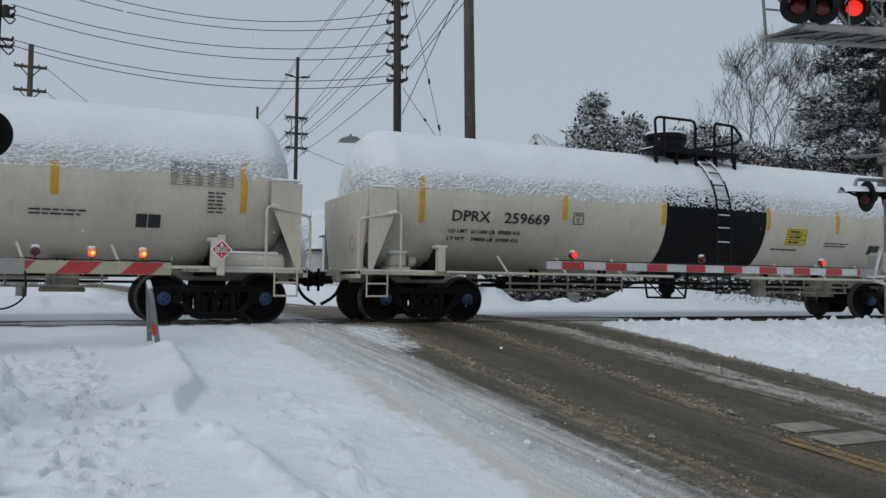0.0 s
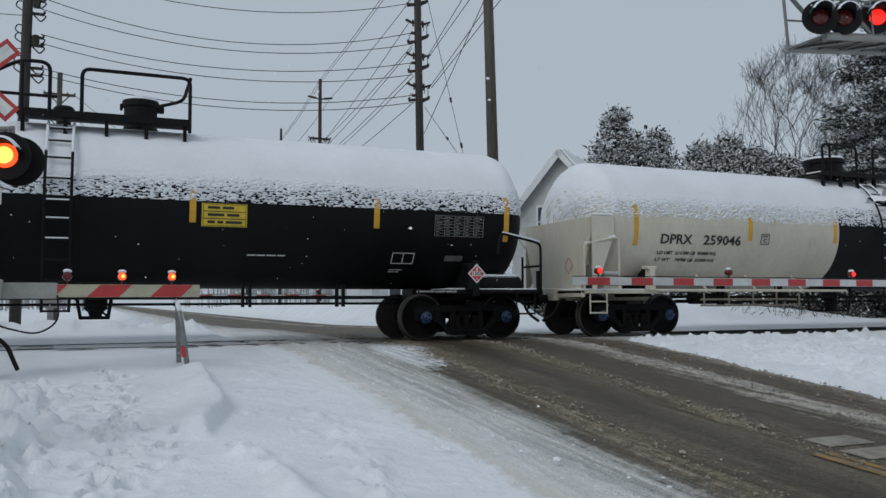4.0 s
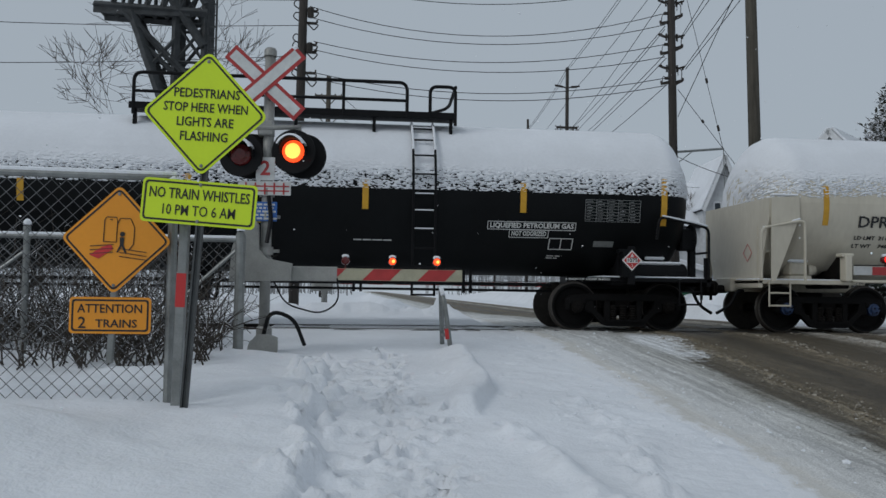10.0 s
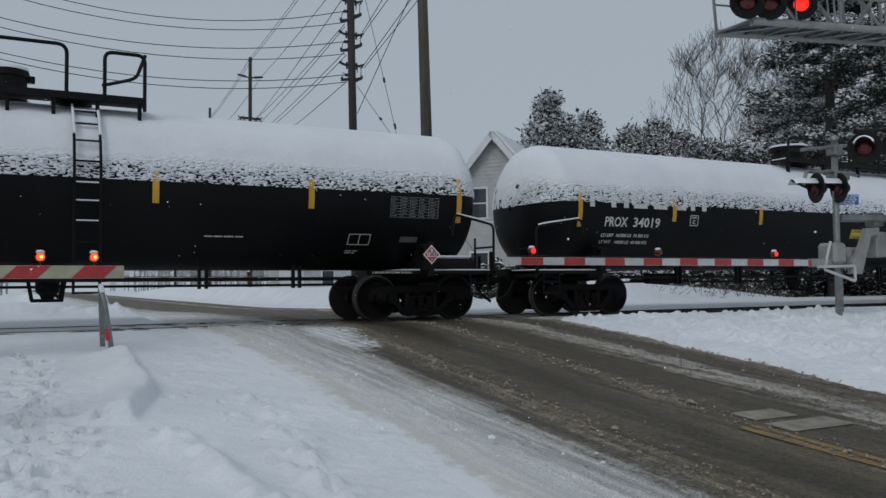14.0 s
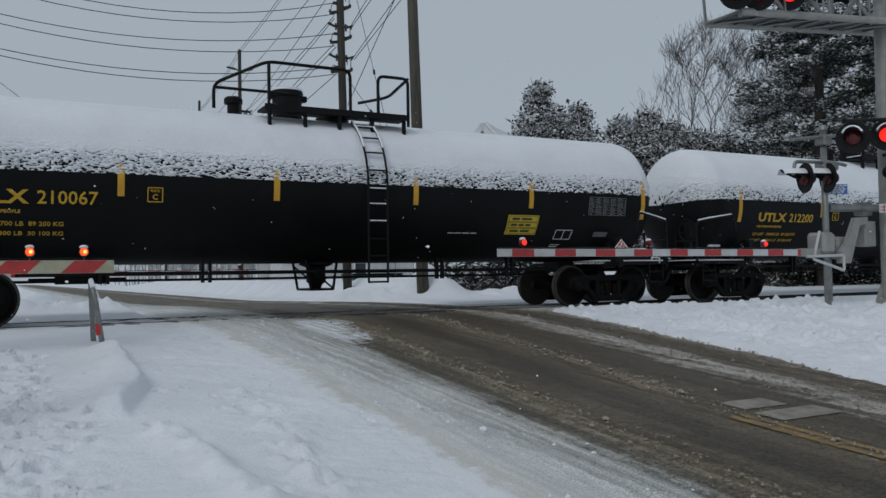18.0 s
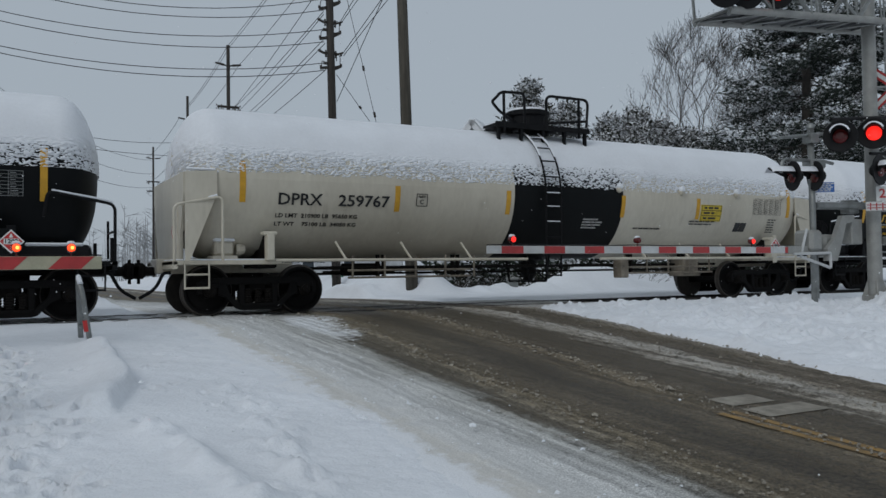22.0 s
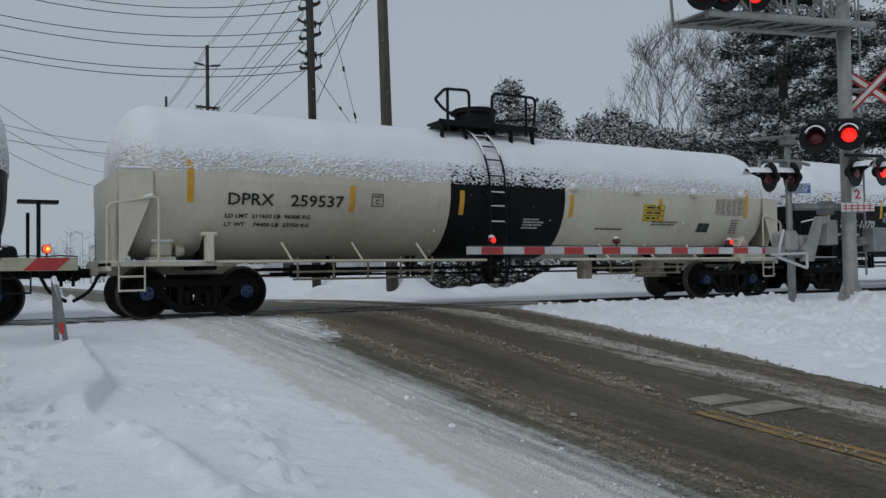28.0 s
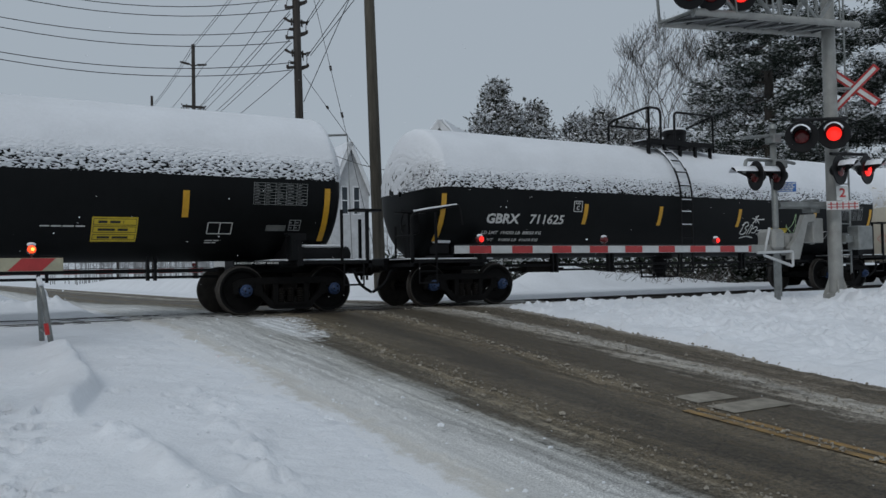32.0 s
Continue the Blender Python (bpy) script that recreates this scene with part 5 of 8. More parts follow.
FAN = ((8.23, 11.61, 11.87, 12.2), (8.30, 10.63, 11.72, 11.95), (8.30, 10.52, 11.98, 11.72), (8.27, 9.54, 11.89, 10.96), (8.36, 9.44, 12.06, 10.84), (8.38, 8.44, 12.06, 9.86), (8.3, 12.5, 12.01, 14.80), (8.3, 14.2, 11.20, 15.93), (8.5, 14.3, 11.36, 15.93))
wires("overhead_wire", [((x, 13.0, z), (x2, 38.5, z2), 0.12) for x, z, x2, z2 in FAN], "black wire running along the road between poles", 0.015)
wires("overhead_wire", [((x2, 38.5, z2), (x2 + 2.3, 62.0, z2 + (0.5 if z2 > 14 else 0.9)), 0.25) for x, z, x2, z2 in FAN], "black wire running along the road between poles", 0.018)
wires("overhead_wire", [((13.55 + dx, 62, z), (15.6 + dx, 92, z + 0.3), 0.4) for dx in (-0.75, 0.75) for z in (11.05, 12.1, 15.3)], "black wire running along the road between poles", 0.02)
# Towards the near side the wires climb to a pole behind the camera.
wires("overhead_wire", [((x, 13.0, z), (x2, -27.0, z2), 0.3) for x, z, x2, z2 in ((8.95, 10.29, 9.0, 25.3), (8.95, 10.20, 9.6, 22.5), (9.04, 9.09, 8.9, 21.6), (9.10, 9.05, 9.5, 20.4), (8.80, 7.25, 8.9, 34.0))], "black wire running overhead along the road", 0.014)
wires("overhead_wire", [((10.5, 38.5, 9.75), (-3.85, 30, 9.2), 0.9), ((12.1, 38.5, 9.75), (24.0, 44.0, 8.8), 0.5)] + [((-3.9, 30, z), (10.2, 60, z - 0.5), 1.2) for z in (11.5, 10.3, 9.1)] + [((-4.6, 30, 8.3), (10.9, 38.5, 8.6), 0.5)], "black wire sagging between far poles", 0.015)
wires("guy_wire", [((8.8, 13, 8.29), (15.9, 13.0, -0.5), 0.0), ((8.9, 13, 12.7), (12.2, 13.0, -0.5), 0.0)], "steel guy wire running down from the pole", 0.011)
GUY = tagged(new("guy_insulator"), "small dark strain insulators on guy wires", "insulator", kind="stuff")
bm = bmesh.new()
for p, q in (((9.72, 13.0, 7.17), (9.80, 13.0, 7.07)), ((9.90, 13.0, 8.74), (9.93, 13.0, 8.56)), ((10.34, 13.0, 6.99), (10.39, 13.0, 6.78))):
    rod(bm, p, q, 0.05, n=6)
part("insulator", bm, POLE_DARK, GUY)
wires("overhead_wire", [((8.5, 13, 5.9), (15.0, 16.5, 5.3), 0.3), ((8.5, 13, 5.2), (19, 41, 6.2), 0.5), ((-5.2, 16.1, 11.0), (-40, 10, 10), 0.8), ((-5.2, 16.1, 12.0), (-40, 9, 11), 0.8), ((-5.2, 16.1, 9.8), (-40, 11, 8.2), 0.8)], "black service wire leaving the pole", 0.014)

# ---- lattice signal bridge beside the track ----
RUST = mat("weathered_lattice_steel", (0.060, 0.064, 0.066), 0.7, 0.2, var=0.25, scale=3)
tw = tagged(new("lattice_tower"), "weathered grey steel lattice tower with overhanging platform", "lattice tower")
tw.location = (-8.15, 10.0, 0)
TWW, TWH = 0.44, 16.0


def member(p, q, r=0.035):
    bm = bmesh.new()
    rod(bm, p, q, r * 1.35, n=4)
    part("member", bm, RUST, tw)


for sx in (-1, 1):
    for sy in (-1, 1):
        member((sx * TWW, sy * TWW, -0.5), (sx * TWW, sy * TWW, TWH), 0.095)
for k in range(13):
    z0, z1 = 0.4 + 1.2 * k, 1.6 + 1.2 * k
    for s in (-1, 1):
        member((-TWW, s * TWW, z0), (TWW, s * TWW, z1) , 0.04)
        member((s * TWW, -TWW, z0), (s * TWW, TWW, z1), 0.04)
        member((TWW, s * TWW, z0), (-TWW, s * TWW, z1), 0.03)
        member((-TWW, s * TWW, z1), (TWW, s * TWW, z1), 0.035)
        member((s * TWW, -TWW, z1), (s * TWW, TWW, z1), 0.035)
for y in (-0.55, 0.55):
    # Landing with a deep edge beam, knee braces under it and a raking truss above.
    member((0.5, y, 9.12), (-2.85, y, 9.22), 0.10)
    member((0.5, y, 10.5), (-2.3, y, 10.5), 0.06)
    member((-1.75, y, 9.1), (-0.42, y, 5.4), 0.11)
    member((-2.0, y, 9.1), (0.4, y, 6.7), 0.075)
    member((-1.3, y, 10.6), (0.42, y, 8.1), 0.10)
    member((-0.42, y, 10.9), (0.45, y, 9.4), 0.07)
    member((-1.45, y, 8.2), (-0.42, y, 7.2), 0.05)
    member((-1.15, y, 7.4), (-0.42, y, 8.3), 0.05)
    member((-0.9, y, 6.7), (-0.42, y, 6.2), 0.05)
    for k in range(5):
        member((-2.3 + 0.5 * k, y, 9.2), (-1.8 + 0.5 * k, y, 10.5), 0.04)
        member((-2.3 + 0.5 * k, y, 10.5), (-2.3 + 0.5 * k, y, 9.2), 0.045)
for k in range(9):
    member((-2.8 + 0.38 * k, -0.55, 9.22), (-2.8 + 0.38 * k, 0.55, 9.22), 0.06)
for k in range(6):
    member((-1.7 + 0.25 * k, -0.55, 8.9 - 0.62 * k), (-1.7 + 0.25 * k, 0.55, 8.9 - 0.62 * k), 0.045)
bm = bmesh.new()
box(bm, -2.85, -0.62, 8.98, 0.0, -0.55, 9.20)
part("edge_beam", bm, RUST, tw)
bm = bmesh.new()
box(bm, -2.75, -0.5, 9.24, -0.45, 0.5, 9.29)
part("grating", bm, RUST, tw)
bm = bmesh.new()
for sx in (0.52, 0.78):
    rod(bm, (sx, -0.5, 6.0), (sx, -0.5, 13.5), 0.035, n=6)
for k in range(20):
    rod(bm, (0.52, -0.5, 6.2 + 0.36 * k), (0.78, -0.5, 6.2 + 0.36 * k), 0.022, n=5)
part("ladder", bm, RUST, tw)


# ---- trees and shrubs ----
def snowy(name, base, base2, snow_amount, rough=0.9):
    """Bark or foliage that carries snow on its upper faces."""
    m = mat(name, base, rough, var=0.25, scale=5, color2=base2)
    n_, l_ = m.node_tree.nodes, m.node_tree.links
    b = n_["Principled BSDF"]
    src = b.inputs["Base Color"].links[0].from_socket
    g = n_.new("ShaderNodeNewGeometry")
    s = n_.new("ShaderNodeSeparateXYZ")
    l_.new(g.outputs["True Normal"], s.inputs[0])
    ad = n_.new("ShaderNodeMath")
    ad.operation = "MULTIPLY_ADD"
    ad.inputs[1].default_value = 0.8
    nz = n_.new("ShaderNodeTexNoise")
    nz.inputs["Scale"].default_value = 2.2
    l_.new(nz.outputs[0], ad.inputs[0])
    l_.new(s.outputs[2], ad.inputs[2])
    mr = n_.new("ShaderNodeMapRange")
    mr.inputs[1].default_value, mr.inputs[2].default_value = 1.35 - snow_amount, 1.6 - snow_amount
    l_.new(ad.outputs[0], mr.inputs[0])
    mx = n_.new("ShaderNodeMix")
    mx.data_type = "RGBA"
    mx.inputs["B"].default_value = (0.80, 0.82, 0.86, 1)
    l_.new(mr.outputs[0], mx.inputs["Factor"])
    l_.new(src, mx.inputs["A"])
    l_.new(mx.outputs["Result"], b.inputs["Base Color"])
    return m


BARK = snowy("snow_dusted_bark", (0.065, 0.056, 0.048), (0.035, 0.030, 0.027), 0.25)
TWIG = snowy("snowy_twigs", (0.14, 0.12, 0.105), (0.09, 0.08, 0.07), 0.55)
TWIG_DARK = snowy("dark_twigs_with_snow", (0.06, 0.055, 0.05), (0.035, 0.032, 0.03), 0.42)
NEEDLE_DARK = snowy("dark_pine_needles", (0.034, 0.046, 0.036), (0.016, 0.022, 0.017), 0.36)
NEEDLE = snowy("snow_laden_needles", (0.026, 0.036, 0.024), (0.012, 0.018, 0.012), 0.50)
CEDAR = snowy("snow_laden_cedar", (0.050, 0.050, 0.036), (0.022, 0.025, 0.018), 0.78)
BRUSH = snowy("brushwood", (0.045, 0.036, 0.028), (0.022, 0.018, 0.015), 0.35)


def limb_mesh(name, segs, material, parent, sides=5):
    """Tapered limbs from (p, q, r0, r1)."""
    V, F = [], []
    for p, q, r0, r1 in segs:
        d = (q - p)
        if d.length < 1e-5:
            continue
        d.normalize()
        u = d.orthogonal().normalized()
        w = d.cross(u)
        k0 = len(V)
        for c, r in ((p, r0), (q, r1)):
            for k in range(sides):
                a = k * math.tau / sides
                V.append(c + r * (math.cos(a) * u + math.sin(a) * w))
        for k in range(sides):
            F.append((k0 + k, k0 + (k + 1) % sides, k0 + sides + (k + 1) % sides, k0 + sides + k))
    me = bpy.data.meshes.new(name)
    me.from_pydata([tuple(v) for v in V], [], F)
    me.materials.append(material)
    o = new(name, me)
    o.parent = parent
    return o


def bare_tree(x, y, h, seed, spread=0.55, r0=0.22, depth=6, name="bare_tree", label="bare deciduous tree dusted with snow", forks=(2, 3), mat_=None, z0=-0.3):
    e = tagged(new(name), label, "tree")
    e.location = (x, y, z0)
    rr = random.Random(seed)
    trunk, fine = [], []

    def grow(p, d, length, r, lev):
        k = 3
        for _ in range(k):
            d2 = (d + Vector((rr.gauss(0, 0.12), rr.gauss(0, 0.12), rr.gauss(0.03, 0.06)))).normalized()
            q = p + d2 * length / k
            (trunk if lev < 2 else fine).append((p, q, r, r * 0.88))
            p, d, r = q, d2, r * 0.88
        if lev >= depth:
            return
        for _ in range(rr.randint(*forks) + (1 if lev > 1 else 0)):
            a = Vector((rr.gauss(0, 1), rr.gauss(0, 1), rr.gauss(0.15, 0.5))).normalized()
            grow(p, (d + a * spread * rr.uniform(0.6, 1.4)).normalized(), length * rr.uniform(0.62, 0.86), max(r * rr.uniform(0.5, 0.74), 0.012), lev + 1)

    grow(Vector((0, 0, 0)), Vector((0, 0, 1)), h * 0.30, r0, 0)
    limb_mesh("trunk", trunk, BARK, e, 7)
    limb_mesh("crown", fine, mat_ or TWIG, e, 4)
    return e


def fan_tree(x, y, h, seed, wide=0.40):
    """A broad bare tree: steep limbs fanning from a short trunk into a round crown of fine twigs."""
    e = tagged(new("bare_tree"), "broad bare deciduous tree with snow-dusted twigs", "tree")
    e.location = (x, y, -0.4)
    rr = random.Random(seed)
    trunk, fine, twigs = [], [], []
    cz, rz, rx = h * 0.57, h * 0.43, h * wide

    def inside(p):
        return (p.x / rx) ** 2 + (p.y / rx) ** 2 + ((p.z - cz) / rz) ** 2 < 1 or (p.z < cz * 0.6 and p.xy.length < 0.6 + p.z * 0.45)

    def grow(p, d, length, r, lev):
        for _ in range(4):
            d = (d + Vector((rr.gauss(0, 0.07), rr.gauss(0, 0.07), rr.gauss(0.01, 0.05)))).normalized()
            q = p + d * length / 4
            if not inside(q):
                return
            (trunk if lev < 1 else fine if lev < 4 else twigs).append((p, q, r, r * 0.92))
            p, r = q, r * 0.92
            for _ in range(2 if lev >= 2 else 0):
                a = rr.random() * math.tau
                sd = (d * 0.9 + Vector((math.cos(a), math.sin(a), rr.uniform(0.0, 0.5))) * 0.62).normalized()
                u, w = p, max(r * 0.4, 0.009)
                for _ in range(3):
                    v = u + sd * 0.30
                    twigs.append((u, v, w, w * 0.8))
                    u, w = v, w * 0.8
                    sd = (sd + Vector((rr.gauss(0, 0.2), rr.gauss(0, 0.2), 0.12))).normalized()
                    if rr.random() < 0.6:
                        twigs.append((u, u + (sd + Vector((rr.gauss(0, 0.6), rr.gauss(0, 0.6), 0.2))).normalized() * 0.34, 0.008, 0.006))
        if lev >= 6:
            return
        a0 = rr.random() * math.tau
        n_ = 8 if lev == 0 else 3 if lev < 3 else 2
        for k in range(n_):
            a = a0 + k * math.tau / n_ + rr.gauss(0, 0.3)
            out = 1.0 if lev == 0 else 0.62
            dd = (d + Vector((math.cos(a), math.sin(a), 0.10)) * out * rr.uniform(0.5, 1.25)).normalized()
            grow(p, dd, length * (rr.uniform(0.95, 1.2) if lev == 0 else rr.uniform(0.66, 0.86)), max(r * (0.46 if lev == 0 else 0.62), 0.012), lev + 1)

    grow(Vector((0, 0, 0)), Vector((-0.10, 0, 1)).normalized(), h * 0.24, 0.27, 0)
    limb_mesh("trunk", trunk, BARK, e, 7)
    tagged(limb_mesh("limb_frame", fine, BARK, e, 5), "bare dark limbs", kind="stuff")
    limb_mesh("crown", twigs, TWIG_DARK, e, 3)
    return e


def tufts(name, centres, size, per, material, parent, seed, flat=0.5, droop=0.0, wide=0.26):
    """Many small sprays of needles: thin folded blades round each centre."""
    rg = np.random.default_rng(seed)
    C = np.repeat(np.array(centres, float), per, 0)
    n_ = len(C)
    d = rg.normal(size=(n_, 3)) * np.array([1, 1, flat])
    d[:, 2] -= droop
    d /= np.linalg.norm(d, axis=1)[:, None]
    s = size * rg.uniform(0.5, 1.3, (n_, 1))
    C = C + rg.normal(size=(n_, 3)) * size * 0.55
    side = np.cross(d, rg.normal(size=(n_, 3)))
    side /= np.linalg.norm(side, axis=1)[:, None] + 1e-9
    up = np.cross(side, d)
    up[up[:, 2] < 0] *= -1
    w = s * wide
    P = np.stack([C, C + d * s * 0.5 + side * w + up * w * 0.2, C + d * s, C + d * s * 0.5 - side * w + up * w * 0.2, C + d * s * 0.5 + up * w * 0.7], 1)
    idx = np.arange(n_)[:, None] * 5
    F = np.concatenate([idx + np.array([[0, 1, 4]]), idx + np.array([[1, 2, 4]]), idx + np.array([[2, 3, 4]]), idx + np.array([[3, 0, 4]])])
    me = bpy.data.meshes.new(name)
    me.from_pydata(P.reshape(-1, 3).tolist(), [], F.tolist())
    me.materials.append(material)
    o = new(name, me)
    o.parent = parent
    return o


def cedar(x, y, h, w, seed, label="dense snow-laden evergreen with dark gaps"):
    """Several leaders, each a plume of upswept sprays that carry snow on their outer ends."""
    e = tagged(new("evergreen_tree"), label, "tree", "evergreens behind the track")
    e.location = (x, y, -0.4)
    rr = random.Random(seed)
    cs, caps, limbs_ = [], [], []
    leaders = [(0.0, 0.0, h, w)] + [(w * 0.55 * math.cos(a), w * 0.4 * math.sin(a), h * rr.uniform(0.72, 0.9), w * 0.62) for a in (rr.random() * math.tau + k * math.tau / 4 for k in range(4))]
    for lx, ly, lh, lw in leaders:
        limbs_.append((Vector((lx * 0.3, ly * 0.3, -0.3)), Vector((lx, ly, lh * 0.5)), 0.20, 0.11))
        limbs_.append((Vector((lx, ly, lh * 0.5)), Vector((lx, ly, lh * 0.96)), 0.11, 0.02))
        for _ in range(int(17 * lh)):
            z = lh * (0.06 + 0.92 * rr.random() ** 0.8)
            f = (1 - (z / lh) ** 2.2) * 0.9 + 0.10
            a = rr.random() * math.tau
            L = lw * f * rr.uniform(0.6, 1.1)
            d = Vector((math.cos(a), math.sin(a), rr.uniform(0.25, 0.75)))
            p = Vector((lx, ly, z - L * 0.35))
            limbs_.append((p, p + d * L, 0.025, 0.008))
            for q in (0.45, 0.65, 0.82, 1.0):
                c = p + d * L * q + Vector((rr.gauss(0, 0.10), rr.gauss(0, 0.10), rr.gauss(0, 0.08)))
                cs.append(tuple(c))
                if q > 0.6 and rr.random() < 0.92:
                    caps.append((c.x, c.y, c.z + 0.09))
    limb_mesh("trunk", limbs_, BARK, e, 5)
    tufts("crown", cs, 0.30, 15, CEDAR, e, seed, 0.9, -0.2, 0.16)
    tufts("snow_layer", caps, 0.20, 7, CAP_SNOW, e, seed + 3, 0.35, 0.1, 0.34)
    return e


def pine(x, y, h, seed, limbs=30, reach=5.4, low=0.2):
    """Whorls of long level boughs; each carries flat side sprays with needles below and snow on top."""
    e = tagged(new("pine_tree"), "large dark pine with snow on its spreading boughs", "tree", "pines behind the track")
    e.location = (x, y, -0.4)
    rr = random.Random(seed)
    segs = [(Vector((0, 0, -0.3)), Vector((0, 0, h * 0.45)), 0.36, 0.26), (Vector((0, 0, h * 0.45)), Vector((0.15, 0.1, h)), 0.26, 0.05)]
    boughs, cs, caps = [], [], []
    for k in range(limbs):
        t = low + (1 - low) * (k // 4 * 4 + rr.random() * 3.6) / limbs
        z = h * t
        L = reach * (1 - max(0, (t - low) / (1.05 - low)) ** 1.4 * 0.8) * rr.uniform(0.75, 1.15)
        a = (k % 4) * math.tau / 4 + rr.gauss(0, 0.35) + (k // 4) * 0.9
        d = Vector((math.cos(a), math.sin(a), rr.uniform(-0.12, 0.42)))
        p, r = Vector((0, 0, z)), 0.09 * (1 - t * 0.6)
        steps = 9
        for j in range(steps):
            dd = (d + Vector((rr.gauss(0, 0.07), rr.gauss(0, 0.07), -0.035 if j < 6 else 0.06))).normalized()
            q = p + dd * L / steps
            boughs.append((p, q, r, r * 0.84))
            if j > 1:
                for sx in (-1, 1):
                    side = Vector((-dd.y, dd.x, 0)).normalized() * sx
                    sd = (dd * 0.75 + side * rr.uniform(0.6, 1.0) + Vector((0, 0, rr.gauss(0.0, 0.10)))).normalized()
                    sl = (0.35 + 1.0 * math.sin(math.pi * (j + 1) / (steps + 2))) * rr.uniform(0.6, 1.1) * L / reach
                    boughs.append((q, q + sd * sl, 0.022, 0.008))
                    for f in (0.3, 0.55, 0.8, 1.0):
                        c = q + sd * sl * f + Vector((rr.gauss(0, 0.06), rr.gauss(0, 0.06), rr.gauss(0, 0.04)))
                        cs.append(tuple(c))
                        if rr.random() < 0.25 + 0.4 * f:
                            caps.append((c.x, c.y, c.z + 0.09))
            p, d, r = q, dd, r * 0.84
        cs.append(tuple(p))
    limb_mesh("trunk", segs, BARK, e, 9)
    tagged(limb_mesh("bough_frame", boughs, BARK, e, 4), "bare dark boughs", kind="stuff")
    tufts("crown", cs, 0.27, 17, NEEDLE_DARK, e, seed, 0.45, 0.10, 0.12)
    tufts("snow_layer", caps, 0.20, 10, CAP_SNOW, e, seed + 1, 0.25, 0.10, 0.26)
    return e


cedar(23.3, 21.0, 11.5, 3.0, 3)
cedar(25.9, 21.0, 10.6, 2.6, 4)
cedar(21.9, 22.5, 8.8, 1.7, 5)
for k in range(9):
    cedar(27.6 + 1.6 * k, 19.4 - 0.35 * k, (9.8, 10.2, 9.6, 9.2, 8.8, 9.1, 8.6, 8.8, 8.5)[k], 2.2, 20 + k, "bushy snow-laden cedar in a hedge row")
fan_tree(36.3, 20.0, 16.2, 9, 0.34)
fan_tree(49.0, 25.0, 16.0, 12)
bare_tree(22.5, 45.0, 8.0, 15, 0.5, 0.16, 6)
pine(30.4, 8.9, 16.0, 6, 64, 4.5, 0.17)
pine(36.5, 10.5, 18.0, 9, 52, 5.0, 0.2)
pine(33.5, 4.0, 15.0, 14, 40, 4.4, 0.2)
bare_tree(-12.6, 16.5, 15.5, 31, 0.85, 0.12, 6, label="bare shrubby tree beside the steel tower", mat_=BARK)


def thicket(x0, x1, y0, y1, h, count, seed, name="brushwood", label="tangled bare brush with a little snow", z0=-0.1):
    e = tagged(new(name), label, "shrub", kind="stuff")
    rr = random.Random(seed)
    segs = []
    for _ in range(count):
        p = Vector((rr.uniform(x0, x1), rr.uniform(y0, y1), z0))
        d = Vector((rr.gauss(0, 0.5), rr.gauss(0, 0.4), 1)).normalized()
        L = h * rr.uniform(0.4, 1.1)
        r = 0.011
        for j in range(4):
            q = p + d * L / 4
            segs.append((p, q, r, r * 0.8))
            if rr.random() < 0.8:
                segs.append((q, q + Vector((rr.gauss(0, 0.25), rr.gauss(0, 0.2), rr.gauss(0.1, 0.15))) * h * 0.4, r * 0.7, r * 0.4))
            p, r = q, r * 0.8
            d = (d + Vector((rr.gauss(0, 0.35), rr.gauss(0, 0.3), rr.gauss(-0.1, 0.2)))).normalized()
    return limb_mesh("stem_tangle", segs, BRUSH, e, 4)


thicket(-6.0, -4.5, -7.6, -6.1, 1.1, 150, 1)
thicket(-12.5, -6.2, -8.0, -6.3, 1.1, 260, 2)
thicket(-13, -4.9, -5.4, -3.2, 1.7, 900, 3)
thicket(16.0, 26.0, 6.8, 9.5, 1.2, 520, 4, label="brown brush and weeds along the far side of the track")
thicket(11.5, 15.5, 8.6, 9.8, 1.0, 160, 5, label="dark brush behind the plough heaps")
for k in range(9):
    bx = 13.2 + 2.6 * k
    e = tagged(new("evergreen_shrub"), "low dark evergreen shrub behind the track", "shrub", "shrubs behind the track")
    e.location = (bx, 10.6 + 0.3 * math.sin(k * 2.0), -0.3)
    rr = random.Random(60 + k)
    cs = [(rr.gauss(0, 0.8), rr.gauss(0, 0.5), rr.uniform(0.1, 1.5)) for _ in range(90)]
    limb_mesh("stem_tangle", [(Vector((0, 0, -0.2)), Vector((rr.gauss(0, 0.5), rr.gauss(0, 0.4), 1.2)), 0.05, 0.015) for _ in range(7)], BARK, e)
    tufts("crown", cs, 0.34, 18, NEEDLE, e, 60 + k, 0.8)

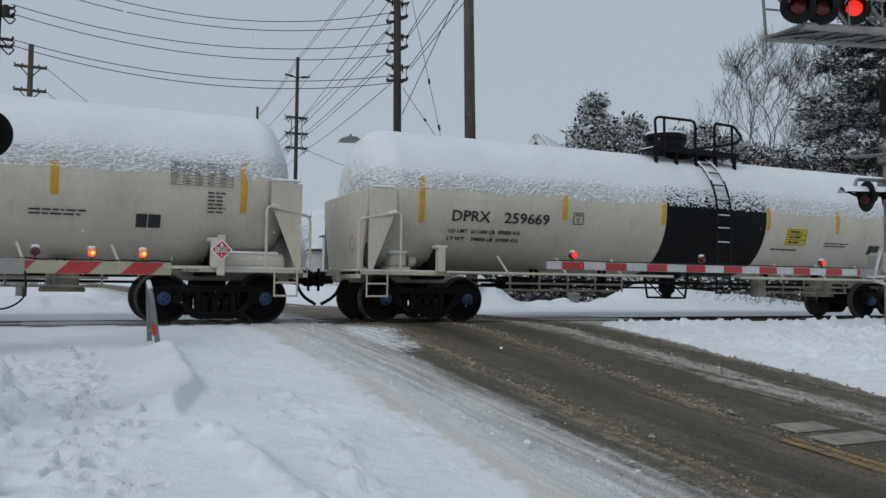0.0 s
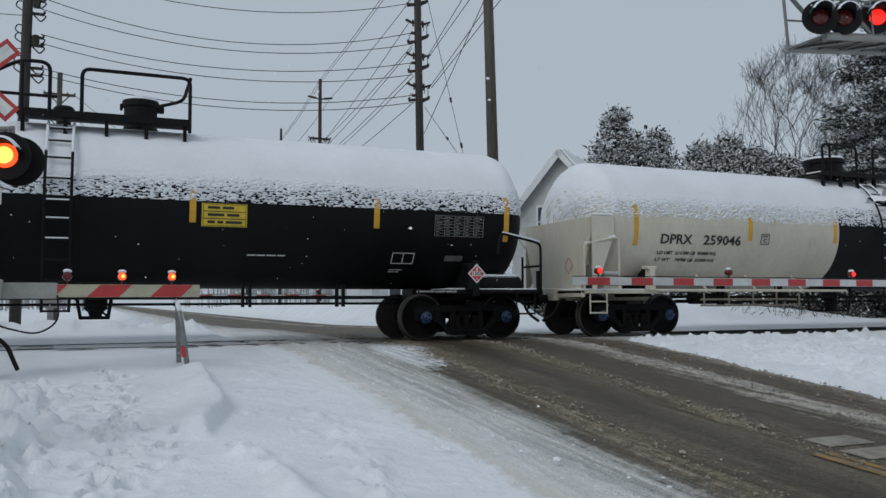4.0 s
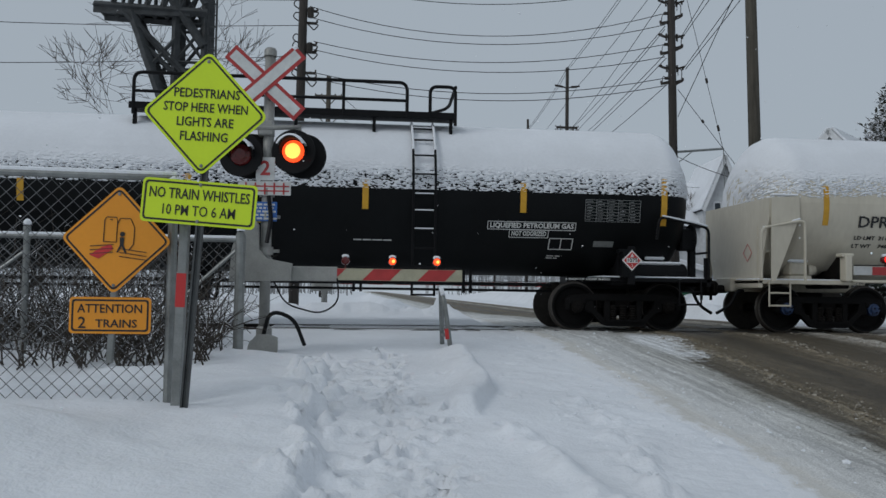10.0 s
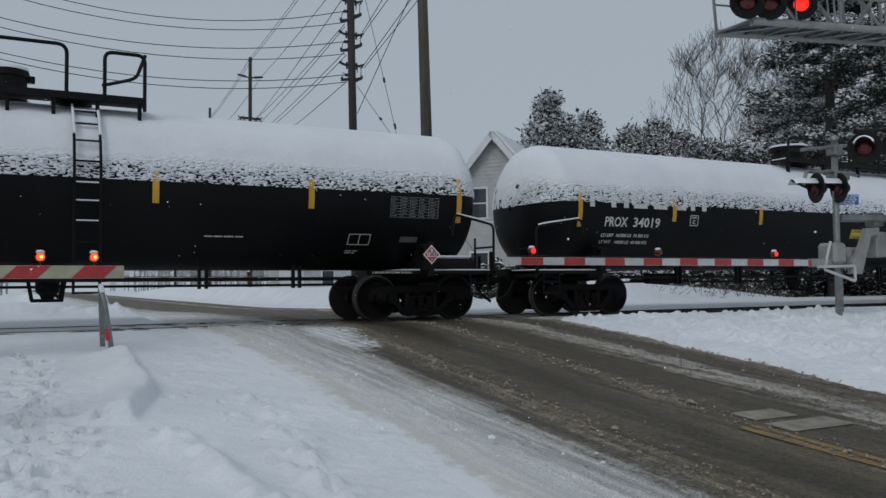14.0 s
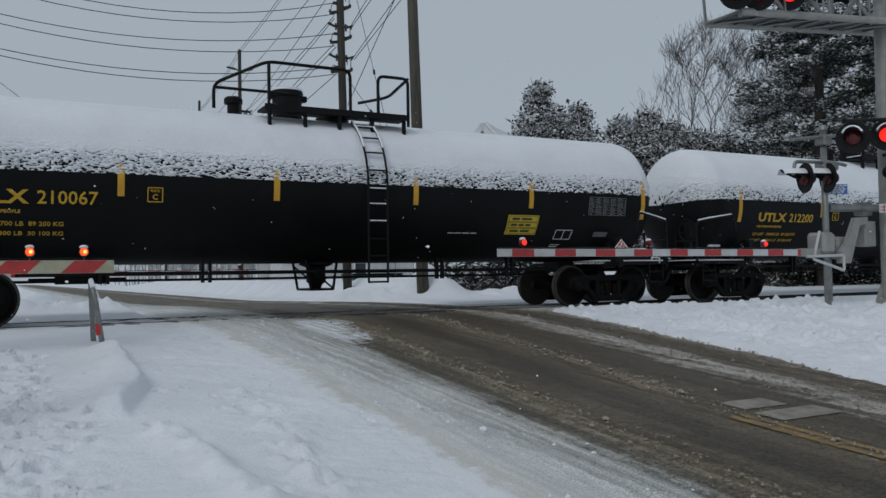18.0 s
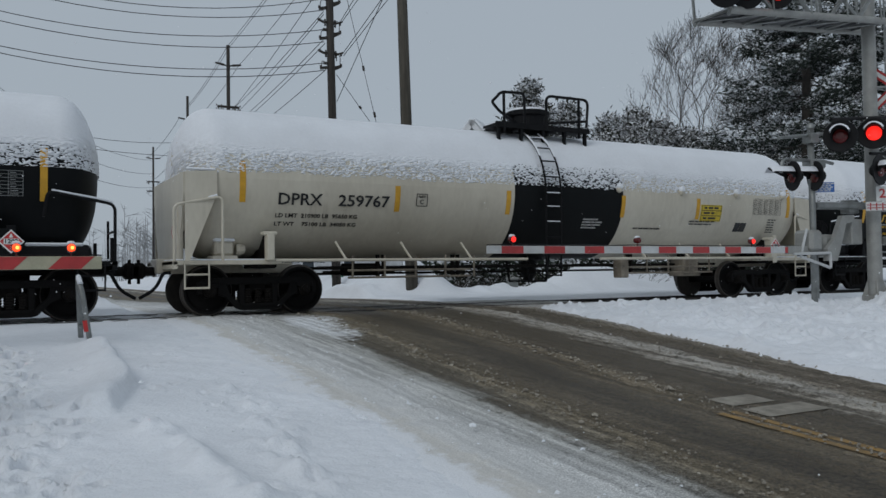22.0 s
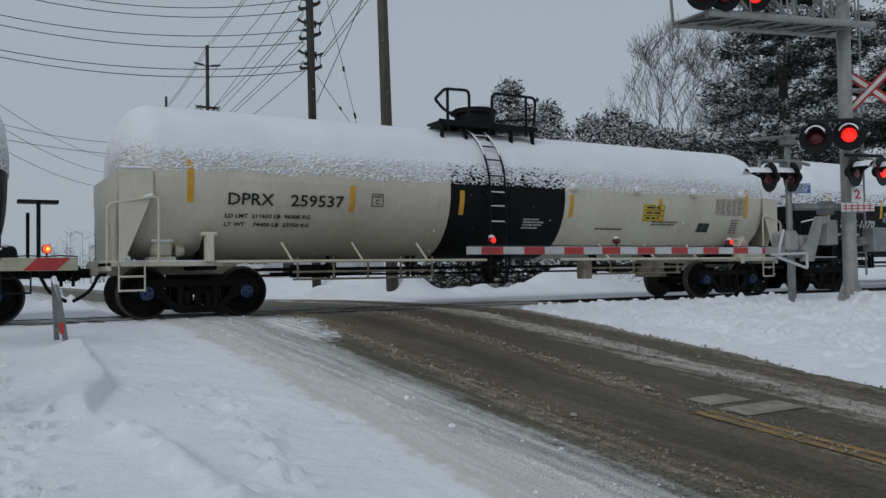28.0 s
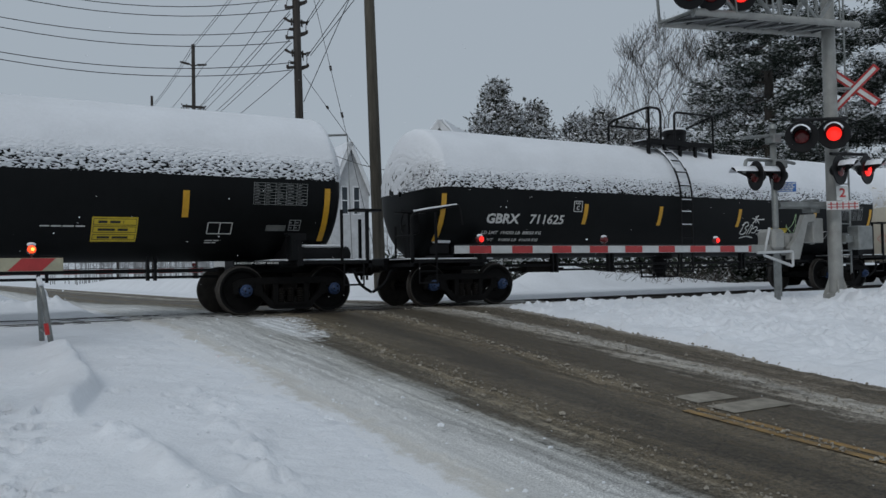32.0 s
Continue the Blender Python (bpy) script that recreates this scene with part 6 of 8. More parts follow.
# Far woods: thin bare stems in rows, paled to a painted haze.
fw = tagged(new("far_woods"), "distant bare trees, pale grey with painted-in haze", "woods", kind="stuff")
segs = []
rr = random.Random(77)
# Haze over the distance is put into this light grey.
FAR = mat("hazed_distant_wood", (0.26, 0.265, 0.27), 0.95, var=0.15, scale=0.4)
for k in range(900):
    y = rr.uniform(95, 190)
    x = rr.uniform(-70, 150)
    if -3 < x < 14:
        x += 24 if rr.random() < 0.5 else -22
    h = rr.uniform(6, 12.5)
    p = Vector((x, y, -0.5))
    segs.append((p, p + Vector((rr.gauss(0, 0.3), 0, h)), 0.12, 0.03))
    for j in range(9):
        q = p + Vector((0, 0, h * rr.uniform(0.25, 0.95)))
        d = Vector((rr.gauss(0, 1), rr.gauss(0, 0.6), rr.uniform(0.2, 1.3)))
        segs.append((q, q + d * h * 0.14, 0.05, 0.02))
        segs.append((q + d * h * 0.07, q + d * h * 0.07 + Vector((rr.gauss(0, 1), 0, rr.uniform(0, 1))) * h * 0.1, 0.035, 0.015))
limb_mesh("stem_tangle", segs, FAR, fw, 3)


# ---- houses ----
SIDING = mat("pale_clapboard", (0.50, 0.51, 0.50), 0.7, var=0.1, scale=2)
SIDING2 = mat("grey_white_clapboard", (0.56, 0.57, 0.58), 0.7, var=0.1, scale=2)
TRIM = mat("white_trim", (0.70, 0.71, 0.72), 0.6, var=0.06, scale=4)
SHINGLE = mat("dark_shingle_edge", (0.05, 0.05, 0.055), 0.85, var=0.2)
GLASS = mat("window_glass", (0.05, 0.06, 0.07), 0.08, var=0.1)
CHIMNEY = mat("dark_chimney_metal", (0.03, 0.03, 0.033), 0.6, var=0.1)


def house(x, y, rz, w, depth, eave, ridge, siding, label, windows, z0=-0.3):
    """A gabled house, its gable on the local -y side."""
    e = tagged(new("house"), label, "house", "houses along the far road")
    e.matrix_basis = pose(x, y, z0, 0, 0, rz)
    bm = bmesh.new()
    slab(bm, [(-w / 2, 0), (w / 2, 0), (w / 2, eave), (0, ridge), (-w / 2, eave)], 0, depth)
    bmesh.ops.recalc_face_normals(bm, faces=bm.faces)
    wall = part("wall", bm, siding, e)
    for i in range(int(ridge / 0.17)):
        z = 0.12 + 0.17 * i
        half = w / 2 if z < eave else w / 2 * (ridge - z) / (ridge - eave)
        if half < 0.15:
            break
        bm = bmesh.new()
        slab(bm, [(-half, z), (half, z), (half - 0.02, z + 0.15), (-half + 0.02, z + 0.15)], -0.022, 0.0)
        bmesh.ops.recalc_face_normals(bm, faces=bm.faces)
        part("board", bm, siding, wall)
    slope = math.atan2(ridge - eave, w / 2)
    run = math.hypot(ridge - eave, w / 2) + 0.45
    for s in (-1, 1):
        m = Matrix.Translation((0, 0, ridge + 0.06)) @ Matrix.Rotation(s * slope, 4, "Y")
        bm = bmesh.new()
        box(bm, 0, -0.4, -0.10, s * run, depth + 0.4, 0.02, m)
        r = part("roof", bm, SHINGLE, e)
        bm = bmesh.new()
        box(bm, 0.0, -0.36, 0.02, s * (run - 0.03), depth + 0.36, 0.15, m, 0.04)
        part("snow_layer", bm, SNOW, r)
        bm = bmesh.new()
        box(bm, 0, -0.43, -0.22, s * run, -0.38, 0.03, m)
        part("barge_board", bm, TRIM, r)
    for wx, wz, ww, wh in windows:
        bm = bmesh.new()
        for a, b, c, d in ((-ww / 2 - 0.09, -ww / 2, 0, wh), (ww / 2, ww / 2 + 0.09, 0, wh), (-ww / 2 - 0.09, ww / 2 + 0.09, wh, wh + 0.11), (-ww / 2 - 0.13, ww / 2 + 0.13, -0.09, 0)):
            box(bm, wx + a, -0.07, wz + c, wx + b, 0.02, wz + d)
        box(bm, wx - ww / 2, -0.05, wz + wh * 0.48, wx + ww / 2, 0.0, wz + wh * 0.52)
        f = part("window", bm, TRIM, e, "white framed sash window")
        bm = bmesh.new()
        box(bm, wx - ww / 2, -0.032, wz, wx + ww / 2, -0.028, wz + wh)
        part("pane", bm, GLASS, f)
    return e


h1 = house(16.4, 15.5, -48, 4.6, 8.0, 5.3, 8.05, SIDING, "pale clapboard house with steep snowy gable roof", ((-0.75, 4.3, 0.7, 1.3), (-0.75, 1.2, 0.8, 1.5), (1.2, 1.2, 0.8, 1.5)), -0.6)
bm = bmesh.new()
lathe(bm, [(0.22, 0.0), (0.22, 0.35), (0.30, 0.36), (0.30, 0.5), (0.08, 0.55), (0.08, 0.7), (0, 0.7)], 12, pose(1.3, 5.5, 6.9))
part("chimney", bm, CHIMNEY, h1)
h2 = house(18.2, 42.0, -4, 4.2, 8, 5.2, 9.2, SIDING2, "narrow white house with a steep snowy gable", ((-0.75, 4.2, 0.7, 1.9), (0.75, 4.2, 0.7, 1.9)))
h3 = house(18.4, 38.6, -4, 6.6, 3.4, 2.5, 3.4, SIDING2, "low white porch with snow on its roof", ((-1.6, 1.0, 0.8, 1.0), (1.4, 1.0, 0.8, 1.0)))
h5 = house(23.2, 46.0, 88, 8.0, 3.4, 6.1, 9.6, SIDING2, "white house with a broad snowy roof beside the road", ())
h6 = house(23.6, 41.0, -6, 3.0, 6.0, 7.4, 11.0, SIDING2, "tall narrow white gable with two sash windows", ((-0.45, 5.6, 0.42, 2.0), (0.5, 5.6, 0.42, 2.0)))
h4 = house(27.0, 52.0, 70, 9.0, 10, 4.0, 7.4, SIDING, "low pale house with a snowy roof", ((-2, 1.2, 1.0, 1.3), (2, 1.2, 1.0, 1.3)))

# Yard things beyond the track.
GREEN = mat("green_bin_paint", (0.02, 0.11, 0.06), 0.5, var=0.15, scale=3)
bn = tagged(new("waste_bin"), "green metal waste container standing in snow", "waste container")
bn.location = (10.4, 14.6, -0.35)
bm = bmesh.new()
slab(bm, [(-0.95, 0.15), (0.95, 0.15), (1.05, 1.15), (-1.05, 1.15)], -0.6, 0.6)
for x in (-0.6, 0, 0.6):
    box(bm, x - 0.04, -0.65, 0.15, x + 0.04, -0.58, 1.15)
bmesh.ops.recalc_face_normals(bm, faces=bm.faces)
part("body", bm, GREEN, bn)
bm = bmesh.new()
box(bm, -1.08, -0.66, 1.15, 1.08, 0.66, 1.22, bevel=0.02)
part("lid", bm, BLACK_METAL, bn)
pd = tagged(new("pedestal_box"), "small grey cable pedestal beside the track", "pedestal box")
pd.location = (12.9, 7.4, -0.15)
bm = bmesh.new()
box(bm, -0.16, -0.13, -0.1, 0.16, 0.13, 0.62, bevel=0.02)
part("body", bm, GALV, pd)
bm = bmesh.new()
box(bm, -0.18, -0.15, 0.62, 0.18, 0.15, 0.68, bevel=0.02)
part("cap", bm, GREY_PAINT, pd)
bm = bmesh.new()
rod(bm, (0, 0, 0.6), (0, 0, 1.1), 0.02, n=6)
part("marker_rod", bm, GALV, pd)


# ---- tank cars ----
TANK_R, TANK_Z = 1.45, 2.48
KT = (0, 6, 10, 14, 18, 22, 26, 30, 32)
KV = (5.60, 5.63, 5.65, 5.68, 5.74, 5.84, 5.92, 5.98, 5.99)


def travelled(t):
    """Metres that the train has rolled since the start."""
    s = 0.0
    for (a, va), (b, vb) in zip(zip(KT, KV), zip(KT[1:], KV[1:])):
        d = min(max(t - a, 0), b - a)
        s += d * (va + (vb - va) * d / (b - a) / 2)
    return s


def profile(half, head, step):
    """Along the tank: x, radius, and the outward normal's axial and radial share."""
    k = 14 if step > 0.5 else 46
    a = np.linspace(0.02, math.pi / 2, k)
    left = [(-half - head * math.cos(q), TANK_R * math.sin(q) ** 0.8, -math.cos(q) / head, math.sin(q) / TANK_R) for q in a]
    mid = [(x, TANK_R, 0.0, 1.0) for x in np.linspace(-half, half, max(2, int(2 * half / step)))[1:-1]]
    right = [(-x, r, -nx, nr) for x, r, nx, nr in left[::-1]]
    p = np.array(left + mid + right)
    n = np.hypot(p[:, 2], p[:, 3])
    p[:, 2] /= n
    p[:, 3] /= n
    return p


def tank_shell(name, half, head, material, parent):
    p = profile(half, head, 1.2)
    th = np.linspace(0, math.tau, 65)
    P = np.stack([np.repeat(p[:, 0:1], 65, 1), -p[:, 1:2] * np.cos(th), TANK_Z + p[:, 1:2] * np.sin(th)], -1)
    return grid_mesh(name, P[:, ::-1], material, parent)


CAPS = {}


def grain(P, cell, seed):
    """Smooth value noise at points in space."""
    q = P / np.array(cell)
    i = np.floor(q).astype(np.int64)
    f = q - i
    f = f * f * (3 - 2 * f)
    out = 0.0
    for c in itertools.product((0, 1), repeat=3):
        k = i + np.array(c)
        h = (k[..., 0] * 73856093 ^ k[..., 1] * 19349663 ^ k[..., 2] * 83492791 ^ seed * 2654435) & 0xFFFFFFFF
        h = (h ^ (h >> 15)) * 2246822519 & 0xFFFFFFFF
        h = (h ^ (h >> 13)) * 3266489917 & 0xFFFFFFFF
        w = np.prod(np.where(np.array(c) == 1, f, 1 - f), axis=-1)
        out = out + w * ((h >> 8) & 0xFFFF) / 65535.0
    return out


def snow_cap(half, head, parent, seed):
    """Snow on the upper half of a tank: smooth on top, crusted into small lumps along its lower edge."""
    key = (round(head, 2), seed)
    if key not in CAPS:
        p = profile(half, head, 0.016)
        th = np.radians(np.concatenate([np.linspace(2, 31, 106), np.linspace(32, 50, 12), np.linspace(54, 178, 12)]))
        n = (len(p), len(th))
        S = np.stack([p[:, 0:1] + 0 * th, -p[:, 1:2] * np.cos(th), p[:, 1:2] * np.sin(th)], -1)
        mixed = 0.56 * grain(S, (0.042, 0.016, 0.016), seed) + 0.12 * grain(S, (0.10, 0.04, 0.04), seed + 1) + 0.32 * grain(S, (0.030, 0.012, 0.012), seed + 5)
        rank = np.empty(mixed.size)
        rank[np.argsort(mixed.ravel())] = np.linspace(0, 1, mixed.size)
        rank = rank.reshape(n)
        wide = lattice(n, (60, 14), seed + 2)
        up = p[:, 3:4] * np.sin(th)
        ang = np.degrees(np.arcsin(np.clip(up, -1, 1))) - 3 * (wide - 0.5) + (0 if seed == 11 else 3.5) + 9 * (1 - p[:, 3:4])
        cover = np.interp(ang, (3.5, 5, 7, 12, 17, 22, 28), (0, 0.38, 0.56, 0.67, 0.77, 0.93, 1.08))
        fade = np.clip(1.0 - (ang - 15) / 13, 0.02, 1)
        b = np.clip((ang - 22) / 26, 0, 1)
        t = np.clip(0.044 * (cover - rank) * fade + 0.001, -0.012, 0.036) + 0.03 * b * b * (3 - 2 * b) * (1 - 0.2 * wide)
        t = np.where(ang < 4, -0.03, t)
        r = p[:, 1:2] + t * p[:, 3:4]
        x = p[:, 0:1] + t * p[:, 2:3]
        P = np.stack([x + 0 * th, -r * np.cos(th), TANK_Z + r * np.sin(th)], -1)
        CAPS[key] = (grid_mesh("snow_cap", P[:, ::-1], CAP_SNOW, parent, label="crusted snow lying on the tank"), half)
        return CAPS[key][0]
    src, h0 = CAPS[key]
    ob = new("snow_cap", src.data)
    ob.parent = parent
    ob.matrix_basis = Matrix.Diagonal(((half + head) / (h0 + head), 1, 1, 1))
    ob["label"] = "crusted snow lying on the tank"
    return ob


def patch(name, x0, x1, z0, z1, material, parent, out=0.005, label="", n=6):
    """A thin plate that follows the near side of the tank."""
    a0, a1 = [math.asin(max(-1, min(1, (z - TANK_Z) / TANK_R))) for z in (z0, z1)]
    th = np.linspace(a0, a1, n)
    xs = np.linspace(x0, x1, 2)
    rows = []
    for r in (TANK_R - 0.01, TANK_R + out):
        rows.append(np.stack([np.repeat(xs[:, None], n, 1), np.repeat(-r * np.cos(th)[None], 2, 0), np.repeat(TANK_Z + r * np.sin(th)[None], 2, 0)], -1))
    bm = bmesh.new()
    V = [[[bm.verts.new(rows[k][i, j]) for j in range(n)] for i in range(2)] for k in range(2)]
    for j in range(n - 1):
        bm.faces.new((V[1][0][j], V[1][1][j], V[1][1][j + 1], V[1][0][j + 1]))
    for i in range(2):
        for j in range(n - 1):
            bm.faces.new((V[0][i][j], V[1][i][j], V[1][i][j + 1], V[0][i][j + 1]))
    for j in (0, n - 1):
        bm.faces.new((V[0][0][j], V[0][1][j], V[1][1][j], V[1][0][j]))
    return part(name, bm, material, parent, label)


def on_tank(x, z, out=0.006):
    a = math.asin((z - TANK_Z) / TANK_R)
    r = TANK_R + out
    return pose(x, -r * math.cos(a), TANK_Z + r * math.sin(a), 90 - math.degrees(a), 0, 0)


def frame_lines(name, x0, x1, z0, z1, w, material, parent, rows=0, cols=0):
    """A ruled box or table, stencilled on the tank."""
    bm = bmesh.new()
    cx, cz = (x0 + x1) / 2, (z0 + z1) / 2
    W, H = x1 - x0, z1 - z0
    for k in range(rows + 2):
        y = -H / 2 + H * k / (rows + 1)
        box(bm, -W / 2, y - w / 2, 0, W / 2, y + w / 2, 0.003)
    for k in range(cols + 2):
        x = -W / 2 + W * k / (cols + 1)
        box(bm, x - w / 2, -H / 2, 0.0005, x + w / 2, H / 2, 0.0035)
    if rows:
        rnd = random.Random(int(abs(x0) * 100))
        for k in range(rows + 1):
            y = -H / 2 + H * (k + 0.5) / (rows + 1)
            for c in range(cols + 1):
                xa = -W / 2 + W * (c + 0.12) / (cols + 1)
                box(bm, xa, y - H / (rows + 1) * 0.10, 0, xa + W / (cols + 1) * rnd.uniform(0.25, 0.6), y + H / (rows + 1) * 0.08, 0.003)
    return part(name, bm, material, parent, m=on_tank(cx, cz, 0.012))


def small_print(name, x0, z0, lines, length, h, material, parent, seed):
    """Lines of print too small to read, as bars."""
    rnd = random.Random(seed)
    bm = bmesh.new()
    for k in range(lines):
        x = 0.0
        end = length * rnd.uniform(0.7, 1)
        while x < end:
            w = rnd.uniform(1.2, 4.5) * h
            box(bm, x, -k * h * 1.6, 0, min(x + w, end), -k * h * 1.6 + h * 0.62, 0.003)
            x += w + h * 0.6
    return part(name, bm, material, parent, m=on_tank(x0, z0, 0.012))


WHEELSETS = []
TRUCK = {}


def wheel_mesh():
    me_mats = [IRON, WHEEL, BLUE_CAP]
    bm = bmesh.new()
    for s in (-1, 1):
        turn = Matrix.Rotation(radians(90), 4, "X") if s < 0 else Matrix.Rotation(radians(-90), 4, "X")
        n0 = len(bm.faces)
        lathe(bm, [(0.0, 0.80), (0.13, 0.80), (0.14, 0.72), (0.34, 0.735), (0.375, 0.775), (0.385, 0.785), (0.434, 0.79)], 32, turn)
        bm.faces.ensure_lookup_table()
        n1 = len(bm.faces)
        lathe(bm, [(0.434, 0.79), (0.454, 0.784), (0.457, 0.70), (0.478, 0.685), (0.478, 0.665), (0.44, 0.655), (0.14, 0.66), (0.09, 0.62)], 32, turn)
        bm.faces.ensure_lookup_table()
        for f in bm.faces[n1:]:
            f.material_index = 1
        n2 = len(bm.faces)
        lathe(bm, [(0.0, 1.135), (0.06, 1.13), (0.085, 1.11), (0.085, 1.06), (0.12, 1.05), (0.12, 0.95), (0.08, 0.94), (0.08, 0.79)], 14, turn)
        bm.faces.ensure_lookup_table()
        for f in bm.faces[n2:]:
            f.material_index = 2
        for k in range(3):
            a = k * math.tau / 3
            rod(bm, (0.05 * math.cos(a), s * 1.13, 0.05 * math.sin(a)), (0.05 * math.cos(a), s * 1.15, 0.05 * math.sin(a)), 0.017, n=6)
    rod(bm, (0, -0.7, 0), (0, 0.7, 0), 0.085, n=12)
    me = bpy.data.meshes.new("wheelset")
    bm.normal_update()
    bm.to_mesh(me)
    bm.free()
    for q in me_mats:
        me.materials.append(q)
    return me


def truck(parent, x, blue):
    """A three-piece freight truck: two cast side frames, bolster, springs and two wheelsets."""
    if "wheel" not in TRUCK:
        TRUCK["wheel"] = wheel_mesh()
        plain = TRUCK["wheel"].copy()
        plain.materials[2] = GRIME
        TRUCK["wheel_plain"] = plain
    bm = bmesh.new()
    box(bm, -0.17, -0.95, 0.42, 0.17, 0.95, 0.66, bevel=0.03)
    box(bm, -0.32, -0.25, 0.62, 0.32, 0.25, 0.86, bevel=0.03)
    for dx in (-0.42, 0.42):
        rod(bm, (dx, -0.7, 0.36), (dx, 0.7, 0.36), 0.05, n=6)
        for sy in (-0.68, 0.68):
            box(bm, dx - 0.05, sy - 0.1, 0.25, dx + 0.05, sy + 0.1, 0.6)
    t = part("truck", bm, GRIME, parent, m=pose(x, 0, 0))
    for sy in (-1, 1):
        y0, y1 = sy * 0.90, sy * 1.03
        bm = bmesh.new()
        out = [(-1.12, 0.40), (-1.12, 0.60), (-1.02, 0.665), (-0.62, 0.70), (0.62, 0.70), (1.02, 0.665), (1.12, 0.60), (1.12, 0.40), (1.04, 0.40), (1.03, 0.55), (0.75, 0.55), (0.72, 0.40), (0.60, 0.36), (0.40, 0.15), (0.30, 0.11),
               (-0.30, 0.11), (-0.40, 0.15), (-0.60, 0.36), (-0.72, 0.40), (-0.75, 0.55), (-1.03, 0.55), (-1.04, 0.40)]
        # The frame is cut open beside the bolster, so it is made of its bars.
        slab(bm, [(-1.12, 0.40), (-1.12, 0.60), (-1.02, 0.665), (-0.62, 0.70), (0.62, 0.70), (1.02, 0.665), (1.12, 0.60), (1.12, 0.40), (1.04, 0.40), (1.03, 0.57), (-1.03, 0.57), (-1.04, 0.40)], y0, y1)
        slab(bm, [(-0.75, 0.38), (-0.75, 0.58), (-0.60, 0.58), (-0.56, 0.42), (-0.33, 0.20), (0.33, 0.20), (0.56, 0.42), (0.60, 0.58), (0.75, 0.58), (0.75, 0.38), (0.62, 0.34), (0.40, 0.12), (0.30, 0.09), (-0.30, 0.09), (-0.40, 0.12), (-0.62, 0.34)], y0, y1)
        for dx in (-0.31, 0.31):
            box(bm, dx - 0.055, y0, 0.18, dx + 0.055, y1, 0.6, bevel=0.015)
        box(bm, -0.33, y0 - sy * 0.03, 0.17, 0.33, y1 + sy * 0.03, 0.22)
        for dx in (-0.889, 0.889):
            box(bm, dx - 0.17, y0, 0.50, dx + 0.17, y1 + sy * 0.02, 0.61, bevel=0.02)
        bmesh.ops.remove_doubles(bm, verts=bm.verts, dist=1e-5)
        bmesh.ops.recalc_face_normals(bm, faces=bm.faces)
        part("side_frame", bm, IRON, t)
        for dx in (-0.19, 0.0, 0.19):
            bm = bmesh.new()
            prof = [(0.0, 0.22)] + [(0.078 if k % 2 else 0.06, 0.22 + k * 0.022) for k in range(13)] + [(0.0, 0.50)]
            lathe(bm, prof, 10)
            part("spring", bm, GRIME, t, m=pose(dx, sy * 0.98, 0))
    for dx in (-0.889, 0.889):
        w = new("wheelset", TRUCK["wheel" if blue else "wheel_plain"])
        w.parent = t
        w.location = (dx, 0, 0.457)
        w["label"] = "steel wheelset with blue bearing caps" if blue else "steel wheelset with greasy bearing caps"
        WHEELSETS.append((w, dx))
    return t


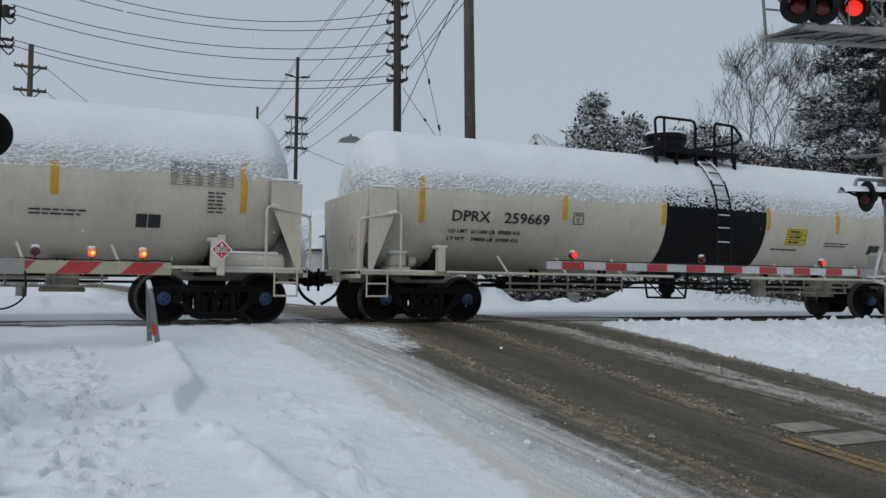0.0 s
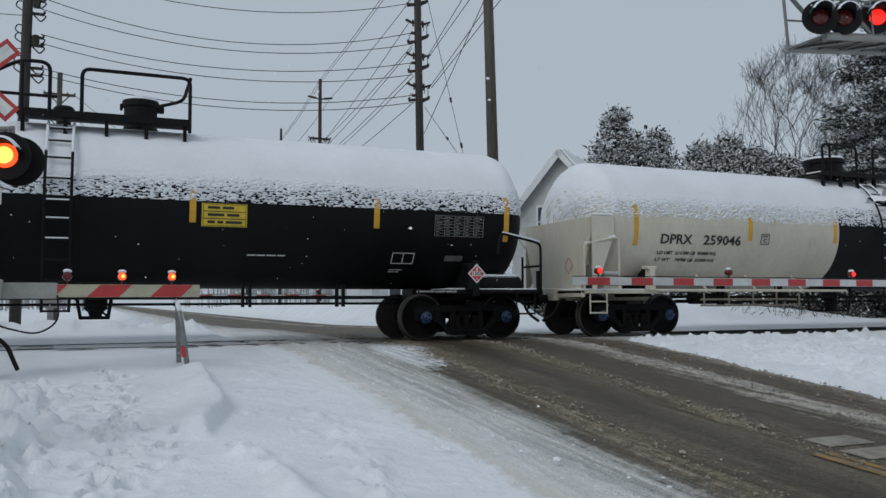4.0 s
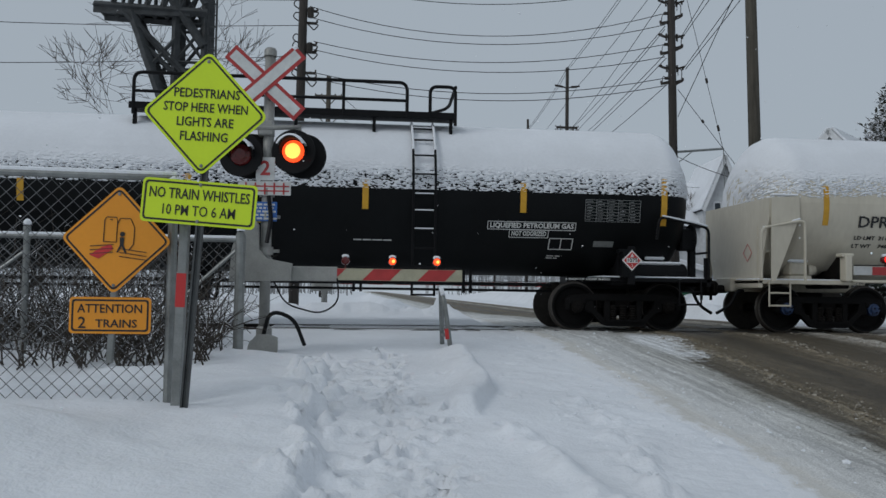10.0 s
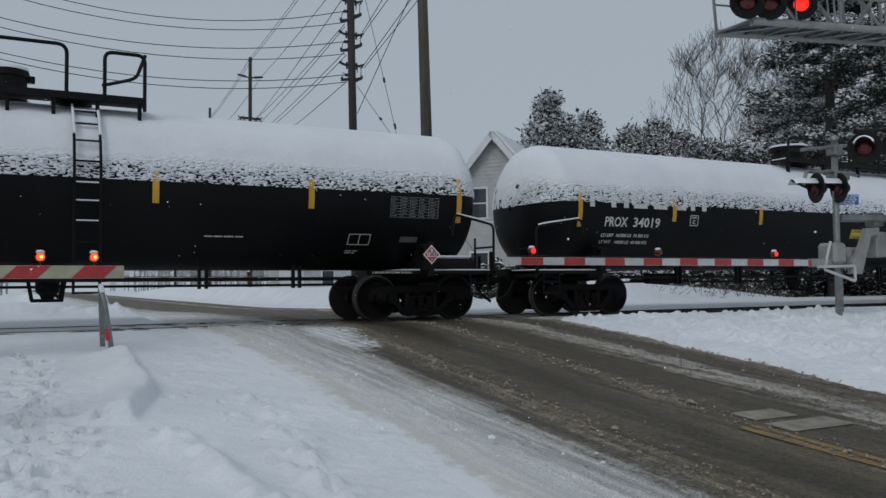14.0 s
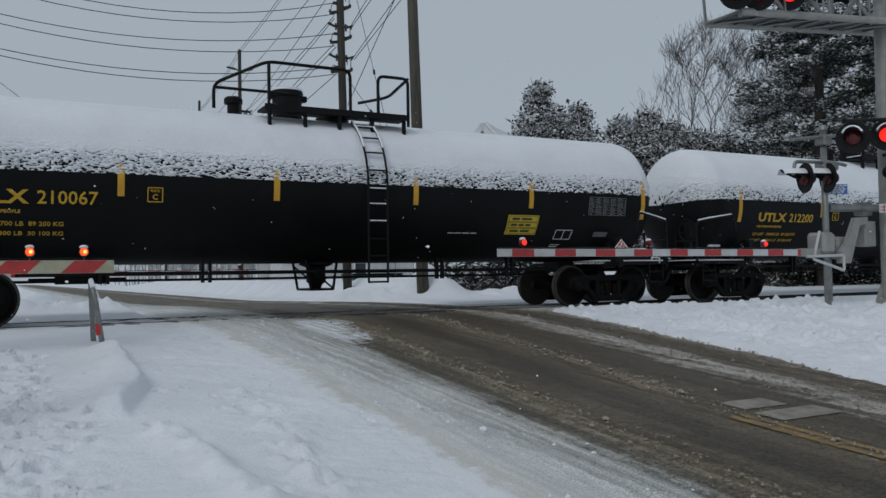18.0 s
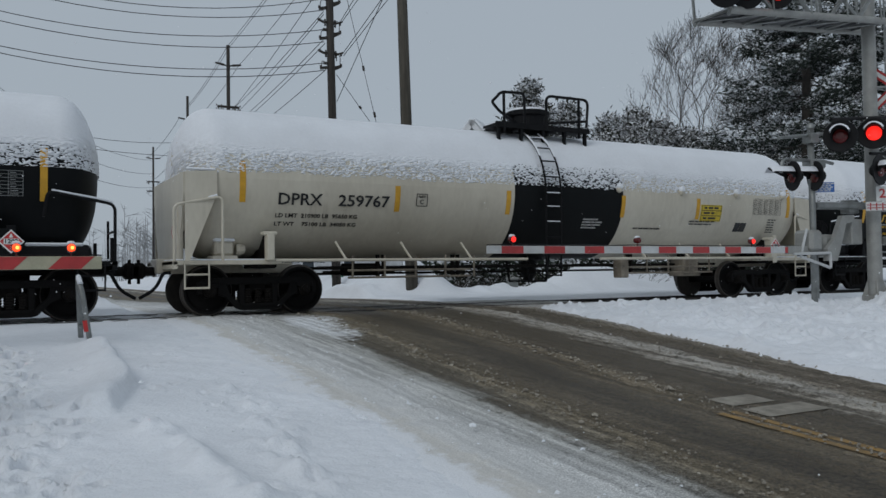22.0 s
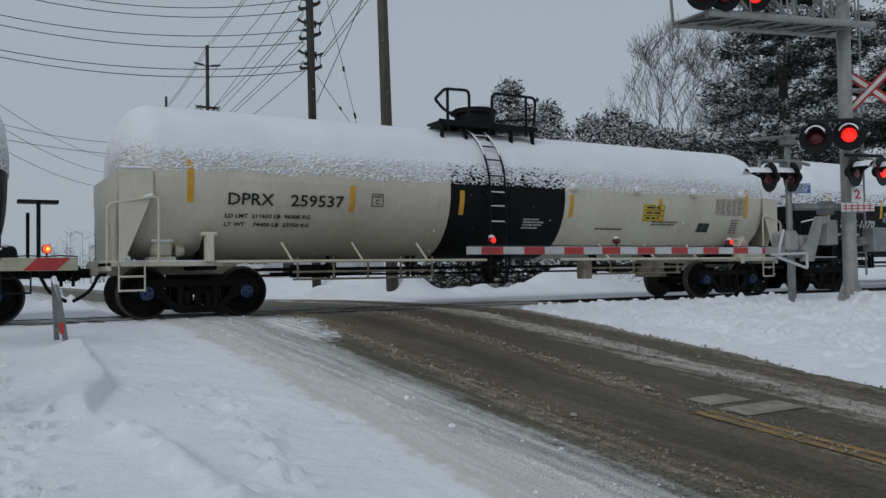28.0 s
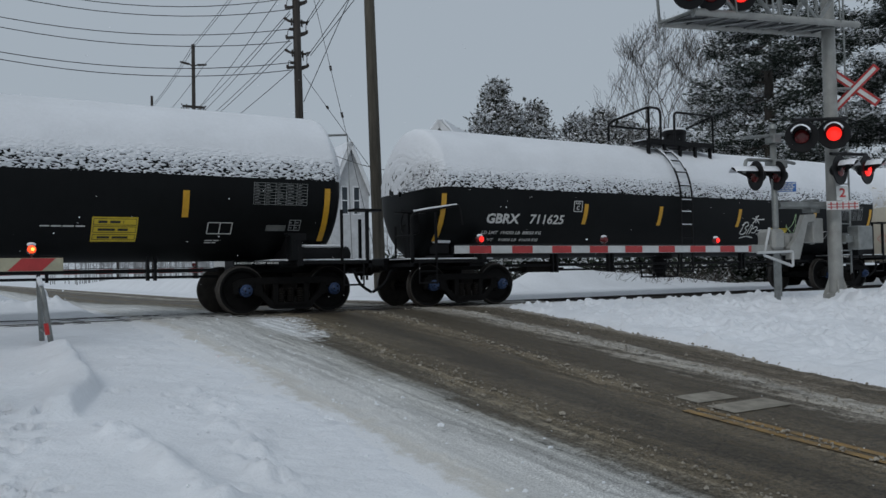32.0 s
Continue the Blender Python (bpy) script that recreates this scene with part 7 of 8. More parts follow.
def coupler_end(parent, side, half_tc, body, steps, frame_mat, rail=True):
    """Draft sill, end platform, coupler, air hose, steps and rails at one end (side -1 or 1)."""
    s = side
    x = s * half_tc
    e = x + s * 2.02
    bm = bmesh.new()
    box(bm, x - s * 0.9, -0.32, 0.78, e - s * 0.32, 0.32, 1.06, bevel=0.02)
    box(bm, x - s * 0.55, -1.30, 0.93, e - s * 0.42, 1.30, 1.005, bevel=0.012)
    box(bm, e - s * 0.50, -1.30, 0.86, e - s * 0.42, 1.30, 1.01)
    sill = part("draft_sill", bm, frame_mat, parent, smooth=False)
    bm = bmesh.new()
    box(bm, x - s * 0.5, -1.25, 1.005, e - s * 0.44, 1.25, 1.035, bevel=0.012)
    part("snow_layer", bm, CAP_SNOW, sill, "snow on the end platform")
    bm = bmesh.new()
    rod(bm, (e - s * 0.35, 0, 0.83), (e - s * 0.02, 0, 0.83), 0.085, n=8)
    box(bm, e - s * 0.16, -0.17, 0.69, e + s * 0.05, 0.15, 0.99, bevel=0.05)
    box(bm, e - s * 0.05, -0.26, 0.72, e + s * 0.12, -0.12, 0.96, bevel=0.04)
    rod(bm, (e - s * 0.05, -0.02, 0.60), (e - s * 0.05, -0.02, 1.05), 0.03, n=8)
    part("coupler", bm, GRIME, parent)
    bm = bmesh.new()
    tube(bm, bend([(e - s * 0.55, -0.42, 0.80), (e - s * 0.42, -0.42, 0.80), (e - s * 0.28, -0.42, 0.50), (e + s * 0.0, -0.38, 0.34)], 0.18), 0.032, 7)
    part("air_hose", bm, HOSE, parent)
    bm = bmesh.new()
    for dx, n in ((0.62, 2),):
        for a in (0, 0.42):
            rod(bm, (e - s * (dx + a), -1.32, 0.98), (e - s * (dx + a), -1.32, 0.50), 0.016, n=6)
        for z in (0.52, 0.76)[:n]:
            rod(bm, (e - s * dx, -1.32, z), (e - s * (dx + 0.42), -1.32, z), 0.018, n=6)
    part("corner_step", bm, steps, parent)
    if not rail:
        return e
    # Bent grab rail over the platform.
    bm = bmesh.new()
    if frame_mat is WHITE_TANK:
        tube(bm, bend([(e - s * 0.42, -1.42, 1.0), (e - s * 0.42, -1.42, 1.98), (e - s * 1.24, -1.50, 2.14), (e - s * 1.24, -1.50, 1.0)], 0.12), 0.026, 7)
    else:
        tube(bm, bend([(e - s * 0.46, -1.30, 1.0), (e - s * 0.46, -1.30, 1.96), (e - s * 1.50, -1.52, 2.14), (e - s * 1.56, -1.52, 1.72)], 0.12), 0.027, 7)
        rod(bm, (e - s * 0.48, -0.55, 1.0), (e - s * 0.48, -0.55, 1.72), 0.024, n=6)
        rod(bm, (e - s * 0.48, -1.26, 1.5), (e - s * 0.48, -0.55, 1.5), 0.022, n=6)
    gr = part("grab_rail", bm, steps, parent)
    bm = bmesh.new()
    za, zb, xb, yb = (1.98, 2.14, 1.15, -1.50) if frame_mat is WHITE_TANK else (1.98, 2.13, 1.44, -1.51)
    tube(bm, [(e - s * 0.50, -1.32, za + 0.022), (e - s * 0.8, -1.37, za + 0.08), (e - s * xb, yb, zb + 0.022)], 0.020, 6)
    part("snow_layer", bm, CAP_SNOW, gr)
    return e


def brake_gear(parent, side, half_tc, material):
    e = side * (half_tc + 2.02)
    bm = bmesh.new()
    x = e - side * 0.62
    m = pose(x, -0.82, 1.78, 0, 90, 0)
    tube(bm, [m @ Vector((0.27 * math.cos(k * math.tau / 24), 0.27 * math.sin(k * math.tau / 24), 0)) for k in range(25)], 0.018, 6)
    for k in range(5):
        a = k * math.tau / 5
        rod(bm, m @ Vector((0, 0, 0)), m @ Vector((0.27 * math.cos(a), 0.27 * math.sin(a), 0)), 0.013, n=5)
    part("brake_wheel", bm, material, parent)
    bm = bmesh.new()
    box(bm, x - 0.05, -0.95, 1.0, x + 0.05, -0.85, 2.05)
    box(bm, x - side * 0.02, -0.95, 1.55, x - side * 0.24, -0.68, 1.98, bevel=0.03)
    box(bm, x - 0.03, -0.82, 1.05, x + 0.03, -0.74, 1.6)
    part("hand_brake", bm, material, parent)
    bm = bmesh.new()
    box(bm, x - side * 0.55, -1.05, 1.03, x - side * 1.0, -0.62, 1.10)
    box(bm, x - side * 0.60, -1.0, 1.10, x - side * 0.95, -0.68, 1.36, bevel=0.04)
    lathe(bm, [(0, 0), (0.10, 0.0), (0.12, 0.05), (0.09, 0.16), (0, 0.17)], 10, pose(x - side * 1.02, -0.84, 1.22, 0, side * -90, 0))
    v = part("brake_valve", bm, material, parent)
    bm = bmesh.new()
    box(bm, x - side * 0.58, -1.01, 1.36, x - side * 0.97, -0.67, 1.42, bevel=0.025)
    part("snow_layer", bm, CAP_SNOW, v)


def platform(parent, x0, x1, manway, lad, cover, valves, material, long=False, slant=True):
    """Walkway on top with pipe rails, manway housing and ladder."""
    zt = TANK_Z + TANK_R
    bm = bmesh.new()
    box(bm, x0, -0.92, zt + 0.03, x1, -0.40, zt + 0.08)
    box(bm, x0, -0.95, zt + 0.0, x1, -0.91, zt + 0.12)
    for k in range(5):
        x = x0 + 0.1 + (x1 - x0 - 0.2) * k / 4
        box(bm, x - 0.03, -0.92, zt - 0.28, x + 0.03, -0.84, zt + 0.04)
    walk_ = part("walkway", bm, material, parent)
    bm = bmesh.new()
    box(bm, x0 + 0.02, -0.90, zt + 0.08, x1 - 0.02, -0.42, zt + 0.115, bevel=0.012)
    part("snow_layer", bm, CAP_SNOW, walk_)
    bm = bmesh.new()
    h = zt + 0.92
    r = 0.033
    mid = max(lad - 0.1, x0 + 0.5)
    if slant:
        tube(bm, bend([(x0 - 0.85, -0.45, zt + 0.05), (x0 - 0.85, -0.45, zt + 0.52), (x0 + 0.05, -0.93, h), (mid, -0.93, h), (mid, -0.93, zt)], 0.16), r, 7)
        rod(bm, (x0 + 0.08, -0.93, zt - 0.1), (x0 + 0.08, -0.93, h), r, n=7)
        rod(bm, (x0 - 0.85, -0.45, zt + 0.45), (x0 + 0.6, -0.45, zt + 0.45), r * 0.9, n=6)
    elif not long:
        # A straight loop beside the ladder and a crooked one past it.
        h = zt + 0.80
        tube(bm, bend([(x0 + 0.08, -0.93, zt + 0.15), (x0 + 0.02, -0.93, h), (mid, -0.93, h), (mid, -0.93, zt)], 0.16), r, 7)
        rod(bm, (x0 + 0.30, -0.93, zt - 0.12), (x0 + 0.30, -0.93, h), r, n=7)
        rod(bm, (x0 + 0.05, -0.93, zt + 0.30), (x0 + 0.75, -0.35, zt + 0.30), r * 0.9, n=6)
        tube(bm, bend([(lad + 0.50, -0.93, zt), (lad + 0.50, -0.93, h), (x1 - 0.15, -0.93, h - 0.02), (x1 - 0.02, -0.93, h - 0.16), (x1 + 0.10, -0.93, h - 0.26), (x1 - 0.08, -0.93, h - 0.44), (lad + 0.30, -0.3, h - 0.56), (lad + 0.1, -0.3, h - 0.7)], 0.12), r, 7)
        rod(bm, (x1 - 0.22, -0.93, zt - 0.12), (x1 - 0.22, -0.93, h), r, n=7)
    else:
        h = zt + 0.66
        tube(bm, bend([(x0 + 0.08, -0.93, zt - 0.1), (x0 + 0.08, -0.93, h), (mid, -0.93, h), (mid, -0.93, zt)], 0.16), r, 7)
    if slant or long:
        tube(bm, bend([(min(max(lad + 0.50, x0 + 1.0), x1 - 0.5), -0.93, zt), (min(max(lad + 0.50, x0 + 1.0), x1 - 0.5), -0.93, h - 0.05), (x1 - 0.02, -0.93, h - 0.05), (x1 - 0.02, -0.93, zt - 0.12)], 0.14), r, 7)
        tube(bm, bend([(x1 - 0.02, -0.93, h - 0.05), (x1 - 0.05, 0.0, h - 0.25), (x1 - 0.6, 0.35, h - 0.35)], 0.2), r, 7)
    if long:
        for k in range(1, 4):
            x = x0 + (lad - x0) * k / 4
            rod(bm, (x, -0.93, zt), (x, -0.93, h), r, n=6)
        rod(bm, (x0 + 0.08, -0.93, zt + 0.32), (lad - 0.1, -0.93, zt + 0.32), r * 0.9, n=6)
    part("guard_rail", bm, material, parent, "black bent pipe guard rail")
    bm = bmesh.new()
    k = 0.70 if slant else 1.12
    lathe(bm, [(0.0, 0.0), (0.44 * k, 0.0), (0.45 * k, 0.10), (0.42 * k, 0.12), (0.42 * k, 0.50), (0.47 * k, 0.51), (0.47 * k, 0.60), (0.44 * k, 0.62), (0.0, 0.63)], 24, pose(manway, 0.0, zt - 0.04))
    for sx in (-1, 1):
        box(bm, manway + sx * 0.45 * k - 0.05, -0.06, zt + 0.40, manway + sx * 0.52 * k + 0.05, 0.06, zt + 0.52, bevel=0.015)
    mw = part("manway_housing", bm, BLACK_METAL, parent, "round black manway housing", smooth=False)
    bm = bmesh.new()
    lathe(bm, [(0.46 * k, 0.0), (0.44 * k, 0.05), (0.2 * k, 0.075), (0, 0.08)], 16, pose(manway, 0, zt + 0.585))
    part("snow_layer", bm, CAP_SNOW, mw)
    if cover is not None:
        bm = bmesh.new()
        lathe(bm, [(0, 0), (0.34, 0.0), (0.34, 0.1), (0.28, 0.16), (0.26, 0.2), (0.0, 0.22)], 16, pose(cover, -0.1, zt - 0.02))
        for a in range(6):
            b = a * math.tau / 6
            rod(bm, (cover + 0.30 * math.cos(b), -0.1 + 0.30 * math.sin(b), zt + 0.05), (cover + 0.30 * math.cos(b), -0.1 + 0.30 * math.sin(b), zt + 0.2), 0.03, n=6)
        part("manway_cover", bm, BLACK_METAL, parent)
    for x in valves:
        bm = bmesh.new()
        lathe(bm, [(0, 0), (0.12, 0.0), (0.12, 0.26), (0.18, 0.27), (0.18, 0.36), (0.14, 0.40), (0, 0.41)], 14, pose(x, -0.05, zt - 0.03))
        part("relief_valve", bm, BLACK_METAL, parent)
    # Ladder down the near side.
    bm = bmesh.new()
    for dx in (0.0, 0.40):
        pts = []
        for a in np.linspace(62, -2, 9):
            rr = TANK_R + 0.10
            pts.append((lad + dx, -rr * math.cos(radians(a)), TANK_Z + rr * math.sin(radians(a))))
        pts += [(lad + dx, -TANK_R - 0.09, TANK_Z - 0.55), (lad + dx, -TANK_R - 0.08, 1.15), (lad + dx, -TANK_R - 0.06, 0.62)]
        tube(bm, pts, 0.024, 6)
    for a in (54, 40, 26, 12, -2):
        rr = TANK_R + 0.10
        y, z = -rr * math.cos(radians(a)), TANK_Z + rr * math.sin(radians(a))
        rod(bm, (lad, y, z), (lad + 0.40, y, z), 0.018, n=6)
    for z in (2.13, 1.80, 1.47, 1.14, 0.86, 0.64):
        rod(bm, (lad, -TANK_R - 0.09, z), (lad + 0.40, -TANK_R - 0.09, z), 0.018, n=6)
    ld = part("ladder", bm, material, parent, "black steel side ladder with snow on its rungs")
    first = None
    for a in (54, 40, 26, 12, -2):
        rr = TANK_R + 0.10
        m = pose(lad + 0.2, -rr * math.cos(radians(a)), TANK_Z + rr * math.sin(radians(a)) + 0.022)
        if first is None:
            bm = bmesh.new()
            rod(bm, (-0.17, 0, 0), (0.17, 0, 0), 0.015, n=5)
            first = part("snow_layer", bm, CAP_SNOW, ld, m=m)
        else:
            share(first, m)
    for dx in (0.0, 0.40):
        bm = bmesh.new()
        tube(bm, [(lad + dx, -(TANK_R + 0.112) * math.cos(radians(a)), TANK_Z + (TANK_R + 0.112) * math.sin(radians(a)) + 0.012) for a in (62, 54, 46, 38, 30)], 0.023, 6)
        part("snow_layer", bm, CAP_SNOW, ld)
    for z in (2.15, 1.82):
        share(first, pose(lad + 0.2, -TANK_R - 0.09, z))
    return lad


def placard(parent, x, z, number, empty):
    """A hazard placard on its bracket, or the bare holder."""
    m = pose(x, -1.50, z)
    bm = bmesh.new()
    if empty:
        box(bm, -0.13, -0.004, 0.06, 0.13, 0.008, 0.20, bevel=0.01)
        p = part("placard_holder", bm, BLACK_METAL, parent, m=m)
        frame_lines("stencil_box", x - 0.11, x + 0.11, z + 0.26, z + 0.48, 0.014, CHALK, parent, 1, 1)
        bm = bmesh.new()
        slab(bm, [(-0.06, -0.42), (0.07, -0.42), (0.03, 0.06), (-0.03, 0.06)], 0.0, 0.05)
        bmesh.ops.recalc_face_normals(bm, faces=bm.faces)
        part("bracket", bm, BLACK_METAL, p)
        return
    box(bm, -0.135, -0.004, -0.135, 0.135, 0.006, 0.135, Matrix.Rotation(radians(45), 4, "Y"))
    p = part("placard", bm, PLACARD_WHITE, parent, "red and white hazard placard", m=m)
    bm = bmesh.new()
    box(bm, -0.112, -0.008, -0.112, 0.112, -0.003, 0.112, Matrix.Rotation(radians(45), 4, "Y"))
    part("red_field", bm, PLACARD_RED, p)
    bm = bmesh.new()
    box(bm, -0.105, -0.011, -0.045, 0.105, -0.006, 0.045)
    part("number_panel", bm, PLACARD_WHITE, p)
    words("number", number, 0.095, LETTER_BLACK, p, pose(0, -0.013, 0, 90), depth=0.002, width=0.185, align="CENTER")
    words("class_number", "3" if number[0] == "1" and number != "1075" else "2", 0.06, PLACARD_WHITE, p, pose(0, -0.010, -0.10, 90), depth=0.002, align="CENTER")
    bm = bmesh.new()
    slab(bm, [(-0.03, 0.07), (0.0, 0.13), (0.03, 0.07), (0.015, 0.06), (-0.015, 0.06)], -0.012, -0.009)
    part("flame_mark", bm, PLACARD_WHITE, p)
    bm = bmesh.new()
    box(bm, -0.07, 0.01, -0.45, 0.07, 0.06, 0.26, bevel=0.015)
    part("bracket", bm, parent["frame_paint"] == "white" and WHITE_TANK or BLACK_METAL, p)


TAGS = {
    "leaf": (((0.0, 0.62), (0.13, 0.45), (0.24, 0.62), (0.27, 1.0), (0.37, 0.52), (0.47, 0.78), (0.55, 0.50)), ((0.42, 0.0), (0.34, 0.35), (0.02, 0.55)), ((0.42, 0.0), (0.40, 0.4), (0.28, 0.95)), ((0.42, 0.0), (0.48, 0.4), (0.53, 0.68)),
             ((0.42, 0.0), (0.58, 0.42), (0.74, 0.92), (0.77, 0.52)), ((0.44, 0.0), (0.66, 0.30), (0.80, 0.60)), ((0.44, 0.02), (0.70, 0.30), (1.0, 0.30)), ((0.44, 0.02), (0.66, 0.16), (0.98, 0.12)), ((0.42, 0.0), (0.28, 0.22), (0.10, 0.36)), ((0.38, 0.05), (0.46, 0.62))),
    "bubble": (((0.02, 0.55), (0.20, 0.72), (0.30, 0.55), (0.14, 0.46), (0.30, 0.36), (0.24, 0.16), (0.04, 0.20), (0.10, 0.70)), ((0.36, 0.18), (0.40, 0.60), (0.48, 0.55), (0.46, 0.20)), ((0.52, 0.40), (0.60, 0.52), (0.72, 0.46), (0.66, 0.22), (0.54, 0.26)),
               ((0.74, 0.34), (0.98, 0.38), (0.84, 0.20), (0.96, 0.06), (0.98, 0.20)), ((0.50, 0.95), (0.56, 0.66)), ((0.36, 0.86), (0.56, 0.80), (0.88, 0.82)), ((0.44, 0.64), (0.60, 0.98)), ((0.70, 0.66), (0.52, 0.86)), ((0.16, 0.02), (0.40, 0.10), (0.70, 0.04))),
    "marks": (((0.0, 0.1), (0.08, 0.3), (0.22, 0.25), (0.26, 0.1)), ((0.62, 0.0), (0.70, 0.25), (0.84, 0.35), (0.90, 0.1)), ((0.88, 0.9), (0.94, 0.75), (1.0, 0.95), (0.96, 0.4), (0.88, 0.5))),
}


def graffiti(parent, x0, z0, w, h, kind, thick, material):
    """Sprayed strokes on the near side of the tank."""
    tag = part("graffiti", bmesh.new(), material, parent, "scrawled spray paint")
    for line in TAGS[kind]:
        bm = bmesh.new()
        pts = []
        for p in bend([(u, 0, v) for u, v in line], 0.08, 3):
            xx, zz = x0 + w * p.x, z0 + h * p.z
            a = math.asin((zz - TANK_Z) / TANK_R)
            pts.append((xx, -(TANK_R + 0.002) * math.cos(a), TANK_Z + (TANK_R + 0.002) * math.sin(a)))
        tube(bm, pts, thick, 5)
        part("stroke", bm, material, tag)
    return tag


def underbody(parent, half_tc, white, material):
    """Pipes, brake rigging and outlet valve under the belly."""
    bm = bmesh.new()
    for y in (-0.62, 0.62):
        rod(bm, (-half_tc + 1.3, y, 0.86), (half_tc - 1.3, y, 0.86), 0.032, n=6)
        part("train_pipe", bm, material, parent)
        bm = bmesh.new()
    rod(bm, (-half_tc + 1.2, -0.25, 0.74), (half_tc - 1.2, -0.25, 0.74), 0.024, n=6)
    part("train_pipe", bm, material, parent)
    for x in (-half_tc * 0.62, -half_tc * 0.36, half_tc * 0.36, half_tc * 0.62):
        bm = bmesh.new()
        for dx in (0, 0.13):
            box(bm, x + dx, -0.68, 0.68, x + dx + 0.05, -0.58, 1.12)
        part("pipe_hanger", bm, material, parent)
    bm = bmesh.new()
    rod(bm, (-half_tc * 0.72, -0.45, 0.82), (-half_tc * 0.60, -0.45, 0.82), 0.13, n=12)
    box(bm, -half_tc * 0.78, -0.5, 0.76, -half_tc * 0.55, -0.4, 0.80)
    part("brake_cylinder", bm, GRIME, parent)
    bm = bmesh.new()
    for dx in (-0.36, 0.30):
        for y in (-0.42, 0.42):
            rod(bm, (dx, y, 1.10), (dx * 0.7, y, 0.50), 0.028, n=5)
        rod(bm, (dx * 0.7, -0.42, 0.50), (dx * 0.7, 0.42, 0.50), 0.026, n=5)
    for y in (-0.42, 0.42):
        rod(bm, (-0.25, y, 0.50), (0.21, y, 0.50), 0.026, n=5)
        rod(bm, (-0.36, y, 1.0), (0.21, y, 0.52), 0.02, n=5)
    part("outlet_skid", bm, BLACK_METAL, parent)
    bm = bmesh.new()
    lathe(bm, [(0, 0.52), (0.10, 0.52), (0.13, 0.60), (0.20, 0.66), (0.20, 0.95), (0.34, 1.0), (0.34, 1.06)], 14)
    part("outlet_valve", bm, BLACK_METAL, parent)
    if white:
        bm = bmesh.new()
        box(bm, half_tc * 0.60, -0.95, 0.62, half_tc * 0.60 + 0.52, -0.45, 1.05, bevel=0.04)
        box(bm, half_tc * 0.60 - 0.10, -0.90, 0.56, half_tc * 0.60 + 0.62, -0.5, 0.64, bevel=0.02)
        part("brake_valve_box", bm, DIRTY_CREAM, parent)
        bm = bmesh.new()
        box(bm, half_tc * 0.28, -1.1, 0.55, half_tc * 0.28 + 0.24, -0.8, 1.05, bevel=0.02)
        part("hanger_plate", bm, DIRTY_CREAM, parent)
        for sx in (-1, 1):
            bm = bmesh.new()
            a, b = sx * (half_tc - 0.2), sx * 1.0
            rod(bm, (a, -1.42, 1.0), (b, -1.42, 1.0), 0.03, n=7)
            for k in range(1, 4):
                x = a + (b - a) * k / 4
                rod(bm, (x, -1.42, 1.0), (x - 0.14, -1.20, 1.36), 0.025, n=6)
            part("side_rail", bm, WHITE_TANK, parent, "cream painted pipe rail")
            bm = bmesh.new()
            rod(bm, (a - sx * 1.6, -1.0, 0.80), (b + sx * 1.2, -1.0, 0.80), 0.022, n=6)
            rod(bm, (a - sx * 1.6, -1.0, 0.66), (b + sx * 1.2, -1.0, 0.66), 0.022, n=6)
            for k in range(5):
                x = a - sx * 1.7 + (b - a + sx * 2.8) * k / 4
                rod(bm, (x, -1.0, 0.64), (x, -1.0, 1.1), 0.022, n=6)
            part("pipe_frame", bm, DIRTY_CREAM, parent)


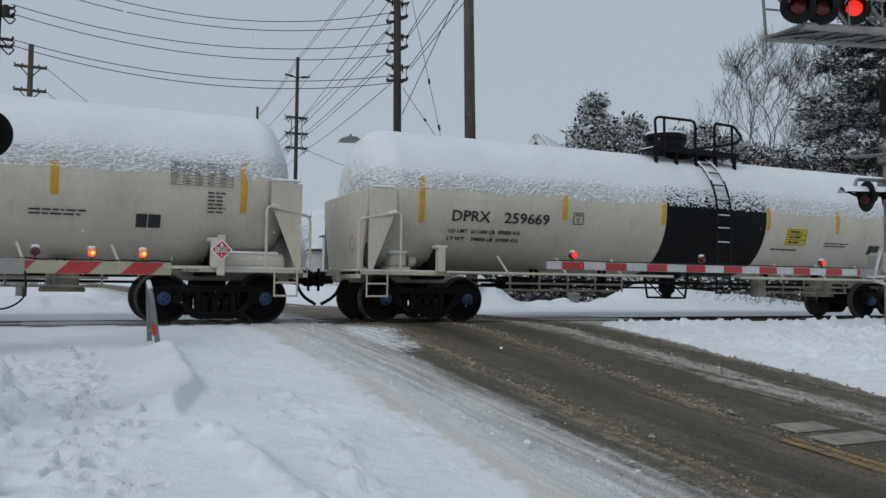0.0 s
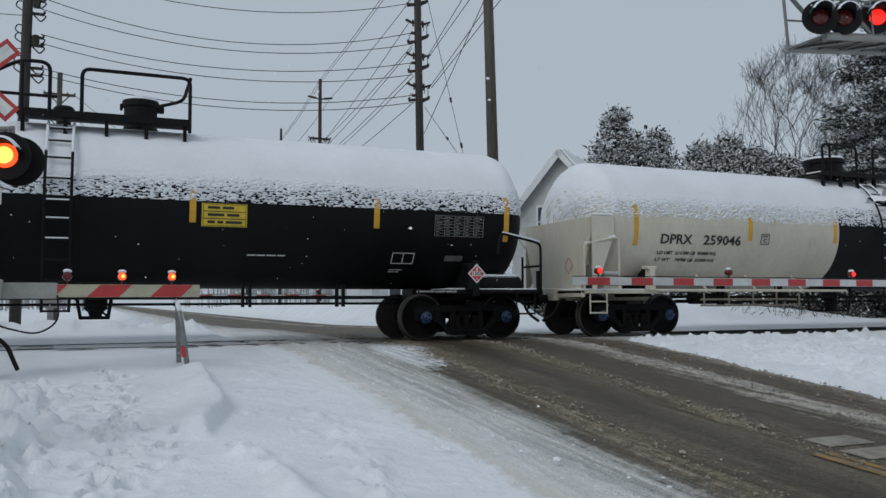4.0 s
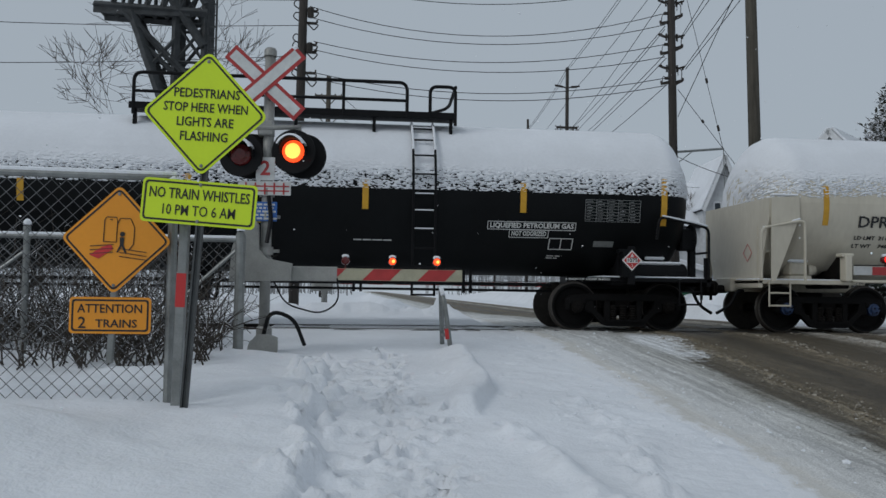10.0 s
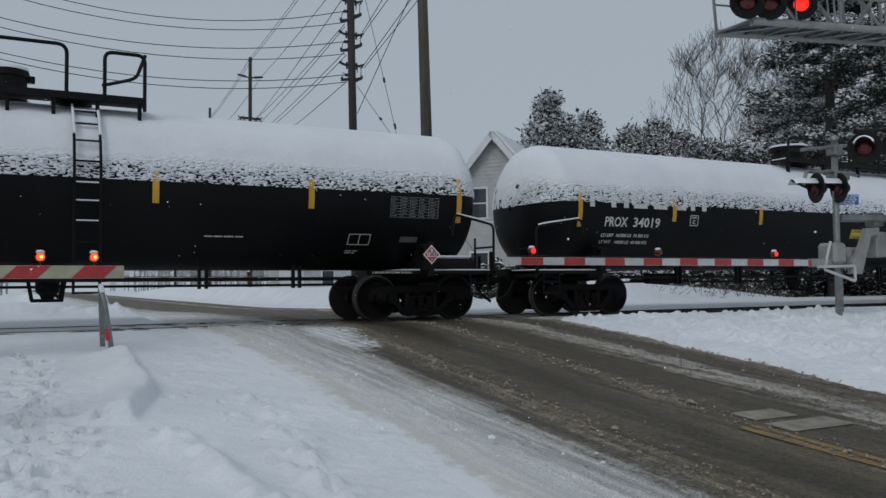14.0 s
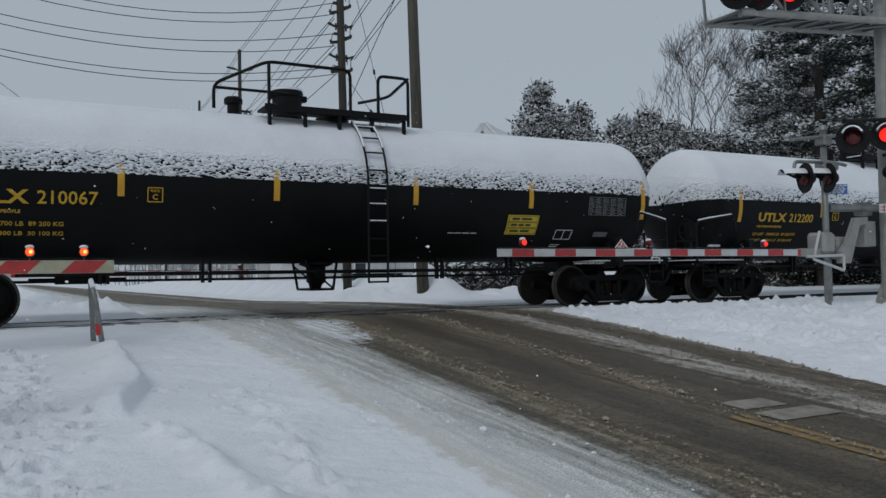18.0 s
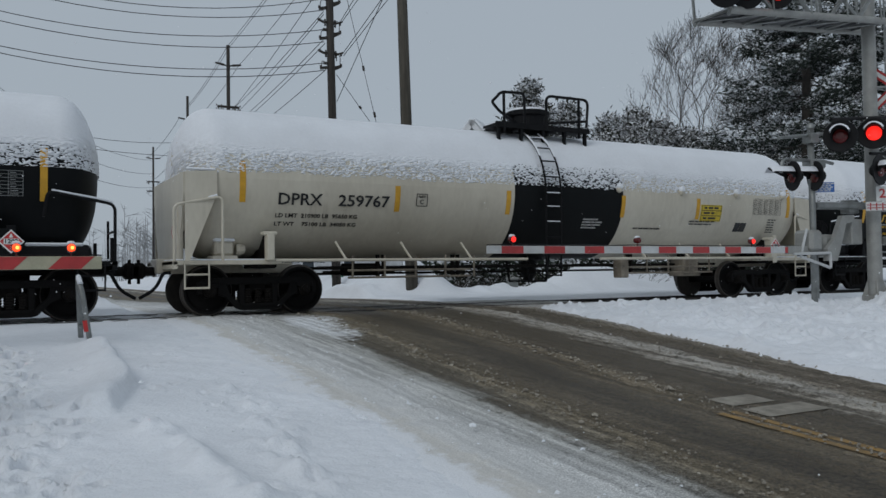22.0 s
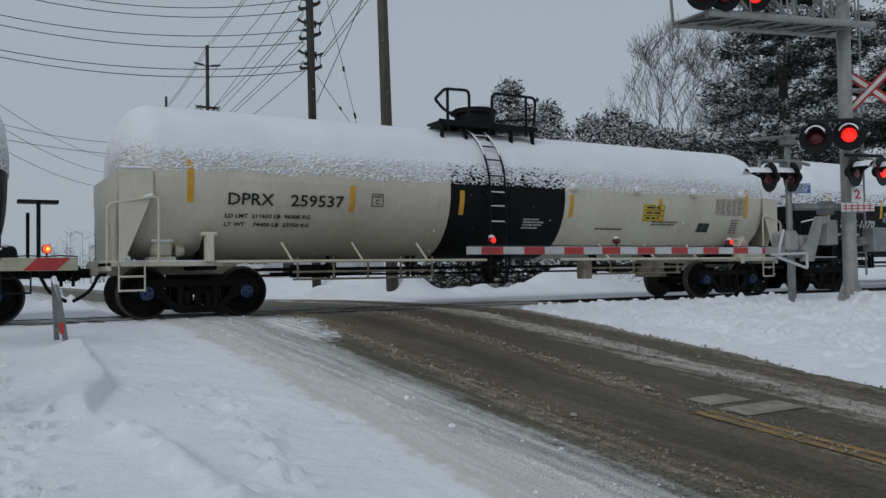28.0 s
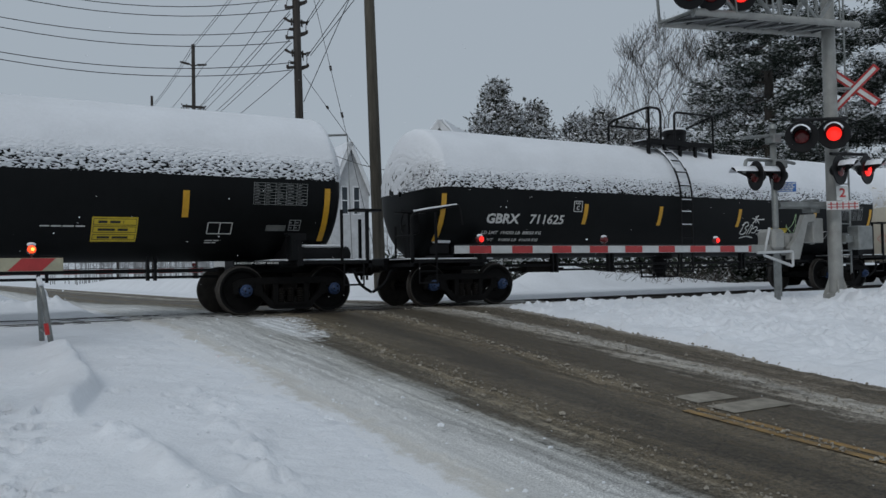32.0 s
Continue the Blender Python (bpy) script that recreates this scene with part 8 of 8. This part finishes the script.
def tank_car(spec):
    name, right, left, kind, mark, number, loads, colour, plac, opts = spec
    half_tc = (right - left) / 2
    white = kind == "white"
    paint = WHITE_TANK if white else BLACK_TANK
    e = new("tank_car")
    e["frame_paint"] = kind
    e["start_x"] = (right + left) / 2
    e.location = ((right + left) / 2, 0, 0)
    look_ = "cream tank car with black middle band and snow on top" if white else "black tank car with snow on top"
    tagged(e, look_ + opts.get("label", ""), "tank car", "cars of the freight train")
    head = opts.get("head", 0.70)
    half = half_tc + 0.70
    tank_shell("tank", half, head, paint, e)
    snow_cap(half, head, e, opts.get("seed", 11))
    letters = {"black": LETTER_BLACK, "white": LETTER_WHITE, "yellow": LETTER_YELLOW}[colour]
    # Reflective tape strips.
    strips = opts["strips"]
    for k, x in enumerate(strips):
        end = k in (0, len(strips) - 1)
        za, zb = (opts["tape_end"] if end else opts["tape_mid"]) if "tape_end" in opts else ((1.98, 2.86) if end else (2.16, 2.70))
        patch("tape_strip", x - 0.055, x + 0.055, za, zb, YELLOW_TAPE, e, 0.010, "amber reflective tape")
    dark = LETTER_BLACK if white else LETTER_WHITE
    sh = opts.get("shift", 0.0)
    if white:
        th = np.radians(np.linspace(0, 360, 65))
        r = TANK_R + 0.003
        P = np.stack([np.array([[-1.40 + sh], [1.62 + sh]]) + 0 * th, -r * np.cos(th) + np.zeros((2, 1)), TANK_Z + r * np.sin(th) + np.zeros((2, 1))], -1)
        grid_mesh("middle_band", P[:, ::-1], BLACK_TANK, e, label="black painted band round the tank")
        patch("black_decal", 5.52, 5.70, 1.68, 1.90, LETTER_BLACK, e, 0.008)
        patch("black_decal", 5.72, 5.92, 1.68, 1.90, LETTER_BLACK, e, 0.008)
        for xl in (1.55, 3.5, 5.4, 7.12) if opts.get("turned") else ():
            bm = bmesh.new()
            lathe(bm, [(0.0, 0.09), (0.05, 0.085), (0.075, 0.05), (0.085, 0.0)], 10, on_tank(xl + sh * 0.4, 2.60, 0.0))
            lug = part("lifting_lug", bm, WHITE_TANK, e)
            bm = bmesh.new()
            lathe(bm, [(0.0, 0.10), (0.05, 0.095), (0.08, 0.05), (0.075, 0.0)], 10, on_tank(xl + sh * 0.4, 2.66, 0.01))
            part("snow_layer", bm, CAP_SNOW, lug)
        if opts.get("turned"):
            for k, line in enumerate(("HANDLE MUST BE", "LOWERED AND CHAINED", "IN CLOSED POSITION", "BEFORE LOADING")):
                words("band_note", line, 0.05, LETTER_WHITE, e, on_tank(0.52 + sh, 1.90 - 0.06 * k, 0.014), width=(0.42, 0.56, 0.52, 0.42)[k])
        if opts.get("ring"):
            bm = bmesh.new()
            pts = []
            for q in range(25):
                a = q * math.tau / 24
                xx_, zz_ = 1.30 + 0.36 * math.cos(a) + 0.03 * math.sin(2 * a), 2.30 + 0.30 * math.sin(a)
                b = math.asin((zz_ - TANK_Z) / TANK_R)
                pts.append((xx_, -(TANK_R + 0.006) * math.cos(b), TANK_Z + (TANK_R + 0.006) * math.sin(b)))
            tube(bm, pts, 0.008, 4)
            part("chalk_ring", bm, CHALK, e, "round grey chalk scrawl")
    else:
        xb = opts.get("box", half_tc * 0.76)
        frame_lines("stencil_box", xb, xb + 0.44, 1.50, 1.74, 0.016, LETTER_WHITE, e, 0, 1)
    # Reporting mark, number and weights.
    x0, x1, zl = opts["letters"]
    part_w, start = {"DPRX": (0.378, 0.526), "GBRX": (0.413, 0.548), "UTLX": (0.498, 0.558), "PROX": (0.40, 0.505), "TAEX": (0.50, 0.58)}[mark]
    run = (x1 - x0) * (0.965 if white else 1.0)
    lh = 0.31
    words("reporting_mark", mark, lh, letters, e, on_tank(x0, zl, 0.012), width=part_w * run, bold=0.030 if mark in ("UTLX", "GBRX") else 0.014)
    words("car_number", number, lh, letters, e, on_tank(x0 + start * run, zl, 0.012), width=(1 - start) * run, bold=0.010 if mark == "UTLX" else 0.014)
    if opts.get("slogan"):
        words("slogan", "THE TANK CAR PEOPLE", 0.075, letters, e, on_tank(x0, zl - 0.22, 0.012), width=0.92, bold=0.03)
        zl -= 0.12
    wl_ = run * {"DPRX": 0.72, "PROX": 0.86, "GBRX": 0.76, "UTLX": 0.76}.get(mark, 0.72)
    words("load_limit", loads[0], 0.115, letters, e, on_tank(x0 - 0.02, zl - 0.29, 0.012), width=wl_, bold=0.012)
    words("light_weight", loads[1], 0.115, letters, e, on_tank(x0 - 0.02, zl - 0.44, 0.012), width=wl_, bold=0.012)
    px0 = opts["plate"]
    frame_lines("plate_box", px0, px0 + 0.24, 2.08, 2.32, 0.016, letters, e)
    words("plate_word", "PLATE", 0.06, letters, e, on_tank(px0 + 0.12, 2.265, 0.012), align="CENTER", width=0.15)
    words("plate_letter", "C", 0.13, letters, e, on_tank(px0 + 0.12, 2.16, 0.012), align="CENTER")
    tx, tz = opts.get("table", (half_tc * 0.875, 2.42 if white else 2.05))
    frame_lines("test_table", tx, tx + 1.04, tz, tz + 0.40, 0.006, dark if white else CHALK, e, 6, 4)
    if opts["decal"]:
        ya, yb, zd = opts["decal"]
        dh = opts.get("decal_half", 0.20)
        decal = patch("emergency_decal", ya, yb, zd - dh, zd + dh, PANEL_YELLOW, e, 0.008, "yellow decal with rows of black print")
        rows_ = 3 if dh > 0.15 else 2
        for k in range(rows_):
            zk = zd + dh * (0.62 - 1.24 * k / (rows_ - 1))
            small_print("print", ya + 0.10, zk - 0.02, 1, yb - ya - 0.18, 0.075 * dh / 0.20, LETTER_BLACK, decal, 3 * k + int(ya * 10))
            frame_lines("decal_border", ya + 0.025, yb - 0.025, zk - dh * 0.30, zk + dh * 0.30, 0.008, LETTER_BLACK, decal)
    if white:
        words("vent_note", "VENT TANK WHEN UNLOADING", 0.06, dark, e, on_tank(2.15, 1.72, 0.012), width=0.85)
        small_print("print", 3.88, 1.90, 2, 0.95, 0.045, dark, e, 6)
        small_print("print", 6.68, 1.98 if opts.get("turned") else 2.30, 6, 0.36, 0.042, dark, e, 9)
    else:
        small_print("print", half_tc * 0.36, 1.62, 1, 0.8, 0.04, dark, e, 5)
        small_print("print", opts.get("box", half_tc * 0.76), 1.40, 2, 0.3, 0.035, dark, e, 6)
        patch("data_plate", half_tc * 0.92, half_tc * 0.92 + 0.38, 1.58, 1.68, GALV, e, 0.01)
    for text, xa, xb, zt_ in opts.get("names", ()):
        frame_lines("name_border", xa - 0.04, xb + 0.04, zt_ - 0.075, zt_ + 0.075, 0.012, LETTER_WHITE, e)
        words("contents_name", text, 0.13, LETTER_WHITE, e, on_tank(xa, zt_, 0.012), width=xb - xa, bold=0.03)
    for text, xa, xb, zt_ in opts.get("scrawl", ()):
        words("scrawl", text, 0.24, CHALK, e, on_tank(xa, zt_, 0.004), "chalked words", width=xb - xa, bold=-0.012)
    for g in opts.get("graffiti", ()):
        graffiti(e, *g)
    if opts.get("logo"):
        # A large emblem, mostly under the snow, drawn as plain blocks.
        xa, ztop = opts["logo"]
        for k in range(6):
            xk = xa + k * 0.60
            for fa, fb, za, zb in (((0, 0.13, 2.43, ztop), (0.13, 0.5, 2.58, 2.68)), ((0, 0.13, 2.43, ztop), (0.36, 0.5, 2.43, ztop)), ((0, 0.13, 2.5, ztop), (0.05, 0.45, 2.43, 2.53), (0.37, 0.5, 2.5, ztop)))[(0, 1, 2, 2, 2, 1)[k]]:
                patch("emblem_block", xk + fa, xk + fb, za, zb, LETTER_WHITE, e, 0.006)
    # Cradles over the trucks.
    for s in (-1, 1):
        x = s * (half_tc - 0.1)
        bm = bmesh.new()
        box(bm, x - 0.07, -1.50, 1.0, x + 0.07, -1.30, 1.52, bevel=0.015)
        box(bm, x - 0.13, -1.47, 1.46, x + 0.13, -1.26, 1.53, bevel=0.015)
        part("bolster_bracket", bm, paint, e)
        bm = bmesh.new()
        box(bm, x - 0.2, -1.2, 0.86, x + 0.2, 1.2, 1.05, bevel=0.03)
        slab(bm, [(-1.15, 1.04), (1.15, 1.04), (1.2, 1.5), (0.85, 1.22), (0, 1.10), (-0.85, 1.22), (-1.2, 1.5)], -0.05, 0.05, pose(x, 0, 0, 0, 0, 90))
        bmesh.ops.recalc_face_normals(bm, faces=bm.faces)
        part("body_bolster", bm, GRIME if white else BLACK_METAL, e)
        truck(e, s * half_tc, opts.get("blue", True))
        coupler_end(e, s, half_tc, paint, WHITE_TANK if white else BLACK_METAL, WHITE_TANK if white else BLACK_METAL, s < 0 or not opts.get("posts"))
        small = words("sill_stencil", "2 INCH HF COMP SHOES", 0.05, LETTER_BLACK if white else LETTER_WHITE, e, pose(s * half_tc + (0.35 if s < 0 else -1.2), -1.303, 0.966, 90), width=0.85)
        if white:
            # Upright head shield.
            bm = bmesh.new()
            xs_ = s * (half_tc + 1.42)
            slab(bm, [(-1.0, 1.0), (1.0, 1.0), (1.42, 2.2), (1.42, 2.56), (-1.42, 2.56), (-1.42, 2.2)], -0.02, 0.02, pose(xs_, 0, 0, 0, 0, 90))
            for yy in (-1.46, 1.43):
                slab(bm, [(0, 1.0), (-0.08 * s, 1.0), (-0.56 * s, 2.2), (-0.56 * s, 2.60), (0, 2.56)][:: s], yy, yy + 0.03, pose(xs_, 0, 0))
            bmesh.ops.recalc_face_normals(bm, faces=bm.faces)
            part("head_shield", bm, WHITE_TANK, e, "cream steel head shield")
            bm = bmesh.new()
            box(bm, xs_ - s * 0.54, -1.47, 2.59, xs_ - s * 0.02, -1.38, 2.64, bevel=0.02)
            part("snow_layer", bm, CAP_SNOW, e)
        else:
            bm = bmesh.new()
            xs_ = s * (half_tc + 1.52)
            top = 2.0 if opts.get("posts") else 1.4
            box(bm, xs_ - 0.03, -1.28, 1.0, xs_ + 0.03, -1.22, top)
            if opts.get("posts"):
                box(bm, xs_ - 0.30, -1.32, 1.98, xs_ + 0.30, -1.0, 2.03)
                box(bm, xs_ + s * 0.02 - 0.6 * s, -1.30, 1.0, xs_ - 0.54 * s, -1.24, 2.0)
            part("end_post", bm, BLACK_METAL, e)
            bm = bmesh.new()
            box(bm, xs_ - 0.03, 1.22, 1.0, xs_ + 0.03, 1.28, top)
            part("end_post", bm, BLACK_METAL, e)
    brake_gear(e, opts.get("brake", -1), half_tc, WHITE_TANK if white else BLACK_METAL)
    bm = bmesh.new()
    rod(bm, (half_tc + 0.15, -1.02, 1.12), (half_tc + 1.15, -1.02, 1.12), 0.17, n=14)
    for x in (half_tc + 0.15, half_tc + 1.15):
        bmesh.ops.create_uvsphere(bm, u_segments=12, v_segments=6, radius=0.17, matrix=Matrix.LocRotScale((x, -1.02, 1.12), None, (0.5, 1, 1)))
    res = part("air_reservoir", bm, WHITE_TANK if white else BLACK_METAL, e)
    bm = bmesh.new()
    box(bm, half_tc + 0.2, -1.14, 1.26, half_tc + 1.1, -0.92, 1.32, bevel=0.03)
    part("snow_layer", bm, CAP_SNOW, res)
    placard(e, half_tc + 0.0, 1.32, plac, opts.get("posts", False))
    underbody(e, half_tc, white, BLACK_METAL if not white else GRIME)
    platform(e, *opts["plat"], BLACK_METAL, opts.get("long", False), not white and not opts.get("long"))
    if opts.get("turned"):
        # The same top gear, turned end for end.
        for c in e.children:
            if c.name.split(".")[0] in ("walkway", "guard_rail", "manway_housing", "manway_cover", "ladder"):
                c.matrix_basis = Matrix.Translation((sh * 0.7 - 0.05, 0, 0)) @ Matrix.Scale(-1, 4, (1, 0, 0)) @ c.matrix_basis
    if white:
        # Stencilled diamond and print on the head shield.
        bm = bmesh.new()
        for q in range(4):
            box(bm, -0.13, -0.003, 0.118, 0.13, 0.0, 0.13, Matrix.Rotation(radians(45 + 90 * q), 4, "Y"))
        part("stencil_diamond", bm, PLACARD_RED, e, m=pose(-half_tc - 1.445, -0.55, 1.55, 0, 0, -90))
    e["placed"] = 1
    return e


CHALK = mat("grey_chalk", (0.30, 0.31, 0.31), 0.9, var=0.2)
SPRAY_GREEN = mat("pale_green_spray", (0.40, 0.56, 0.32), 0.8, var=0.2, scale=6)
# plat: walkway from x to x, manway, ladder, cover, valves.
W = dict(seed=11, plat=(-1.15, 1.45, -0.05, 0.18, 0.85, ()), strips=(-7.2, -4.0, -1.32, 1.62, 4.25, 7.3), letters=(-6.55, -4.2, 2.13), plate=-3.68, decal=(2.53, 3.21, 2.03))
V = dict(W, turned=True, table=(6.05, 2.12), tape_end=(2.06, 2.80), tape_mid=(1.96, 2.46), strips=(-7.2, -4.1, -1.47, 1.72, 4.12, 7.4), decal=(4.22, 4.94, 2.12))
U = dict(seed=23, slogan=True, blue=False, plat=(-1.45, 1.5, -0.65, 0.32, 0.35, (-1.7,)), strips=(-7.0, -3.92, -1.24, 1.6, 4.37, 7.5), letters=(-6.34, -4.28, 2.10), plate=-3.49, decal=(3.83, 4.62, 1.81))
G = dict(seed=41, head=0.42, posts=True, tape_end=(1.40, 2.38), tape_mid=(1.80, 2.26), plat=(-1.3, 1.18, 0.69, -0.8, None, ()), strips=(-7.68, -3.79, -1.36, 1.57, 4.78, 7.45), letters=(-6.56, -4.42, 1.88), plate=-4.17, decal=(2.93, 3.73, 1.58))
CARS = [
    ("A", 17.57, 3.82, "white", "DPRX", "259669", ("LD LMT  211200 LB  95800 KG", "LT WT    74800 LB  33900 KG"), "black", "1203", dict(W, shift=0.2, strips=(-7.2, -3.9, -1.28, 1.90, 4.25, 7.3))),
    ("B", -0.33, -14.18, "white", "DPRX", "259046", ("LD LMT  211300 LB  95800 KG", "LT WT    74700 LB  33900 KG"), "black", "1203", dict(W, shift=0.2, ring=True)),
    ("C", -18.32, -32.15, "black", "PROX", "44894", ("LD LMT  206600 LB  93 650 KG", "LT WT    79400 LB  36 050 KG"), "white", "1203", dict(seed=23, plat=(-1.3, 1.51, 0.7, -0.81, None, (-0.6,)), strips=(-7.54, -4.7, -1.52, 1.51, 4.86, 7.61), letters=(-6.64, -4.95, 2.10), plate=-4.44, decal=(1.66, 2.44, 2.30), logo=(-6.64, 2.80))),
    ("D", -36.29, -50.06, "white", "DPRX", "259241", ("LD LMT  211400 LB  95900 KG", "LT WT    74600 LB  33800 KG"), "black", "1203", dict(V, shift=-0.2, strips=(-7.2, -4.1, -1.68, 1.52, 4.08, 7.4))),
    ("E", -54.2, -70.13, "black", "PROX", "34019", ("LD LMT  163800 LB  74 300 KG", "LT WT    99200 LB  45 000 KG"), "white", "1075", dict(seed=24, plat=(-1.2, 4.75, 0.0, 3.92, None, ()), strips=(-8.44, -5.69, -2.81, -0.02, 3.07, 5.94, 8.6), letters=(-7.75, -6.14, 2.10), plate=-5.19, decal=(0.72, 1.34, 2.0), decal_half=0.12, logo=(-8.18, 2.84), long=True, blue=False, brake=1, label=" and a long railed walkway", names=(("LIQUEFIED PETROLEUM GAS", 5.34, 6.90, 1.93), ("NOT ODORIZED", 5.75, 6.40, 1.79)), table=(7.1, 2.03), box=6.48)),
    ("F", -74.33, -88.0, "black", "UTLX", "212200", ("LD LMT  196800 LB  89 250 KG", "LT WT    66200 LB  30 050 KG"), "yellow", "1202", dict(U, decal=None)),
    ("H", -92.1, -105.65, "black", "UTLX", "210067", ("LD LMT  196700 LB  89 200 KG", "LT WT    66300 LB  30 100 KG"), "yellow", "1202", dict(U, plat=(-1.30, 1.72, -0.58, 0.53, 0.35, (-1.68,)))),
    ("I", -109.7, -123.3, "white", "DPRX", "259767", ("LD LMT  210900 LB  95650 KG", "LT WT    75100 LB  34050 KG"), "black", "1202", dict(V, shift=0.08, blue=False)),
    ("J", -127.4, -141.32, "black", "TAEX", "1870", ("LD LMT  196200 LB  89 000 KG", "LT WT    66800 LB  30 300 KG"), "white", "1202", dict(seed=23, blue=False, plat=(-1.0, 1.3, 0.57, -0.84, None, (-1.68, 1.32)), strips=(-7.4, -4.92, -2.11, 0.72, 4.19, 7.43), letters=(-6.84, -5.23, 1.97), plate=-4.78, decal=(1.2, 1.89, 2.05), label=" and white scrawls", graffiti=((2.0, 1.38, 3.3, 0.14, "marks", 0.008, CHALK),), scrawl=(("THIS DISEASE", 2.30, 4.05, 1.83), ("? IS COMMUNICABLE", 1.92, 4.5, 1.60)))),
    ("K", -145.46, -159.41, "white", "DPRX", "259537", ("LD LMT  211600 LB  96000 KG", "LT WT    74400 LB  33750 KG"), "black", "1202", dict(V, shift=-0.48, strips=(-7.2, -4.1, -1.60, 1.34, 4.1, 7.2), decal=(3.55, 4.25, 2.12))),
    ("L", -163.55, -177.23, "black", "GBRX", "711625", ("LD LMT  194200 LB  88050 KG", "LT WT    91800 LB  41650 KG"), "white", "1202", dict(G, label=" and sprayed graffiti", graffiti=((1.76, 1.50, 0.95, 0.62, "bubble", 0.016, LETTER_WHITE), (3.6, 1.36, 1.15, 0.85, "leaf", 0.010, SPRAY_GREEN)))),
    ("M", -181.3, -195.0, "black", "GBRX", "711630", ("LD LMT  194200 LB  88050 KG", "LT WT    91800 LB  41650 KG"), "white", "1202", dict(G, decal=(3.26, 4.0, 1.58))),
]
TRAIN = [tank_car(s) for s in CARS]


FLAKE = mat("snowflake", (0.86, 0.88, 0.90), 0.8, var=0)
SNOWFALL = []
for k, (drift, speed, count) in enumerate(((0.35, 1.15, 3600), (-0.2, 1.35, 3400))):
    rg = np.random.default_rng(90 + k)
    C = np.stack([rg.uniform(-9, 17, count), rg.uniform(-14.2, -2.2, count), rg.uniform(-1, 47, count)], -1)
    r_ = rg.uniform(0.004, 0.0105, (count, 1, 1))
    P = C[:, None, :] + r_ * np.array([[(1, 0, 0), (0, 1, 0), (-1, 0, 0), (0, -1, 0), (0, 0, 0.7), (0, 0, -0.7)]]) * rg.uniform(0.6, 1.3, (count, 6, 1))
    i0 = np.arange(count)[:, None] * 6
    F = np.concatenate([i0 + np.array([f]) for f in ((0, 1, 4), (1, 2, 4), (2, 3, 4), (3, 0, 4), (1, 0, 5), (2, 1, 5), (3, 2, 5), (0, 3, 5))])
    me = bpy.data.meshes.new("falling_snow")
    me.from_pydata(P.reshape(-1, 3).tolist(), [], F.tolist())
    me.materials.append(FLAKE)
    SNOWFALL.append((tagged(new("falling_snow", me), "light snow falling through the air", "snowfall", kind="stuff"), drift, speed))


def motions():
    """The train rolls by; every wheelset turns with it."""
    for car in TRAIN:
        x = car["start_x"]
        walk(car, [(t, pose(x + travelled(t), 0, 0)) for t in range(0, 33, 2)])
    steps = [k * 0.1 for k in range(321)]
    turn = [math.degrees(travelled(t) / 0.457) for t in steps]
    for ob, drift, speed in SNOWFALL:
        walk(ob, [(t, pose(0.03 * drift * t, 0, -speed * t)) for t in range(0, 33, 4)])
    for w, dx in WHEELSETS:
        walk(w, [(t, pose(dx, 0, 0.457, 0, a, 0)) for t, a in zip(steps, turn)])


motions()
